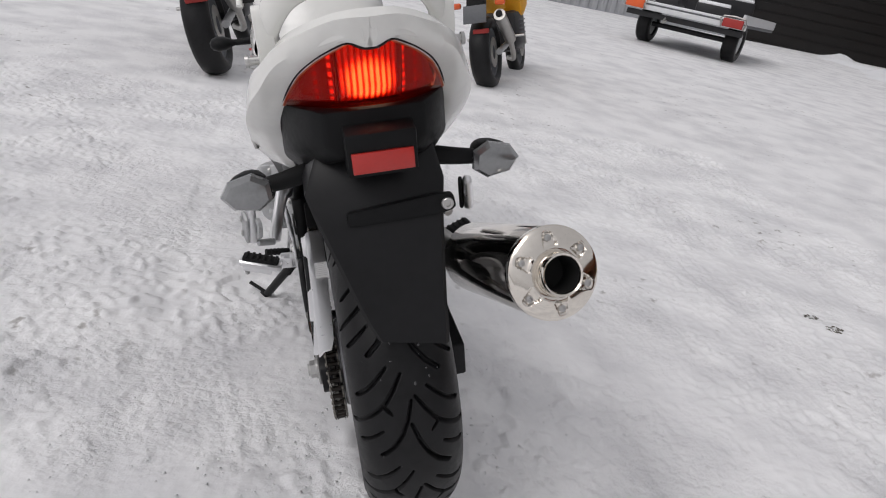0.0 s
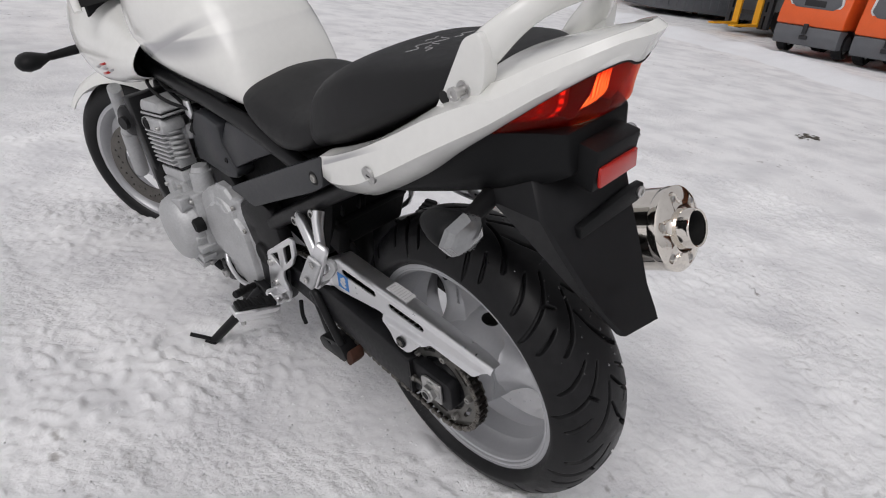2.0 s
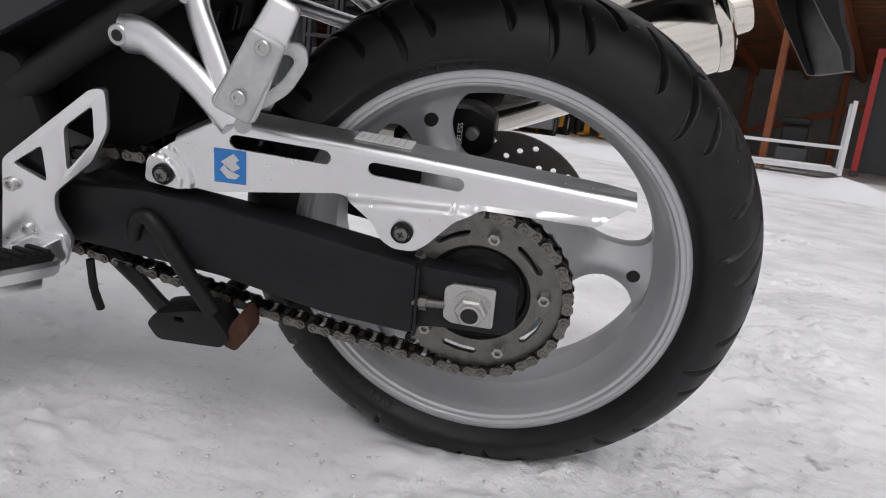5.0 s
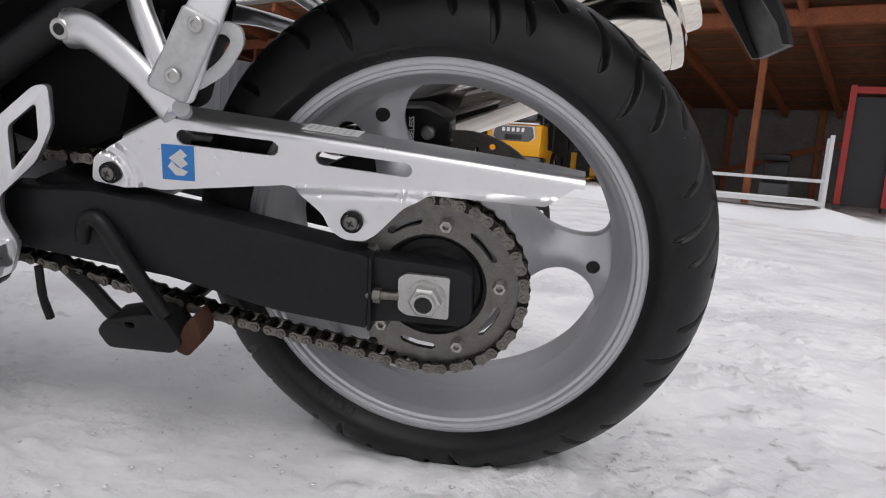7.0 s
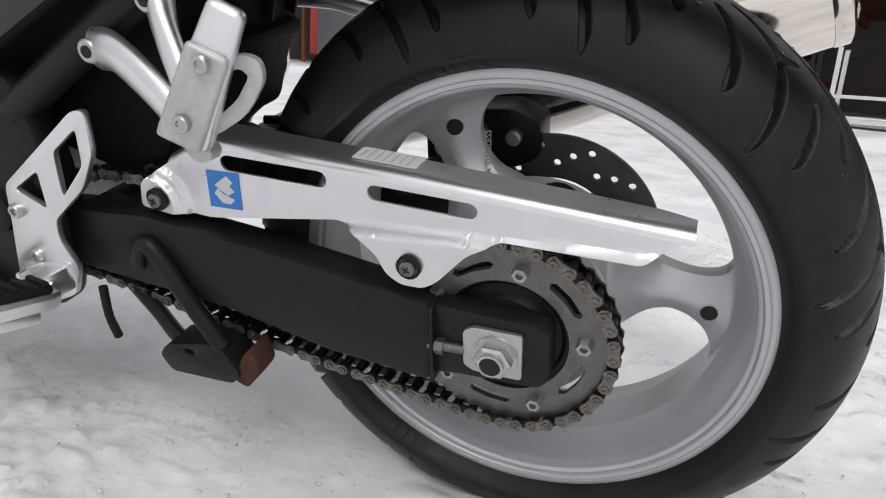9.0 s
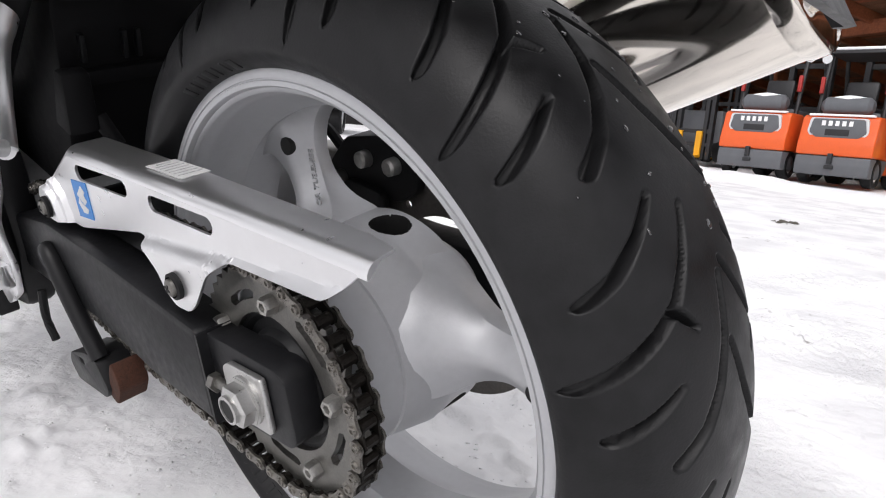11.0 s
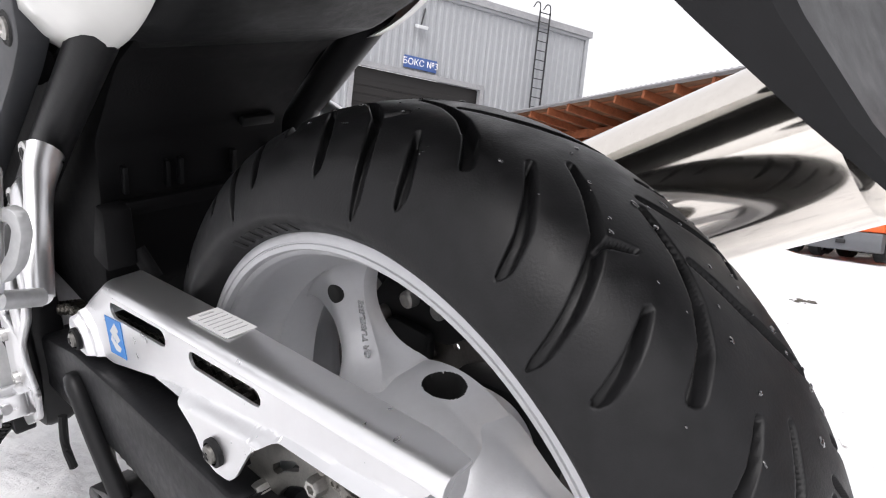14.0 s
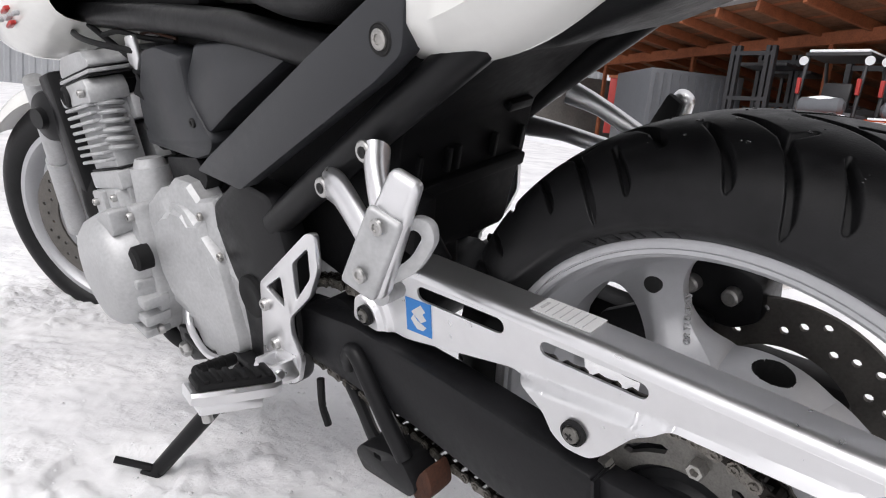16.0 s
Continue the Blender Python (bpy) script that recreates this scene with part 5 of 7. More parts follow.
on_cylinders("starter_cap", tube([(-0.146, -0.086, 0.080), (-0.145, -0.088, 0.096)], [0.024, 0.019], 24, steps=1))
for yy, zz in ((0.052, 0.040), (-0.040, 0.046), (-0.046, 0.206)):
    on_cylinders("head_bolt", bolt(0.006, 0.007, (-0.190, yy, zz)), BOLT)
on_cylinders("head_plug", lathe([(0.0, 0.017), (0.004, 0.016), (0.006, 0.012), (0.003, 0.010), (0.003, 0)], 24, m=Matrix.Translation((-0.187, 0.040, 0.210)) @ Matrix.Rotation(math.pi, 4, "Z")), RUBBERPAD)
part("head_tab", prism(rounded([(0.812, 0.392), (0.786, 0.394), (0.780, 0.362), (0.796, 0.345), (0.818, 0.356)], 0.005), -0.150, -0.142, bev=0.002), ALU, engine)
alt = prism(rounded([(0.955, 0.060), (0.930, 0.115), (0.860, 0.150), (0.790, 0.168), (0.772, 0.10), (0.765, 0.02), (0.800, -0.045), (0.900, -0.060), (0.945, -0.02)], 0.012, 3), -0.208, -0.165, bev=0.006)
alternator = part("alternator_cover", alt, CAST, engine, "silver alternator housing")
part("cover_dome", lathe([(0.0, 0.094), (0.030, 0.091), (0.052, 0.084), (0.063, 0.072), (0.068, 0.052), (0.070, 0.0)], 48, m=Matrix.Translation((-0.192, 0.866, 0.055)) @ Matrix.Rotation(math.pi, 4, "Z")), CAST, engine, "smooth round alternator cap")
part("cover_arm", prism(rounded([(0.925, 0.108), (0.845, 0.152), (0.800, 0.165), (0.800, 0.128), (0.850, 0.105), (0.900, 0.085)], 0.008), -0.236, -0.205, bev=0.006), CAST, engine)
for y, z, ln, wd in ((0.800, 0.058, 0.060, 0.014), (0.805, 0.030, 0.085, 0.018), (0.815, 0.000, 0.085, 0.018), (0.825, -0.028, 0.070, 0.014)):
    part("cover_rib", box((0.040, ln, wd), (-0.214, y, z), (10, 0, 0), bev=0.003), CAST, engine)
for y, z in ((0.790, 0.150), (0.86, 0.140), (0.785, -0.030), (0.79, 0.045)):
    part("cover_screw", bolt(0.0075, 0.008, (-0.208, y, z)), BOLT, engine)
part("crank_plug", lathe([(0, 0.019), (0.020, 0.0185), (0.024, 0.014), (0.024, 0)], 24, m=Matrix.Translation((-0.204, 0.776, 0.092)) @ Matrix.Rotation(math.pi, 4, "Z")), RUBBERPAD, engine, "black rubber plug")


def sprocket_cover():
    """An angular pressed cover with a notched edge and a raised middle."""
    rim = [(-0.185, 0.782, 0.167), (-0.176, 0.757, 0.188), (-0.168, 0.742, 0.190), (-0.165, 0.729, 0.203), (-0.160, 0.694, 0.199), (-0.158, 0.676, 0.178), (-0.150, 0.639, 0.184), (-0.154, 0.629, 0.130), (-0.158, 0.615, 0.085), (-0.150, 0.592, 0.055), (-0.155, 0.610, -0.035), (-0.155, 0.636, -0.056), (-0.160, 0.675, -0.046), (-0.172, 0.735, -0.025), (-0.186, 0.772, 0.012), (-0.190, 0.785, 0.060), (-0.190, 0.790, 0.120)]
    c = Vector((-0.172, 0.705, 0.080))
    rings = [[(-0.120, y, z) for x, y, z in rim], [(x + 0.006, y, z) for x, y, z in rim]]
    for k, dx in ((0.96, -0.001), (0.70, -0.004), (0.64, -0.014)):
        rings.append([(c.x + (x - c.x) * k + dx, c.y + (y - c.y) * k, c.z + (z - c.z) * k) for x, y, z in rim])
    return loft(rings)


part("sprocket_cover", sprocket_cover(), CAST, engine, "silver angular front sprocket cover", 12)
# Dark block in place of a shaded slot.
part("cover_slot", prism(rounded([(0.680, 0.070), (0.680, 0.084), (0.648, 0.086), (0.648, 0.073)], 0.006), -0.1745, -0.170), DARKHOLE, engine)
for y, z in ((0.640, -0.030), (0.625, 0.110), (0.755, 0.150), (0.660, 0.160)):
    part("cover_bolt", bolt(0.0060, 0.005, (-0.164, y, z)), STEEL, engine)
part("clutch_cover", lathe([(0.0, 0.125), (0.03, 0.12), (0.05, 0.10), (0.055, 0.0)], 40, m=Matrix.Translation((0.17, 0.78, 0.03))), CAST, engine)
rad = box((0.37, 0.055, 0.30), (0, 1.10, 0.19), (-9, 0, 0), bev=0.008)
part("radiator", rad, FRAME, bike, "black radiator")
for x in (-0.135, -0.045, 0.045, 0.135):
    part("throttle_body", tube([(x * 0.75, 0.80, 0.30), (x * 0.75, 0.70, 0.34)], 0.028, 14, steps=1), FRAME, bike)
    part("header_pipe", tube([(x, 0.98, 0.24), (x, 1.06, 0.20), (x * 0.95, 1.08, 0.06), (x * 0.7, 1.03, -0.09), (x * 0.4, 0.85, -0.13)], 0.020, 12), FRAME, exhaust, "blackened header pipe")

# -- tank and fairing --


def tank():
    rings = []
    for y, w, zt, zb in [(0.515, 0.110, 0.450, 0.414), (0.55, 0.132, 0.525, 0.410), (0.61, 0.148, 0.615, 0.410), (0.70, 0.166, 0.685, 0.414), (0.82, 0.182, 0.732, 0.420), (0.92, 0.182, 0.750, 0.432), (1.00, 0.164, 0.742, 0.450), (1.07, 0.130, 0.715, 0.455), (1.11, 0.085, 0.66, 0.48)]:
        ring = [(-w * 0.90, zb), (-w, zb + 0.35 * (zt - zb)), (-w * 0.93, zb + 0.68 * (zt - zb)), (-w * 0.62, zt - 0.06 * (zt - zb)), (0, zt), (w * 0.62, zt - 0.06 * (zt - zb)), (w * 0.93, zb + 0.68 * (zt - zb)), (w, zb + 0.35 * (zt - zb)), (w * 0.90, zb)]
        rings.append([(x, y, z) for x, z in ring])
    return subdivide(loft(held(rings)), 2)


part("fuel_tank", tank(), WHITE_TANK, bike, "glossy white fuel tank with grey swoosh", 60)


def fairing():
    rings = []
    for y, w, zt, zb in [(0.975, 0.200, 0.550, 0.400), (1.00, 0.207, 0.552, 0.388), (1.08, 0.216, 0.560, 0.362), (1.17, 0.222, 0.575, 0.338), (1.24, 0.222, 0.590, 0.338), (1.33, 0.210, 0.605, 0.366), (1.42, 0.178, 0.615, 0.41), (1.52, 0.11, 0.61, 0.47), (1.56, 0.04, 0.59, 0.52)]:
        mid = (zt + zb) / 2
        ring = [(-w * 0.78, zb), (-w, zb + 0.3 * (zt - zb)), (-w * 0.98, mid + 0.1 * (zt - zb)), (-w * 0.72, zt), (w * 0.72, zt), (w * 0.98, mid + 0.1 * (zt - zb)), (w, zb + 0.3 * (zt - zb)), (w * 0.78, zb)]
        rake = max(0.0, (1.24 - y) / 0.26)
        rings.append([(x, y - 0.75 * rake * max(0.0, min(0.11, z - 0.40)), z) for x, z in ring])
    return subdivide(loft(rings, caps=(False, True)), 2)


fair = part("front_fairing", fairing(), WHITE, bike, "glossy white half fairing", 60)
scr = loft([[(x * w, y + 0.03 * (1 - abs(x)), z) for x in (-1, -0.8, -0.4, 0, 0.4, 0.8, 1)] for y, w, z in ((1.12, 0.215, 0.575), (1.16, 0.205, 0.66), (1.22, 0.185, 0.76), (1.30, 0.150, 0.86))], None, (False, False), False)
part("windscreen", scr, DARKHOLE, fair, "dark smoked windscreen", 60)
for sgn in (-1, 1):
    part("screen_edge", tube([(sgn * 0.225, 1.10, 0.57), (sgn * 0.213, 1.15, 0.66), (sgn * 0.190, 1.22, 0.765)], 0.010, 10), WHITE, fair)
part("fairing_inside", box((0.36, 0.02, 0.24), (0, 1.20, 0.54), bev=0.02), PLASTIC, fair)
part("tank_underside", box((0.262, 0.42, 0.05), (0, 0.82, 0.446), bev=0.01), DULL, bike)
part("instrument", lathe([(0, 0.0), (0, 0.05), (0.03, 0.045), (0.03, 0)], 24, m=Matrix.Translation((-0.06, 1.12, 0.62)) @ Matrix.Rotation(radians(-70), 4, "Z")), PLASTIC, fair)
for dy, dz, ln, mat in ((0.0, 0.011, 0.030, RED), (-0.004, 0.0, 0.026, PRINT), (-0.006, -0.011, 0.030, RED), (-0.050, 0.004, 0.012, PRINT), (0.036, -0.002, 0.018, PRINT)):
    part("fairing_mark", box((0.010, ln, 0.006), (-0.2150, 1.090 + dy, 0.432 + dz), (-14, 0, 0), bev=0.002), mat, fair)
fs = lathe([(0.02, 0.0), (0.02, 0.008), (0.0, 0.016), (-0.018, 0.024), (-0.040, 0.026), (-0.058, 0.019), (-0.066, 0.008), (-0.067, 0.0)], 24, m=Matrix.Translation((-0.292, 1.34, 0.432)) @ Matrix.Diagonal((1, 1.5, 0.95, 1)))
tube([(-0.20, 1.33, 0.435), (-0.285, 1.34, 0.432)], [0.013, 0.010], 10, fs, steps=2)
front_signal = part("front_turn_signal", fs, PLASTIC, bike, "black front turn signal")
part("lens", lathe([(0.0, 0.034), (0.006, 0.030), (0.010, 0.018), (0.011, 0.0)], 20, m=Matrix.Translation((-0.324, 1.366, 0.432)) @ Matrix.Rotation(radians(90), 4, "Z") @ Matrix.Diagonal((1, 0.85, 0.62, 1))), CLEAR, front_signal)

# -- front wheel, turned to the left --
STEER = Matrix.Translation((-0.01, 1.560, -0.040)) @ Matrix.Rotation(radians(25.8), 4, "Z") @ Matrix.Rotation(radians(-1), 4, "Y")
fr = lathe([(-0.047, 0.2290), (-0.044, 0.2310), (-0.038, 0.2240), (-0.015, 0.2100), (0.015, 0.2100), (0.038, 0.2240), (0.044, 0.2310), (0.047, 0.2290), (0.047, 0.2170), (0.040, 0.2120), (0.014, 0.1970), (-0.014, 0.1970), (-0.040, 0.2120), (-0.047, 0.2170)], 96, closed=True, m=STEER)
front_wheel = part("front_wheel", fr, WHEEL, bike, "silver-painted cast front rim")
ft = lathe([(-0.040, 0.2265), (-0.050, 0.2320), (-0.058, 0.2450), (-0.0605, 0.258), (-0.057, 0.272), (-0.044, 0.289), (-0.024, 0.2985), (0.0, 0.3015), (0.024, 0.2985), (0.044, 0.289), (0.057, 0.272), (0.0605, 0.258), (0.058, 0.2450), (0.050, 0.2320), (0.040, 0.2265)], 96, m=STEER)
part("tyre", ft, RUBBER, front_wheel, "black front tyre", 60)
for k in range(3):
    s = spoke(radians(40 + 120 * k))
    s.transform(STEER @ Matrix.Diagonal((0.7, 1, 1, 1)))
    part("spoke", s, WHEEL, front_wheel)
part("hub", lathe([(-0.06, 0.0), (-0.06, 0.045), (0.06, 0.045), (0.06, 0.0)], 32, m=STEER), WHEEL, front_wheel)
for sgn in (-1, 1):
    holes = [circle2((0.125 + 0.010 * ((k % 3) - 1)) * math.cos(2 * math.pi * k / 36), (0.125 + 0.010 * ((k % 3) - 1)) * math.sin(2 * math.pi * k / 36), 0.0045, 8) for k in range(36)]
    dsc = prism(circle2(0, 0, 0.155, 60), sgn * 0.062, sgn * 0.067, [circle2(0, 0, 0.095, 32)] + holes)
    dsc.transform(STEER)
    part("brake_disc", dsc, DISC, front_wheel, "drilled steel brake disc", 25)
    leg = tube([(sgn * 0.100, 0.0, 0.0), (sgn * 0.100 - 0.078, -0.098, 0.19)], 0.024, 16, steps=1)
    tube([(sgn * 0.100 - 0.078, -0.098, 0.19), (sgn * 0.100 - 0.150, -0.188, 0.365)], 0.0195, 16, leg, steps=1)
    leg.transform(STEER)
    part("fork_leg", leg, CAST, front_wheel, "silver fork leg")
    cal = box((0.05, 0.06, 0.11), (sgn * 0.085, -0.115, 0.075), (-25, 0, 0), bev=0.012)
    cal.transform(STEER)
    part("brake_caliper", cal, FRAME, front_wheel)
mud = lathe([(-0.078, 0.300), (-0.074, 0.318), (-0.05, 0.334), (0.0, 0.340), (0.05, 0.334), (0.074, 0.318), (0.078, 0.300), (0.073, 0.300), (0.069, 0.316), (0.048, 0.329), (0, 0.335), (-0.048, 0.329), (-0.069, 0.316), (-0.073, 0.300)], 40, closed=True, arc=(radians(40), radians(132)), m=STEER)
part("front_mudguard", mud, WHITE, bike, "glossy white front mudguard", 60)
part("horn", lathe([(0.0, 0.012), (0.0, 0.042), (0.006, 0.045), (0.012, 0.042), (0.020, 0.020), (0.03, 0.018), (0.03, 0)], 32, m=Matrix.Translation((-0.178, 1.15, 0.265)) @ Matrix.Rotation(radians(15), 4, "Z") @ Matrix.Rotation(math.pi, 4, "Z")), FRAME, bike, "round black horn")

shift = part("shift_lever", tube([(-0.172, 0.762, -0.002), (-0.184, 0.742, -0.026), (-0.192, 0.690, -0.044), (-0.193, 0.640, -0.040), (-0.192, 0.602, -0.027)], [0.006, 0.0055, 0.005, 0.0055, 0.007], 12), ALU, bike, "bright steel shift lever")
peg_r = tube([(-0.190, 0.603, -0.027), (-0.250, 0.582, -0.011)], 0.0085, 16, steps=1)
part("toe_rubber", peg_r, RUBBERPAD, shift, "black ribbed toe rubber")
for k in range(5):
    u = 0.25 + 0.16 * k
    part("toe_rib", tube([(-0.190 - 0.060 * u, 0.603 - 0.021 * u, -0.027 + 0.016 * u), (-0.190 - 0.060 * (u + 0.07), 0.603 - 0.021 * (u + 0.07), -0.027 + 0.016 * (u + 0.07))], 0.0098, 16, steps=1), RUBBERPAD, shift)
part("shift_rod", tube([(-0.165, 0.800, -0.060), (-0.180, 0.768, -0.052), (-0.176, 0.720, -0.062), (-0.165, 0.660, -0.060)], 0.007, 10), FRAME, shift)
part("shift_joint", bolt(0.0125, 0.012, (-0.182, 0.774, -0.072), hexa=True), BOLT, shift)
part("joint_bracket", prism(rounded([(0.800, -0.040), (0.740, -0.030), (0.720, -0.075), (0.770, -0.095), (0.800, -0.080)], 0.008), -0.182, -0.165, bev=0.003), FRAME, shift)
part("lower_hose", tube([(-0.15, 0.90, -0.02), (-0.172, 0.870, -0.048), (-0.172, 0.825, -0.075), (-0.14, 0.78, -0.095)], 0.017, 14), RUBBERPAD, bike, "black rubber coolant hose")
part("oil_line", tube([(-0.17, 0.70, -0.06), (-0.19, 0.68, -0.09), (-0.18, 0.64, -0.08)], 0.012, 10), FRAME, bike)
for pts in ([(-0.12, 1.05, 0.40), (-0.16, 0.98, 0.40), (-0.17, 0.86, 0.385), (-0.12, 0.74, 0.36)], [(-0.10, 1.10, 0.42), (-0.14, 0.95, 0.405), (-0.12, 0.80, 0.33)], [(-0.11, 0.80, 0.37), (-0.12, 0.79, 0.30), (-0.12, 0.77, 0.22)]):
    part("cable", tube(pts, 0.0045, 8), RUBBERPAD, bike)
for x, y, z, sx, sy, sz, tilt in ((-0.132, 0.812, 0.352, 0.020, 0.022, 0.030, 10), (-0.138, 0.802, 0.318, 0.024, 0.026, 0.026, 25), (-0.128, 0.822, 0.300, 0.026, 0.022, 0.034, -12), (-0.136, 0.806, 0.272, 0.022, 0.024, 0.030, 18), (-0.132, 0.796, 0.246, 0.018, 0.022, 0.026, 30), (-0.120, 0.832, 0.262, 0.030, 0.020, 0.030, 0)):
    part("connector", box((sx, sy, sz), (x, y, z), (tilt, 12, 20), bev=0.003), PLASTIC, bike)
for pts in ([(-0.125, 0.835, 0.375), (-0.142, 0.815, 0.335), (-0.136, 0.806, 0.285), (-0.140, 0.795, 0.235)], [(-0.11, 0.85, 0.36), (-0.130, 0.828, 0.320), (-0.128, 0.815, 0.260), (-0.120, 0.80, 0.215)], [(-0.145, 0.90, 0.395), (-0.140, 0.85, 0.398), (-0.128, 0.80, 0.388), (-0.11, 0.74, 0.380)]):
    part("wire", tube(pts, 0.0038, 8), RUBBERPAD, bike)
part("wire", tube([(-0.118, 0.83, 0.392), (-0.122, 0.78, 0.394), (-0.116, 0.72, 0.384)], 0.0022, 6), RUST, bike, "brown wire")
part("intake_block", box((0.20, 0.06, 0.16), (0.0, 0.815, 0.31), (0, 0, 0), bev=0.015), DULL, bike)
part("lower_bracket", prism(rounded([(0.790, 0.222), (0.690, 0.232), (0.668, 0.205), (0.690, 0.180), (0.780, 0.172)], 0.006), -0.140, -0.112, bev=0.004), FRAME, bike)
part("drain_hose", tube([(-0.150, 0.452, -0.02), (-0.155, 0.450, -0.055), (-0.153, 0.448, -0.085)], 0.005, 8), RUBBERPAD, bike)
part("radiator_hose", tube([(-0.16, 1.09, 0.16), (-0.17, 1.06, 0.09), (-0.15, 1.02, 0.02), (-0.12, 0.98, -0.02)], 0.022, 14), RUBBERPAD, bike, "black rubber coolant hose")

# ---- the yard ----
SNOW = bpy.data.materials.new("packed_snow")
SNOW.use_nodes = True
st = SNOW.node_tree
sb = st.nodes["Principled BSDF"]
sb.inputs["Roughness"].default_value = 0.75
sb.inputs["Subsurface Weight"].default_value = 0.0
co = st.nodes.new("ShaderNodeTexCoord")
big, fine, dirt = (st.nodes.new("ShaderNodeTexNoise") for _ in range(3))
for nd, s, d_ in ((big, 3.4, 14), (fine, 38, 14), (dirt, 19, 12)):
    nd.inputs["Scale"].default_value, nd.inputs["Detail"].default_value = s, d_
    st.links.new(co.outputs["Object"], nd.inputs["Vector"])
r1 = st.nodes.new("ShaderNodeValToRGB")
r1.color_ramp.elements[0].position, r1.color_ramp.elements[0].color = 0.32, (0.72, 0.72, 0.735, 1)
r1.color_ramp.elements[1].position, r1.color_ramp.elements[1].color = 0.60, (0.90, 0.90, 0.905, 1)
st.links.new(big.outputs["Fac"], r1.inputs["Fac"])
# Dark specks put the shade between snow lumps into the colour.
r2 = st.nodes.new("ShaderNodeValToRGB")
r2.color_ramp.elements[0].position, r2.color_ramp.elements[0].color = 0.275, (0.34, 0.32, 0.30, 1)
r2.color_ramp.elements[1].position, r2.color_ramp.elements[1].color = 0.375, (1, 1, 1, 1)
st.links.new(dirt.outputs["Fac"], r2.inputs["Fac"])
patch, r3 = st.nodes.new("ShaderNodeTexNoise"), st.nodes.new("ShaderNodeMapRange")
patch.inputs["Scale"].default_value, patch.inputs["Detail"].default_value = 0.9, 4
r3.inputs["From Min"].default_value, r3.inputs["From Max"].default_value = 0.46, 0.66
st.links.new(co.outputs["Object"], patch.inputs["Vector"])
st.links.new(patch.outputs["Fac"], r3.inputs["Value"])
mx = st.nodes.new("ShaderNodeMix")
mx.data_type, mx.blend_type = "RGBA", "MULTIPLY"
st.links.new(r3.outputs["Result"], mx.inputs["Factor"])
st.links.new(r1.outputs["Color"], mx.inputs["A"])
st.links.new(r2.outputs["Color"], mx.inputs["B"])
st.links.new(mx.outputs["Result"], sb.inputs["Base Color"])
bp = st.nodes.new("ShaderNodeBump")
bp.inputs["Strength"].default_value, bp.inputs["Distance"].default_value = 1.0, 0.013
rough_patch, rp_range = st.nodes.new("ShaderNodeTexNoise"), st.nodes.new("ShaderNodeMapRange")
rough_patch.inputs["Scale"].default_value, rough_patch.inputs["Detail"].default_value = 2.1, 6
rp_range.inputs["From Min"].default_value, rp_range.inputs["From Max"].default_value = 0.42, 0.62
rp_range.inputs["To Min"].default_value, rp_range.inputs["To Max"].default_value = 0.12, 0.9
st.links.new(co.outputs["Object"], rough_patch.inputs["Vector"])
st.links.new(rough_patch.outputs["Fac"], rp_range.inputs["Value"])
st.links.new(rp_range.outputs["Result"], bp.inputs["Strength"])
st.links.new(fine.outputs["Fac"], bp.inputs["Height"])
grit, flakes = st.nodes.new("ShaderNodeTexNoise"), st.nodes.new("ShaderNodeTexVoronoi")
grit.inputs["Scale"].default_value, grit.inputs["Detail"].default_value, grit.inputs["Roughness"].default_value = 95, 8, 0.72
flakes.inputs["Scale"].default_value, flakes.inputs["Randomness"].default_value = 62, 1.0
st.links.new(co.outputs["Object"], grit.inputs["Vector"])
st.links.new(co.outputs["Object"], flakes.inputs["Vector"])
both = st.nodes.new("ShaderNodeMath")
both.operation = "MULTIPLY_ADD"
both.inputs[1].default_value = 0.45
st.links.new(flakes.outputs["Distance"], both.inputs[0])
st.links.new(grit.outputs["Fac"], both.inputs[2])
fine_bump = st.nodes.new("ShaderNodeBump")
fine_bump.inputs["Distance"].default_value = 0.008
fine_range = st.nodes.new("ShaderNodeMapRange")
fine_range.inputs["From Min"].default_value, fine_range.inputs["From Max"].default_value = 0.40, 0.64
fine_range.inputs["To Min"].default_value, fine_range.inputs["To Max"].default_value = 0.10, 0.62
st.links.new(rough_patch.outputs["Fac"], fine_range.inputs["Value"])
st.links.new(fine_range.outputs["Result"], fine_bump.inputs["Strength"])
st.links.new(both.outputs[0], fine_bump.inputs["Height"])
st.links.new(bp.outputs["Normal"], fine_bump.inputs["Normal"])
st.links.new(fine_bump.outputs["Normal"], sb.inputs["Normal"])


def rise(x, y):
    """The yard is level round the motorcycle and climbs gently to the shed and the hall."""
    u = 0.0196 * x + 0.019 * y - 0.045
    return 0.5 * (u + math.sqrt(u * u + 0.0006)) if math.hypot(x, y) < 60 else 0.5 * (u + math.sqrt(u * u + 0.0006)) * 60 / math.hypot(x, y)


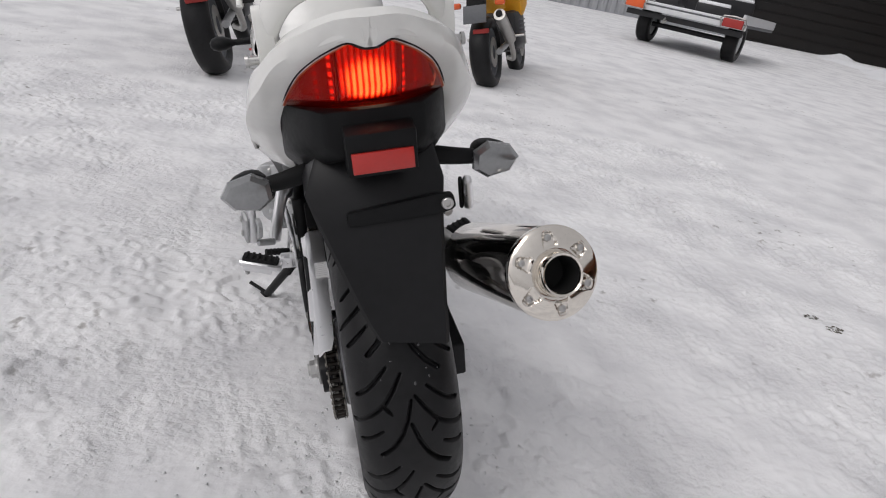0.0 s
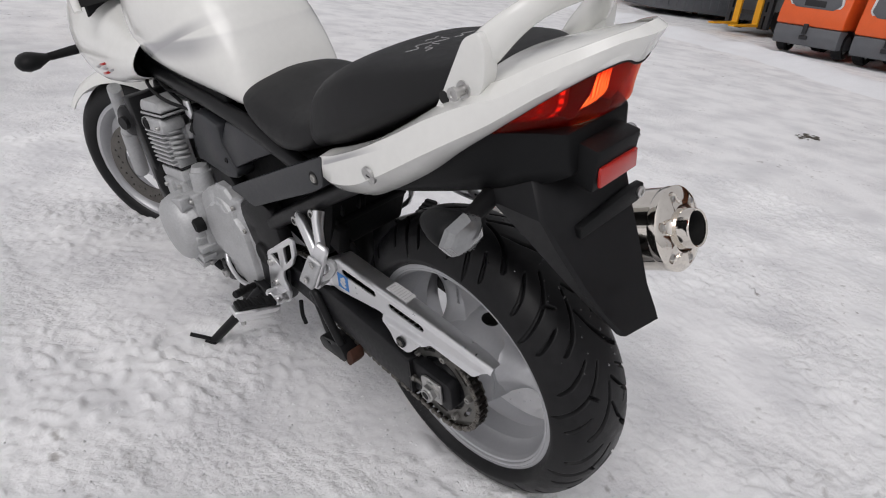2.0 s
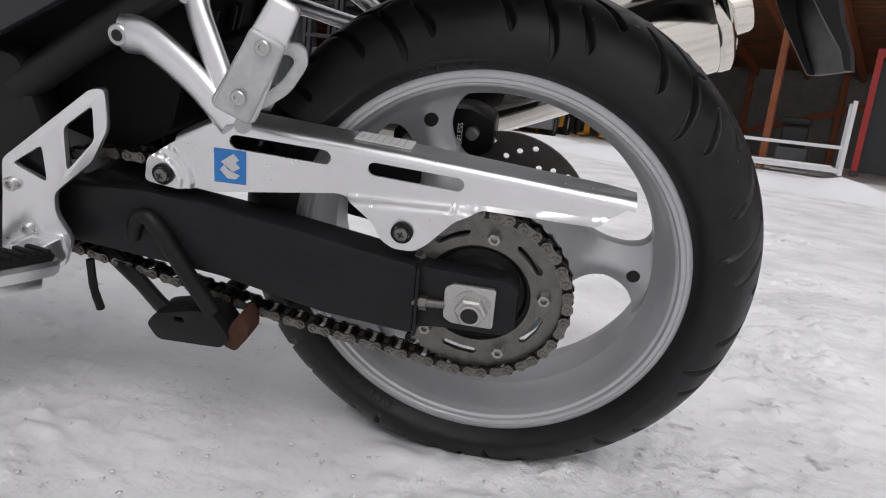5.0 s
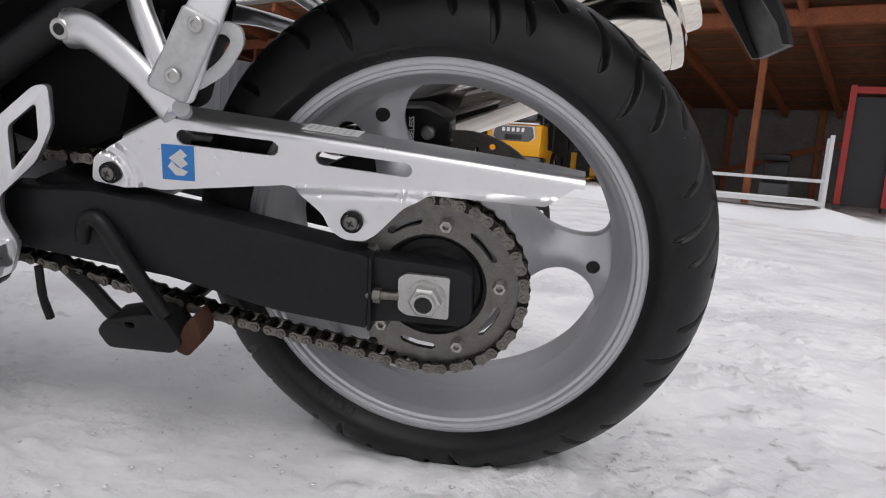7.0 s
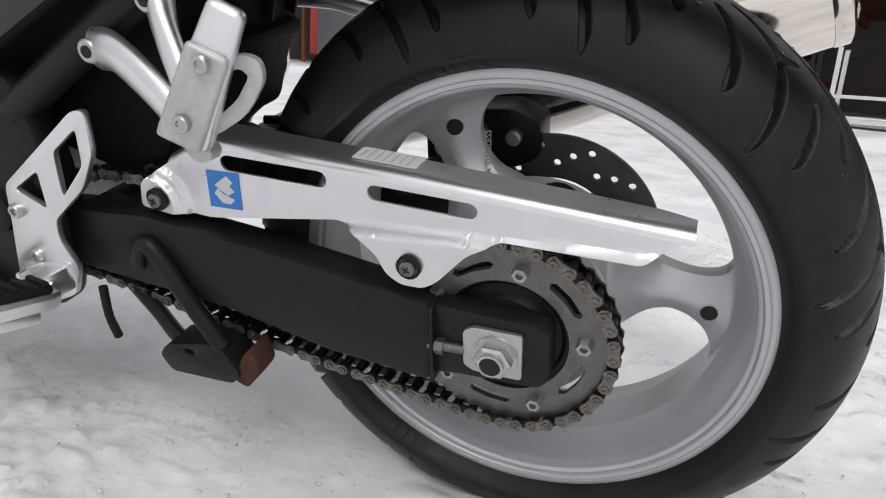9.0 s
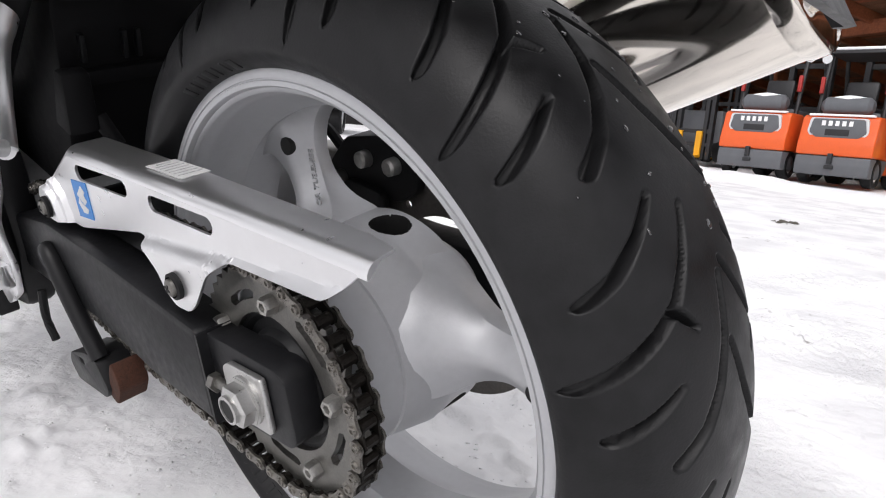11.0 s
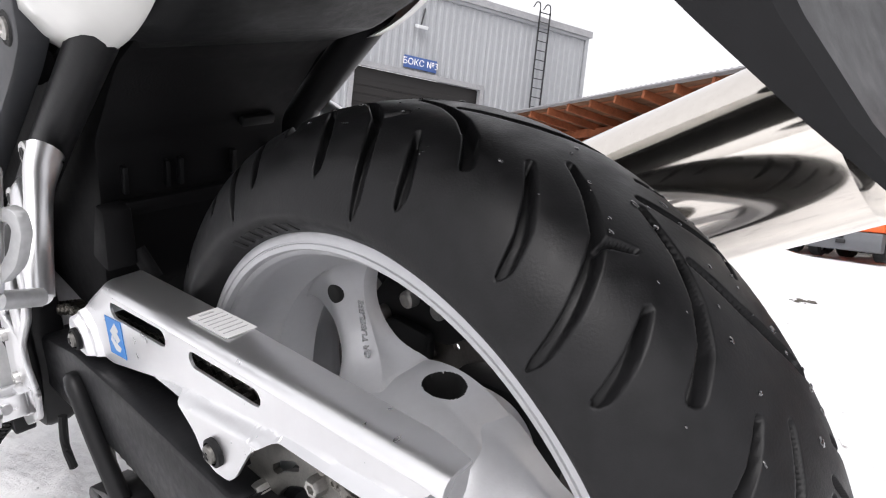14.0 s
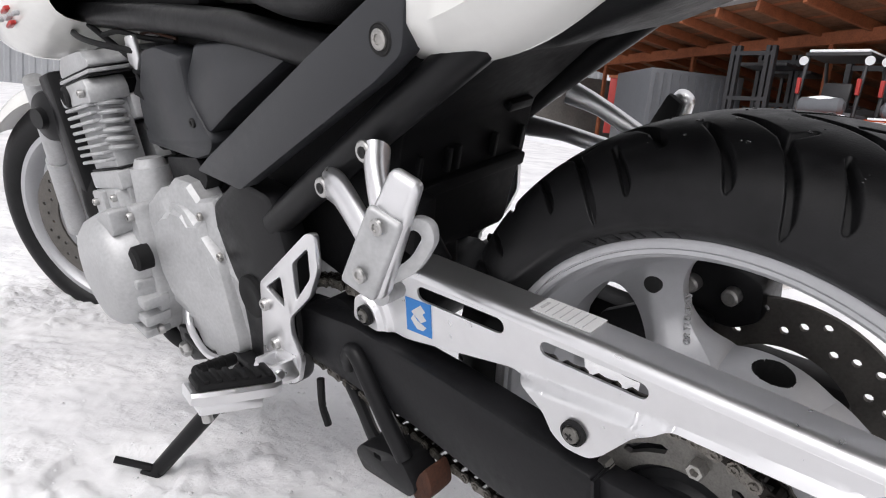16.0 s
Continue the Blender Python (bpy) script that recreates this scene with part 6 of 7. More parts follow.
def yard():
    """One sheet: fine and lumpy round the wheels, coarser out to the horizon."""
    def lines(lo, hi, step):
        core = list(np.arange(lo, hi, step))
        out = list(np.geomspace(0.02, 2500, 70))
        return np.array([lo - o for o in out[::-1]] + core + [core[-1] + o for o in out])

    gx, gy = lines(-1.9, 2.9, 0.0085), lines(-1.3, 3.2, 0.0085)
    verts = []
    tracks = ((-0.52, 0.03, 0.05), (1.35, -0.16, 0.07), (1.75, -0.16, 0.07), (-1.0, 0.10, 0.06), (0.72, 0.22, 0.05))
    for y in gy:
        for x in gx:
            far = math.hypot(x - 0.4, y - 0.5)
            z = rise(x, y) - 0.004
            if far < 60:
                k = 1.0 if far < 4 else 4 / far
                soft = noise.noise(Vector((x * 2.3, y * 2.3, 1.7)))
                close = -1.95 < x < 3.0 and -1.35 < y < 3.3
                lump = chip = 0.0
                if close:
                    rough = min(1.0, max(0.30, 0.55 + 1.4 * soft + 0.5 * noise.noise(Vector((x * 6, y * 6, 2.2)))))
                    lump = noise.noise(Vector((x * 13, y * 13, 3.1)))
                    grain = noise.noise(Vector((x * 34, y * 34, 8.3))) + 0.5 * noise.noise(Vector((x * 63, y * 63, 1.3)))
                    chip = rough * (0.0095 * min(1.0, max(0.0, (grain - 0.12) / 0.22)) * (0.7 + lump) + 0.0025 * grain + 0.004 * lump)
                z += k * (0.010 * noise.noise(Vector((x * 0.9, y * 0.9, 7))) + 0.006 * soft + chip + 0.004 * noise.noise(Vector((x * 7, y * 7, 5))))
                for x0, slope, w in tracks:
                    d = abs(x - x0 - slope * y + 0.04 * noise.noise(Vector((y * 1.5, x0, 0))))
                    if d < w:
                        z -= 0.007 * (1 - d / w) * (0.6 + 0.4 * lump)
                if math.hypot(x + 0.27, y - 0.75) < 0.09:
                    z -= 0.012
                d = math.hypot((x - 0.055) / 0.085, y / 0.15)
                if d < 2.2:
                    z += 0.012 * math.exp(-((d - 1.15) / 0.35) ** 2) * (0.6 + 0.8 * abs(lump))
            verts.append((x, y, z))
    n, m = len(gx), len(gy)
    i, j = np.meshgrid(np.arange(n - 1), np.arange(m - 1))
    a = (j * n + i).ravel()
    faces = np.stack([a, a + 1, a + n + 1, a + n], 1)
    me = bpy.data.meshes.new("ground")
    me.from_pydata(verts, [], faces.tolist())
    me.materials.append(SNOW)
    me.shade_smooth()
    return tagged(new("ground", me), "packed snow with dark specks and wheel marks", "ground", kind="structure")


yard()


def crumbs():
    """Loose lumps of snow kicked up round the wheels and the stand."""
    random.seed(77)
    spots = [(0.06, 0.0, 0.22, 420), (-0.35, 0.25, 0.55, 620), (0.30, -0.35, 0.5, 420), (0.85, 0.1, 0.7, 420), (-0.7, 0.9, 0.7, 420), (0.0, -0.8, 0.5, 260)]
    verts, faces = [], []
    unit = [(1, 0, 0.1), (0.4, 0.8, 0.2), (-0.6, 0.7, 0), (-0.9, -0.2, 0.15), (-0.2, -0.9, 0.05), (0.7, -0.6, 0.1), (0.1, 0.0, 0.45)]
    for cx, cy, spread, count in spots:
        for _ in range(count):
            x, y = random.gauss(cx, spread), random.gauss(cy, spread)
            if math.hypot((x - 0.05) / 0.07, y / 0.12) < 1:
                continue
            size = random.choice((0.0012, 0.0016, 0.002, 0.0025, 0.003, 0.0042))
            turn, base = random.uniform(0, 6.28), len(verts)
            z = rise(x, y) + 0.0015 + 0.010 * noise.noise(Vector((x * 0.9, y * 0.9, 7))) + 0.006 * noise.noise(Vector((x * 2.3, y * 2.3, 1.7)))
            for px_, py_, pz_ in unit:
                k = size * random.uniform(0.7, 1.25)
                verts.append((x + k * (px_ * math.cos(turn) - py_ * math.sin(turn)), y + k * (px_ * math.sin(turn) + py_ * math.cos(turn)), z + k * pz_))
            faces += [(base + i, base + (i + 1) % 6, base + 6) for i in range(6)] + [tuple(base + i for i in range(5, -1, -1))]
    me = bpy.data.meshes.new("snow_crumbs")
    me.from_pydata(verts, [], faces)
    me.materials.append(SNOW)
    me.shade_smooth()
    return tagged(new("snow_crumbs", me), "loose crumbs of trodden snow on the yard", "snow", kind="stuff")


crumbs()

# ---- hall, shed and the things in front ----
HALLGREY = material("grey_corrugated_cladding", (0.33, 0.34, 0.355), 0.5, vary=0.06, scale=3)
BROWN = material("brown_door_paint", (0.012, 0.0105, 0.010), 0.5, vary=0.15, scale=3)
TIMBER = material("red_brown_timber", (0.27, 0.085, 0.035), 0.7, vary=0.35, scale=5, bump=0.2, bump_scale=60)
PALEWOOD = material("brown_roof_boards", (0.17, 0.08, 0.042), 0.75, vary=0.4, scale=4, bump=0.2, bump_scale=50)
BOARD = material("pale_board", (0.17, 0.162, 0.15), 0.8, vary=0.25, scale=2)
ROOFGREY = material("grey_roof_sheet", (0.30, 0.30, 0.31), 0.6, vary=0.2, scale=3)
ORANGE = material("orange_machine_paint", (0.72, 0.11, 0.02), 0.35, vary=0.06, scale=8, coat=0.3)
MACHGREY = material("dark_grey_machine_paint", (0.11, 0.115, 0.125), 0.5, vary=0.1, scale=8)
LIGHTGREY = material("pale_grey_machine_paint", (0.62, 0.63, 0.64), 0.5, vary=0.06, scale=8)
YELLOW = material("yellow_machine_paint", (0.75, 0.36, 0.01), 0.4, vary=0.06, scale=8)
BLACKMETAL = material("black_machine_steel", (0.02, 0.02, 0.022), 0.45, vary=0.2, scale=12)
SIGNBLUE = material("blue_sign", (0.05, 0.10, 0.28), 0.4, vary=0.05, scale=10)
WHITEPLAIN = material("white_lettering", (0.8, 0.8, 0.8), 0.5, vary=0.03, scale=20)
REDPAINT = material("red_steel_paint", (0.35, 0.03, 0.025), 0.5, vary=0.15, scale=10)
SNOWCAP = material("fresh_snow", (0.85, 0.86, 0.88), 0.7, vary=0.04, scale=6, bump=0.3, bump_scale=40)


def line_frame(origin, direction):
    """A pose whose x runs along a wall and whose y runs into the building behind it."""
    a = math.atan2(direction[1], direction[0])
    return Matrix.Translation(origin) @ Matrix.Rotation(a, 4, "Z")


def place(ob, m):
    ob.matrix_world = m
    return ob


# the shed: a lean-to roof on posts, open to the yard
SHED = line_frame((18.9, 15.4, 0.0), (-0.453, -0.892))
LONG = 34.0
shed = tagged(place(empty("shed"), SHED), "long open timber shed with reddish rafters", "shed", kind="structure")


roof = bmesh.new()
box((LONG, 9.4, 0.03), (LONG / 2, 4.5, 3.05), (-8.5, 0, 0), bm=roof)
for k in range(170):
    box((0.05, 9.4, 0.02), (0.1 + 0.2 * k, 4.5, 3.075), (-8.5, 0, 0), bm=roof)
roof_ob = mesh_object("roof", roof, ROOFGREY, shed, "ribbed grey roof sheet", 0)
for k in range(46):
    part("ceiling_board", box((LONG, 0.185, 0.02), (LONG / 2, 0.12 + 0.2 * k, 3.022 - 0.1495 * (0.12 + 0.2 * k - 4.5)), (-8.5, 0, 0)), PALEWOOD, shed, smooth=0)
for k in range(29):
    part("rafter", box((0.09, 9.2, 0.22), (0.3 + 1.2 * k, 4.5, 2.91), (-8.5, 0, 0), bev=0.01, seg=1), TIMBER, shed, smooth=0)
for yy in (0.3, 1.2, 2.1, 3.0, 3.9, 4.8, 5.7, 6.6, 7.5, 8.4):
    part("purlin", box((LONG, 0.10, 0.05), (LONG / 2, yy, 3.03 - 0.1495 * (yy - 4.5)), (-8.5, 0, 0)), TIMBER, shed, smooth=0)
part("beam", box((LONG, 0.18, 0.26), (LONG / 2, 1.8, 3.16), bev=0.01, seg=1), TIMBER, shed, smooth=0)
for k in range(8):
    part("post", box((0.11, 0.11, 3.4), (2.6 + 4.4 * k, 1.8, 1.4), bev=0.01, seg=1), TIMBER, shed, smooth=0)
wall = tagged(place(mesh_object("wall_back", box((LONG, 0.12, 2.9), (LONG / 2, 8.6, 1.2)), BOARD), SHED), "grey board back wall of the shed", "wall", kind="structure")
for k in range(16):
    part("stud", box((0.14, 0.08, 2.9), (1.0 + 2.15 * k, 8.50, 1.2), bev=0.01, seg=1), TIMBER, shed, smooth=0)
for k in range(8):
    part("brace", box((3.6, 0.06, 0.14), (2.5 + 4.3 * k, 8.42, 1.25), (0, 18 if k % 2 else -18, 0)), TIMBER, shed, smooth=0)
mesh_object("wall_end", box((0.12, 8.6, 3.0), (0.0, 4.4, 1.3)), BOARD, shed, smooth=0)

# the hall with its roller door
HALL = line_frame((23.7, 15.1, 0.35), (-4.9, 1.4))
hall = tagged(place(empty("hall"), HALL), "grey corrugated steel hall with a brown roller door", "building", kind="structure")
cl = bmesh.new()
HL, HH = 22.0, 7.35
xs = []
x = 0.0
while x < HL:
    xs += [(x, 0.0), (x + 0.10, 0.0), (x + 0.14, 0.035), (x + 0.24, 0.035)]
    x += 0.28


def cladding(x0, x1, z0, z1):
    pts = [(x0, 0.0)] + [(px, py) for px, py in xs if x0 + 0.02 < px < x1 - 0.02] + [(x1, 0.0)]
    lo = [cl.verts.new((px, py, z0)) for px, py in pts]
    hi = [cl.verts.new((px, py, z1)) for px, py in pts]
    for i in range(len(pts) - 1):
        cl.faces.new((lo[i], lo[i + 1], hi[i + 1], hi[i]))


D0, D1, DZ = 5.0, 10.1, 4.35
cladding(0, D0, 0, HH)
cladding(D0, D1, DZ, HH)
cladding(D1, HL, 0, HH)
part("wall", cl, HALLGREY, hall, "grey corrugated cladding", 0)
part("gable", box((0.1, 12, HH), (-0.05, -6.0, HH / 2)), HALLGREY, hall, smooth=0)
part("roof", box((HL + 0.3, 12.4, 0.25), (HL / 2, -6.0, HH + 0.12)), ROOFGREY, hall, smooth=0)
part("roller_door", box((D1 - D0, 0.08, DZ), ((D0 + D1) / 2, -0.12, DZ / 2)), BROWN, hall, smooth=0)
for k in range(14):
    part("door_slat", box((D1 - D0, 0.03, 0.22), ((D0 + D1) / 2, -0.07, 0.15 + 0.285 * k), bev=0.01, seg=1), BROWN, hall, smooth=0)
for x in (D0 - 0.08, D1 + 0.08):
    part("door_frame", box((0.16, 0.14, DZ + 0.1), (x, 0.06, DZ / 2)), ROOFGREY, hall, smooth=0)
part("door_frame", box((D1 - D0 + 0.3, 0.14, 0.18), ((D0 + D1) / 2, 0.06, DZ + 0.09)), ROOFGREY, hall, smooth=0)
part("eaves_trim", box((HL, 0.10, 0.16), (HL / 2, 0.06, HH - 0.04)), HALLGREY, hall, smooth=0)
part("corner_trim", box((0.16, 0.10, HH), (0.02, 0.05, HH / 2)), HALLGREY, hall, smooth=0)
lad = part("ladder", box((0.045, 0.045, 4.8), (2.25, 0.30, 5.4)), BLACKMETAL, hall, "black steel roof ladder", 0)
part("ladder_rail", box((0.045, 0.045, 4.8), (2.75, 0.30, 5.4)), BLACKMETAL, lad, smooth=0)
for k in range(13):
    part("rung", box((0.5, 0.03, 0.03), (2.5, 0.30, 3.4 + 0.36 * k)), BLACKMETAL, lad, smooth=0)
for x in (2.25, 2.75):
    part("ladder_hook", tube([(x, 0.30, 7.75), (x, 0.26, 8.05), (x, 0.05, 8.15), (x, -0.15, 8.0)], 0.022, 8), BLACKMETAL, lad)
part("wall_lamp", box((0.4, 0.3, 0.12), (7.8, 0.25, 6.05), (-15, 0, 0), bev=0.02), LIGHTGREY, hall)
part("lamp_bracket", tube([(7.62, 0.05, 6.75), (7.8, 0.2, 6.12)], 0.03, 8, steps=1), BLACKMETAL, hall)


def flat_text(body, size, mat, parent, m, name="lettering", depth=0.01):
    cu = bpy.data.curves.new(name, "FONT")
    cu.body, cu.size, cu.extrude, cu.align_x, cu.align_y = body, size, depth, "CENTER", "CENTER"
    tmp = new("tmp", cu)
    me = bpy.data.meshes.new_from_object(tmp.evaluated_get(bpy.context.evaluated_depsgraph_get()))
    bpy.data.objects.remove(tmp)
    bpy.data.curves.remove(cu)
    me.materials.clear()
    me.materials.append(mat)
    ob = new(name, me)
    ob.parent = parent
    ob.matrix_basis = m
    return ob


sign = part("sign", box((1.32, 0.05, 0.42), (7.62, 0.10, DZ + 0.47), bev=0.01), SIGNBLUE, hall, "blue sign with white lettering")
flat_text("\u0411\u041e\u041a\u0421 \u21163", 0.31, WHITEPLAIN, sign, Matrix.Translation((7.62, 0.13, DZ + 0.47)) @ pose(0, 0, 0, 90, 0, 180), depth=0.004)

# snow bank before the shed
bank = bmesh.new()
rows = []
for i in range(140):
    s = -1 + 30 * i / 139
    row = []
    for j in range(10):
        v = j / 9
        h = 0.16 * math.sin(math.pi * v) ** 1.3 * (0.75 + 0.9 * noise.noise(Vector((s * 1.3, v * 2, 4)))) + 0.05 * noise.noise(Vector((s * 5, v * 5, 2))) * math.sin(math.pi * v)
        p = SHED @ Vector((s, -3.2 + 1.5 * v + 0.4 * noise.noise(Vector((s * 0.5, 0, 9))), 0))
        row.append((p.x, p.y, rise(p.x, p.y) - 0.02 + max(-0.05, h)))
    rows.append(row)
tagged(mesh_object("snow_bank", loft(rows, caps=(False, False), closed=False), SNOWCAP, smooth=60), "low lumpy bank of shovelled snow before the shed", "snow", kind="stuff")


def wheel_parts(r, w, at, parent, rim=LIGHTGREY, name="wheel"):
    tyre = lathe([(-w * 0.35, r * 0.58), (-w / 2, r * 0.66), (-w / 2, r * 0.9), (-w * 0.36, r), (w * 0.36, r), (w / 2, r * 0.9), (w / 2, r * 0.66), (w * 0.35, r * 0.58)], 36, m=Matrix.Translation(at))
    ob = part(name, tyre, RUBBER, parent)
    part("rim", lathe([(-w * 0.36, r * 0.6), (-w * 0.30, r * 0.5), (-w * 0.10, r * 0.42), (-w * 0.12, r * 0.16), (-w * 0.3, r * 0.14), (-w * 0.3, 0)] , 28, m=Matrix.Translation(at)), rim, ob)
    part("rim", lathe([(w * 0.36, r * 0.6), (w * 0.30, r * 0.5), (w * 0.10, r * 0.42), (w * 0.12, r * 0.16), (w * 0.3, r * 0.14), (w * 0.3, 0)], 28, m=Matrix.Translation(at)), rim, ob)
    return ob


def forklift(m, paint, label, group=""):
    """A counterbalance truck seen from behind: y runs from the counterweight to the mast."""
    t = tagged(place(empty("forklift"), m), label, "forklift", group)
    low = prism(rounded([(-0.02, 0.14), (-0.04, 0.30), (-0.02, 0.44), (0.80, 0.44), (0.80, 0.30), (0.62, 0.14)], 0.03), -0.53, 0.53, bev=0.05)
    part("lower_counterweight", low, MACHGREY, t, "dark grey lower counterweight")
    up = prism(rounded([(-0.035, 0.445), (-0.03, 0.62), (0.02, 0.80), (0.06, 1.02), (0.12, 1.06), (0.60, 1.06), (0.80, 0.80), (0.80, 0.445)], 0.04), -0.54, 0.54, bev=0.06, seg=3)
    cw = part("counterweight", up, paint, t)
    part("grille_panel", _rear(prism(rounded([(-0.40, 0.80), (-0.36, 1.00), (0.36, 1.00), (0.40, 0.80), (0.30, 0.72), (-0.30, 0.72)], 0.03), -0.01, 0.05, bev=0.01)), MACHGREY, t)
    part("trim_band", _rear(prism(rounded([(-0.43, 0.80), (-0.40, 1.02), (0.40, 1.02), (0.43, 0.80), (0.33, 0.685), (-0.33, 0.685)], 0.04), 0.006, 0.05, [rounded([(-0.39, 0.80), (-0.355, 1.005), (0.355, 1.005), (0.39, 0.80), (0.30, 0.725), (-0.30, 0.725)], 0.03)])), LIGHTGREY, t)
    for k in range(5):
        part("lettering_bar", _rear(box((0.004, 0.055, 0.075), (-0.016, -0.20 + 0.095 * k, 0.935))), WHITEPLAIN, t)
    part("vent", _rear(box((0.02, 0.34, 0.10), (-0.006, 0.0, 0.80), bev=0.01)), BLACKMETAL, t)
    part("tow_pin", box((0.07, 0.06, 0.16), (-0.02, -0.05, 0.40), bev=0.01), BLACKMETAL, t)
    part("tow_slot", box((0.13, 0.04, 0.06), (-0.02, -0.045, 0.27), bev=0.01), BLACKMETAL, t)
    part("chassis", box((0.98, 1.25, 0.42), (0, 1.25, 0.42), bev=0.05), paint, t)
    part("hood", box((0.86, 0.80, 0.26), (0, 0.85, 1.02), bev=0.05), MACHGREY, t)
    part("seat", box((0.46, 0.44, 0.12), (0, 1.05, 1.20), bev=0.04), BLACKMETAL, t)
    part("seat_back", box((0.46, 0.12, 0.46), (0, 0.84, 1.42), (-8, 0, 0), bev=0.04), BLACKMETAL, t)
    part("gas_bottle", tube([(-0.36, 0.30, 1.22), (-0.30, 0.30, 1.22), (0.30, 0.30, 1.22), (0.36, 0.30, 1.22)], [0.08, 0.140, 0.140, 0.08], 20, steps=1), MACHGREY, t, "grey gas bottle with snow on it")
    part("snow_cover", tube([(-0.30, 0.30, 1.30), (0, 0.30, 1.315), (0.30, 0.30, 1.30)], [0.05, 0.075, 0.05], 12, flat=1.3), SNOWCAP, t)
    part("rim_snow", box((0.92, 0.10, 0.035), (0, 0.10, 1.065), bev=0.015), SNOWCAP, t)
    for x in (-0.46, 0.46):
        part("rear_post", tube([(x, 0.42, 1.02), (x, 0.50, 1.5), (x, 0.62, 2.05)], 0.035, 8, steps=2), BLACKMETAL, t)
        part("front_post", tube([(x, 1.72, 0.62), (x, 1.62, 1.4), (x, 1.40, 2.06)], 0.035, 8, steps=2), BLACKMETAL, t)
        part("rear_lamp", box((0.06, 0.06, 0.26), (x, 0.42, 1.55), bev=0.01), REDPAINT, t)
        part("work_lamp", lathe([(0.0, 0.0), (0.0, 0.075), (0.06, 0.06), (0.06, 0)], 20, m=Matrix.Translation((x * 1.1, 0.55, 1.98)) @ Matrix.Rotation(radians(90), 4, "Z")), LIGHTGREY, t)
        wheel_parts(0.23, 0.17, (x * 0.99, 0.36, 0.23), t)
        wheel_parts(0.30, 0.24, (x * 0.95, 1.72, 0.30), t)
        part("mast_upright", box((0.09, 0.14, 2.1), (x * 0.72, 2.12, 1.15)), BLACKMETAL, t, smooth=0)
        part("fork", box((0.11, 1.0, 0.045), (x * 0.5, 2.75, 0.12)), BLACKMETAL, t, smooth=0)
    part("overhead_guard", prism(rounded([(0.55, 2.06), (0.58, 2.12), (1.44, 2.12), (1.46, 2.05)], 0.02), -0.50, 0.50, bev=0.02), BLACKMETAL, t)
    part("guard_snow", box((0.94, 0.80, 0.05), (0, 1.0, 2.145), bev=0.02), SNOWCAP, t)
    for k in range(3):
        part("mast_crossbar", box((0.76, 0.06, 0.09), (0, 2.12, 0.5 + 0.78 * k)), BLACKMETAL, t, smooth=0)
    part("steering_wheel", lathe([(-0.015, 0.165), (0.0, 0.18), (0.015, 0.165), (0, 0.15)], 24, closed=True, m=Matrix.Translation((0, 1.52, 1.32)) @ Matrix.Rotation(radians(60), 4, "Z") @ Matrix.Rotation(radians(90), 4, "Y")), BLACKMETAL, t)
    return t


def _rear(bm):
    """Turns a plate from the (y, z) plane to face backwards."""
    bm.transform(Matrix(((0, 1, 0, 0), (1, 0, 0, 0), (0, 0, 1, 0), (0, 0, 0, 1))))
    return bm


def heading(x, y, z, az):
    return Matrix.Translation((x, y, z)) @ Matrix.Rotation(-radians(az), 4, "Z")


def polar(az, dist, eye=(-0.35, -0.42)):
    return eye[0] + dist * math.sin(radians(az)), eye[1] + dist * math.cos(radians(az))


GROUP = "forklifts before the shed"
x1, y1 = polar(72.0, 12.3)
lift = forklift(heading(x1, y1, 0.27, 95), ORANGE, "orange and grey forklift with snow on its roof", GROUP)
x2, y2 = polar(77.6, 11.9)
copy_thing(lift, heading(x2, y2, 0.25, 95))
x3, y3 = polar(86.6, 13.0, (-0.78, -0.10))
forklift(heading(x3, y3, 0.16, 100), YELLOW, "yellow forklift with black mast before the shed", GROUP)


def mast_truck(m, label):
    """A stored lift truck that shows only its black mast and yellow fork carriage."""
    t = tagged(place(empty("lift_truck"), m), label, "lift truck", "lift trucks in the shed")
    for x in (-0.42, -0.30, 0.30, 0.42):
        part("mast_upright", box((0.08, 0.12, 2.3), (x, 0, 1.2)), BLACKMETAL, t, smooth=0)
    for z in (0.35, 0.62, 1.3, 2.2):
        part("mast_crossbar", box((0.9, 0.07, 0.08), (0, -0.02, z)), BLACKMETAL, t, smooth=0)
    part("body", box((1.0, 1.5, 0.9), (0, 1.0, 0.62), bev=0.06), MACHGREY, t)
    part("cab_roof", box((1.0, 0.9, 0.07), (0, 0.9, 2.05), bev=0.02), BLACKMETAL, t)
    for x in (-0.46, 0.46):
        part("cab_post", box((0.06, 0.06, 1.0), (x, 1.3, 1.55)), BLACKMETAL, t, smooth=0)
        wheel_parts(0.28, 0.2, (x, 0.5, 0.28), t)
    for x in (-0.22, 0.22):
        part("fork", prism(rounded([(-0.1, 0.08), (-1.0, 0.06), (-1.0, 0.09), (-0.12, 0.13), (-0.12, 0.62), (-0.06, 0.62), (-0.06, 0.08)], 0.01), x - 0.06, x + 0.06), YELLOW, t, smooth=0)
    return t


xm, ym = polar(67.6, 15.2)
mt = mast_truck(heading(xm, ym, 0.42, 95), "dark lift truck with yellow forks under the shed roof")
for az, dist, h, z in ((69.6, 16.4, 95, 0.42), (82.5, 15.4, 95, 0.3), (91.5, 15.0, 100, 0.2), (95.5, 15.4, 96, 0.2)):
    xx, yy = polar(az, dist)
    copy_thing(mt, heading(xx, yy, z, h))

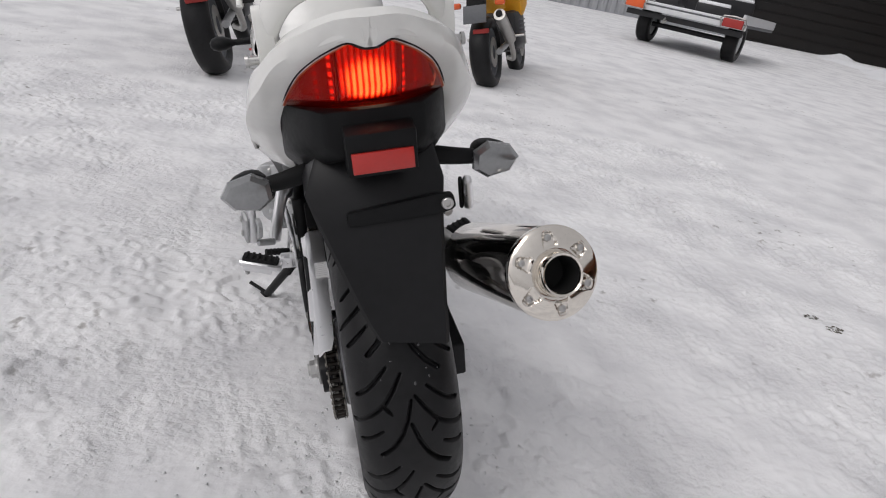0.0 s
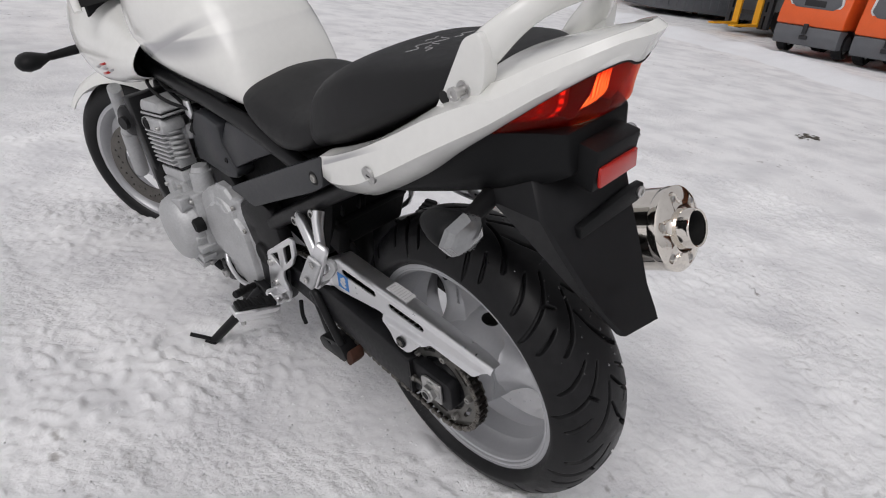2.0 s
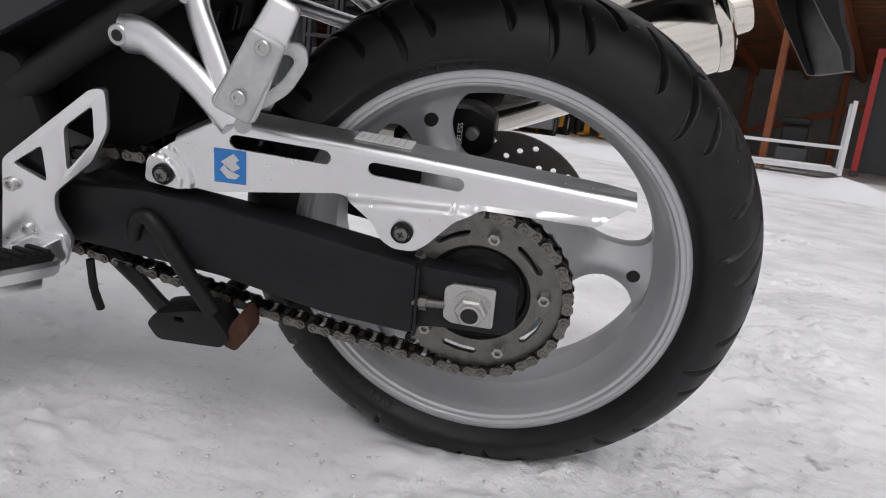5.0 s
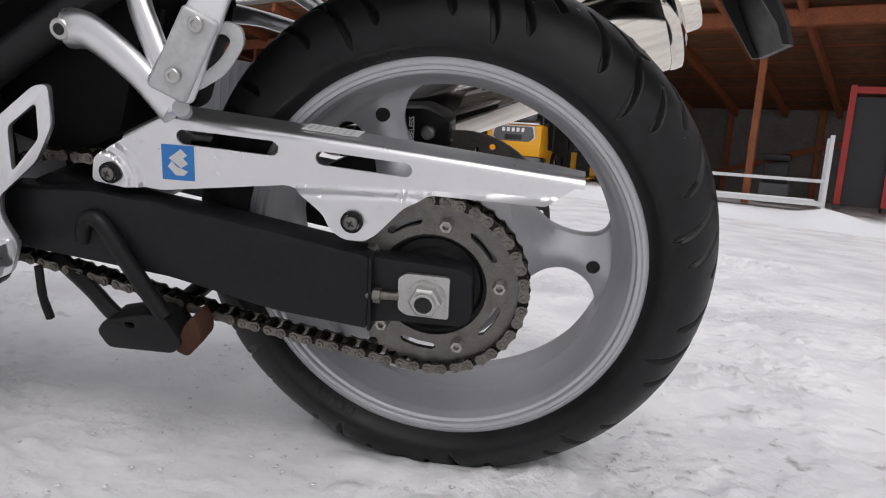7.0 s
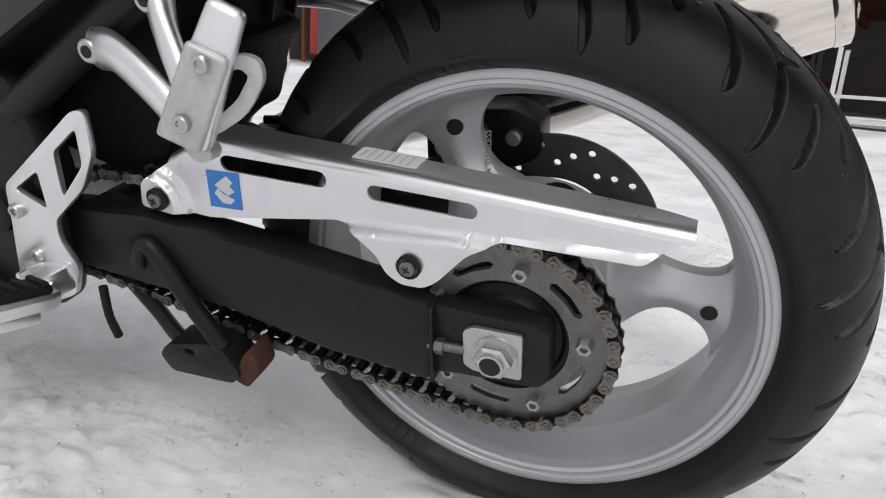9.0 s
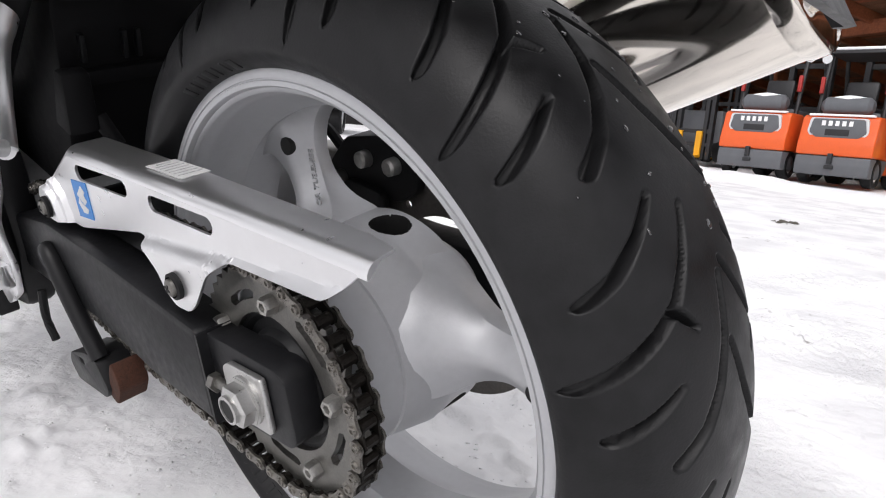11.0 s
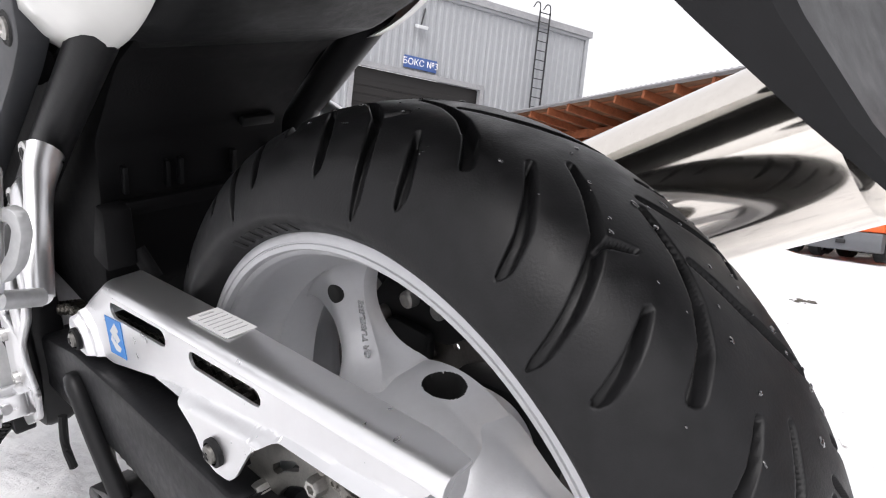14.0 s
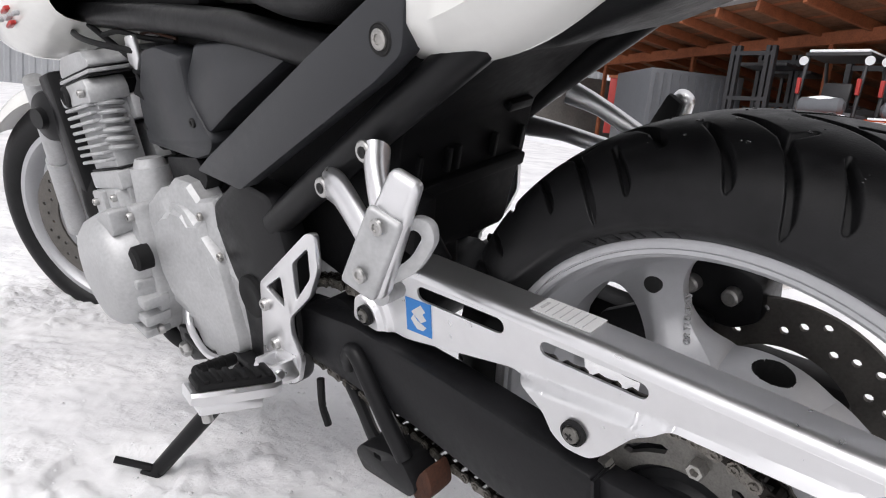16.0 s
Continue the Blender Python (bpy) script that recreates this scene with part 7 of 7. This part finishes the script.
# metal frame bench, red mast and a small engine by the back wall
xb, yb = polar(107.6, 11.6, (-0.78, -0.10))
bench = tagged(place(empty("metal_rack"), heading(xb, yb, 0.10, 107)), "pale welded steel rack with a snowy board", "rack")
for x in (-1.7, 0.62):
    part("post", box((0.06, 0.06, 1.10), (x, 0, 0.60)), LIGHTGREY, bench, smooth=0)
    part("rear_post", box((0.06, 0.06, 1.10), (x, 0.7, 0.60)), LIGHTGREY, bench, smooth=0)
part("upper_bar", box((2.3, 0.05, 0.05), (-0.54, 0, 0.46)), LIGHTGREY, bench, smooth=0)
part("board", box((2.3, 0.75, 0.05), (-0.54, 0.35, 0.13)), LIGHTGREY, bench, smooth=0)
part("lower_bar", box((2.3, 0.05, 0.07), (-0.54, -0.03, 0.12)), LIGHTGREY, bench, smooth=0)
part("snow_cover", box((2.1, 0.6, 0.03), (-0.54, 0.38, 0.165), bev=0.01), SNOWCAP, bench)
xr, yr = polar(111.6, 12.4, (-0.78, -0.10))
stacker = tagged(place(empty("red_stacker"), heading(xr, yr, 0.12, 111)), "red and black pallet stacker in the shed", "stacker")
for x in (-0.02, 0.62):
    part("mast_upright", box((0.09, 0.10, 1.95), (x, 0, 1.0)), REDPAINT, stacker, smooth=0)
    part("fork", box((0.12, 0.9, 0.06), (x, -0.4, 0.08)), BLACKMETAL, stacker, smooth=0)
part("mast_panel", box((0.55, 0.06, 1.7), (0.30, 0.06, 0.95)), BLACKMETAL, stacker, smooth=0)
part("crossbar", box((0.64, 0.08, 0.10), (0.30, 0, 1.90)), REDPAINT, stacker, smooth=0)
xe, ye = polar(107.2, 13.6, (-0.78, -0.10))
mot = tagged(place(empty("small_engine"), heading(xe, ye, 0.15, 107)), "small black engine standing by the shed wall", "engine")
part("block", box((0.42, 0.40, 0.36), (0, 0, 0.52), bev=0.04), BLACKMETAL, mot)
part("fuel_tank", box((0.5, 0.3, 0.14), (-0.02, 0, 0.80), bev=0.05), BLACKMETAL, mot)
part("stand", box((0.5, 0.45, 0.34), (0, 0, 0.17), bev=0.02), MACHGREY, mot)

# trailer
xt, yt = polar(32.6, 13.9, (-0.30, -1.12))
trailer = tagged(place(empty("trailer"), heading(xt, yt, 0.33, 48)), "flatbed trailer with snowy load and red lamps", "trailer")
bed = part("bed", box((2.15, 3.2, 0.07), (0, 1.5, 0.66), bev=0.01), MACHGREY, trailer)
part("snow_cover", box((2.05, 3.0, 0.06), (0, 1.5, 0.71), bev=0.025), SNOWCAP, trailer)
part("rear_beam", box((2.3, 0.08, 0.09), (0, -0.12, 0.62), bev=0.01), LIGHTGREY, trailer)
part("under_beam", box((2.2, 0.10, 0.10), (0, 0.02, 0.50), bev=0.01), BLACKMETAL, trailer)
for x in (-0.9, 0.9):
    wheel_parts(0.36, 0.26, (x * 0.95, 0.75, 0.34), trailer)
    part("lamp", box((0.36, 0.06, 0.15), (x * 1.02, -0.18, 0.66), bev=0.02), ORANGE if x < 0 else REDPAINT, trailer, "orange rear lamp" if x < 0 else "red rear lamp")
    part("lamp_guard", tube([(x * 0.8, -0.16, 0.58), (x * 0.8, -0.24, 0.66), (x * 0.8, -0.16, 0.76), (x * 1.24, -0.16, 0.76), (x * 1.24, -0.16, 0.58)], 0.015, 8, steps=2), STEEL, trailer)
    part("side_rail", box((0.05, 3.2, 0.16), (x * 1.18, 1.5, 0.76)), LIGHTGREY, trailer, smooth=0)
    part("mudguard", box((0.34, 0.85, 0.04), (x * 0.95, 0.75, 0.735), bev=0.015), BLACKMETAL, trailer)
part("axle", tube([(-0.85, 0.75, 0.34), (0.85, 0.75, 0.34)], 0.05, 10, steps=1), BLACKMETAL, trailer)
part("tow_hook", tube([(-0.3, -0.10, 0.5), (-0.3, -0.2, 0.42), (-0.22, -0.24, 0.46)], 0.02, 8), STEEL, trailer)
for k, (x, y, sx, sy, sz) in enumerate(((-0.45, 0.4, 0.45, 0.5, 0.18), (0.35, 0.5, 0.62, 0.5, 0.16), (0.1, 1.6, 1.3, 0.9, 0.34))):
    part("load_box", box((sx, sy, sz), (x, y, 0.74 + sz / 2), (0, 0, 12 * k), bev=0.03), BLACKMETAL, trailer)
    part("snow_cap", box((sx * 0.95, sy * 0.95, 0.07), (x, y, 0.76 + sz), (0, 0, 12 * k), bev=0.03), SNOWCAP, trailer)


def parked_bike(m, paint, label):
    """A motorcycle parked farther off: y forward from the rear axle."""
    t = tagged(place(empty("motorcycle"), m), label, "motorcycle", "parked motorcycles")
    prof = [(-0.06, 0.21), (-0.085, 0.235), (-0.088, 0.262), (-0.075, 0.290), (-0.045, 0.306), (0, 0.312), (0.045, 0.306), (0.075, 0.290), (0.088, 0.262), (0.085, 0.235), (0.06, 0.21)]
    for y, k in ((0.0, 1.0), (1.40, 0.68)):
        w = part("wheel", lathe([(x * k, r) for x, r in prof], 48, m=Matrix.Translation((0, y, 0.31))), RUBBER, t, "black tyre", 60)
        part("rim", lathe([(-0.06 * k, 0.215), (-0.055 * k, 0.200), (0, 0.185), (0.055 * k, 0.200), (0.06 * k, 0.215)], 40, m=Matrix.Translation((0, y, 0.31))), MACHGREY, w)
        for a in range(3):
            part("spoke", box((0.03, 0.04, 0.19), (0, y + 0.1 * math.sin(a * 2.094), 0.31 + 0.1 * math.cos(a * 2.094)), (-math.degrees(a * 2.094), 0, 0), bev=0.008), MACHGREY, w)
        part("brake_disc", lathe([(0.07, 0.06), (0.07, 0.13), (0.075, 0.13), (0.075, 0.06)], 32, closed=True, m=Matrix.Translation((0, y, 0.31))), STEEL, w)
    for x in (-0.12, 0.12):
        part("swingarm", tube([(x, 0.0, 0.31), (x, 0.55, 0.38)], 0.028, 10, steps=1), CAST, t)
        part("fork_leg", tube([(x * 0.85, 1.40, 0.31), (x * 0.85, 1.12, 0.98)], 0.026, 10, steps=1), STEEL, t)
        part("turn_signal", box((0.09, 0.05, 0.05), (x * 1.6, -0.16, 0.72), bev=0.02), ORANGE, t, "orange turn signal")
        part("footpeg", tube([(x * 1.4, 0.45, 0.42), (x * 2.3, 0.45, 0.42)], 0.012, 8, steps=1), BOLT, t)
        part("grip", tube([(x * 1.5, 1.02, 1.04), (x * 3.0, 0.94, 1.02)], 0.016, 10, steps=1), RUBBERPAD, t)
    part("engine", box((0.36, 0.46, 0.38), (0, 0.84, 0.46), bev=0.06), BLACKMETAL, t)
    for k in range(4):
        part("engine_fin", box((0.38, 0.30, 0.012), (0, 0.88, 0.44 + 0.04 * k), bev=0.003, seg=1), MACHGREY, t)
    part("seat", subdivide(loft(held([[(x * w, y, z + dz) for x, dz in ((-1, -0.05), (-0.9, 0.03), (0, 0.05), (0.9, 0.03), (1, -0.05))] for y, w, z in ((-0.2, 0.09, 0.88), (0.1, 0.14, 0.84), (0.35, 0.15, 0.79), (0.55, 0.12, 0.80))])), 1), VINYL, t, smooth=60)
    part("tail", subdivide(loft(held([[(x * w, y, z + dz) for x, dz in ((-1, -0.07), (-1, 0.03), (0, 0.05), (1, 0.03), (1, -0.07))] for y, w, z in ((-0.32, 0.05, 0.88), (-0.15, 0.11, 0.82), (0.15, 0.14, 0.76), (0.5, 0.12, 0.70))])), 1), paint, t, smooth=60)
    part("fuel_tank", subdivide(loft(held([[(x * w, y, z + dz) for x, dz in ((-1, -0.10), (-1, 0.04), (-0.5, 0.12), (0.5, 0.12), (1, 0.04), (1, -0.10))] for y, w, z in ((0.50, 0.10, 0.80), (0.7, 0.17, 0.86), (0.95, 0.18, 0.90), (1.1, 0.12, 0.90))])), 1), paint, t, smooth=60)
    part("fairing", subdivide(loft(held([[(x * w, y, z + dz) for x, dz in ((-1, -0.3), (-1, 0.1), (-0.5, 0.22), (0.5, 0.22), (1, 0.1), (1, -0.3))] for y, w, z in ((0.85, 0.2, 0.72), (1.1, 0.22, 0.78), (1.35, 0.18, 0.84), (1.5, 0.08, 0.85))])), 1), paint, t, smooth=60)
    part("front_mudguard", lathe([(-0.07, 0.29), (-0.06, 0.325), (0, 0.34), (0.06, 0.325), (0.07, 0.29), (0.055, 0.32), (0, 0.333), (-0.055, 0.32)], 24, closed=True, arc=(radians(40), radians(140)), m=Matrix.Translation((0, 1.40, 0.31))), paint, t, smooth=60)
    part("plate", box((0.20, 0.012, 0.15), (0, -0.30, 0.64), (-18, 0, 0), bev=0.004), MACHGREY, t, "blank grey plate holder")
    part("rear_mudguard", box((0.16, 0.10, 0.22), (0, -0.22, 0.70), (-18, 0, 0), bev=0.02), PLASTIC, t)
    part("rear_lamp", box((0.14, 0.03, 0.04), (0.03, -0.25, 0.50), bev=0.01), REDPAINT, t)
    part("silencer", tube([(0.18, -0.16, 0.62), (0.17, 0.30, 0.40)], 0.052, 20, steps=1), STEEL, t, "dull steel silencer")
    # Flat dark disc paints the shade inside the outlet.
    part("outlet", lathe([(0.0, 0.03), (0.0, 0.0)], 20, m=Matrix.Translation((0.18, -0.172, 0.626)) @ Matrix.Rotation(radians(-90), 4, "Z")), DARKHOLE, t)
    part("link_pipe", tube([(0.17, 0.30, 0.40), (0.13, 0.6, 0.22), (0, 1.0, 0.2)], 0.025, 10), STEEL, t)
    part("side_stand", tube([(-0.12, 0.62, 0.28), (-0.27, 0.70, -0.03)], 0.013, 8, steps=1), BLACKMETAL, t)
    return t


parked_bike(heading(-0.54, 3.75, 0.02, 6) @ Matrix.Rotation(radians(-19), 4, "Y"), BLACKMETAL, "black motorcycle parked on the snow")
parked_bike(heading(1.72, 4.72, 0.05, 30) @ Matrix.Rotation(radians(-18), 4, "Y"), YELLOW, "yellow motorcycle parked on the snow")

# grey container and red panel at the far end of the shed
xc, yc = polar(62.6, 19.0)
cont = tagged(place(empty("container"), heading(xc, yc, 0.55, 40)), "grey steel container under the shed roof", "container")
part("box", box((2.4, 2.4, 1.9), (0, 0, 0.95), bev=0.03), MACHGREY, cont)
for k in range(11):
    part("rib", box((0.07, 0.04, 1.7), (-1.05 + 0.21 * k, -1.21, 0.95)), MACHGREY, cont, smooth=0)
xp, yp = polar(58.8, 20.5)
pan = tagged(place(empty("red_board"), heading(xp, yp, 0.6, 58)), "red painted board panel by the shed end", "panel")
part("board", box((0.9, 0.06, 1.6), (0, 0, 1.0), bev=0.01), REDPAINT, pan)
part("frame", box((1.0, 0.05, 0.08), (0, -0.03, 1.82)), TIMBER, pan)

# raised casting letters on the upper spoke
flat_text("FOR TUBELESS", 0.0085, WHEEL, rear_wheel, pose(-0.0172, 0.0470, 0.128, 0, 0, 0) @ Matrix.Rotation(radians(-90), 4, "Y"), "casting_letters", 0.0009)

# thawed dirt showing through the snow
DIRT = material("thawed_dirt", (0.10, 0.09, 0.075), 0.9, vary=0.5, scale=25, bump=0.5, bump_scale=60)
random.seed(8)
for cx, cy, rad in ((4.86, 0.95, 0.13), (1.96, 0.70, 0.035), (1.92, 0.79, 0.025), (7.4, 0.4, 0.14)):
    clod = bmesh.new()
    for _ in range(26):
        r, a = rad * math.sqrt(random.random()), random.uniform(0, 6.283)
        x, y = cx + 1.3 * r * math.cos(a), cy + 0.7 * r * math.sin(a)
        s = rad * random.uniform(0.06, 0.2)
        bmesh.ops.create_icosphere(clod, subdivisions=1, radius=1, matrix=Matrix.Translation((x, y, rise(x, y) + 0.001)) @ Matrix.Rotation(random.uniform(0, 3), 4, "Z") @ Matrix.Diagonal((s * 1.6, s * 0.7, s * 0.3, 1)))
    tagged(part("dirt_patch", clod, DIRT, None, smooth=40), "dark thawed dirt clump lying in the snow", "dirt", kind="stuff")

# pale strokes on the seat vinyl
CHALK = material("pale_stroke", (0.34, 0.34, 0.34), 0.8, vary=0.5, scale=200)
bpy.context.view_layer.update()
random.seed(4)


def seat_mark(seat, pts, name="seat_stroke"):
    """A thin pale stroke lying on the seat cover."""
    dg = bpy.context.evaluated_depsgraph_get()
    bm = bmesh.new()
    row = []
    for x, y in pts:
        hit, place_, nrm, _ = seat.ray_cast(Vector((x, y, 1.2)), Vector((0, 0, -1)), depsgraph=dg)
        if hit:
            row.append(place_ + nrm * 0.0006)
    for a, b in zip(row, row[1:]):
        side = (b - a).cross(Vector((0, 0, 1))).normalized() * 0.0011
        vs = [bm.verts.new(q) for q in (a - side, b - side, b + side, a + side)]
        bm.faces.new(vs)
        low = [bm.verts.new(v.co - Vector((0, 0, 0.0008))) for v in vs]
        for i in range(4):
            bm.faces.new((vs[i], low[i], low[(i + 1) % 4], vs[(i + 1) % 4]))
    part(name, bm, CHALK, seat, "pale strokes on the seat")


def squiggle(cx, cy, ln, amp, tilt):
    out = []
    for i in range(15):
        u = i / 14
        px, py = ln * (u - 0.5), amp * math.sin(u * 9 + cx * 90)
        out.append((cx + px * math.cos(tilt) - py * math.sin(tilt), cy + px * math.sin(tilt) + py * math.cos(tilt)))
    return out


for cx, cy, ln, amp, tilt in ((-0.045, 0.060, 0.05, 0.008, 0.2), (-0.01, 0.045, 0.05, 0.010, 0.4), (0.03, 0.035, 0.04, 0.006, 0.1), (-0.05, 0.030, 0.03, 0.005, 0.9), (0.0, 0.075, 0.03, 0.004, 0.0)):
    seat_mark(pillion, squiggle(cx, cy, ln, amp, tilt))
for cx, cy, ln, amp, tilt in ((-0.095, 0.290, 0.04, 0.006, 0.5), (-0.06, 0.285, 0.05, 0.008, 0.3), (-0.03, 0.295, 0.05, 0.007, 0.6), (-0.075, 0.312, 0.035, 0.004, 0.2), (-0.02, 0.275, 0.05, 0.006, 0.1), (-0.045, 0.318, 0.04, 0.006, 0.9), (0.005, 0.30, 0.04, 0.006, 0.4)):
    seat_mark(rider, squiggle(cx, cy, ln, amp, tilt))
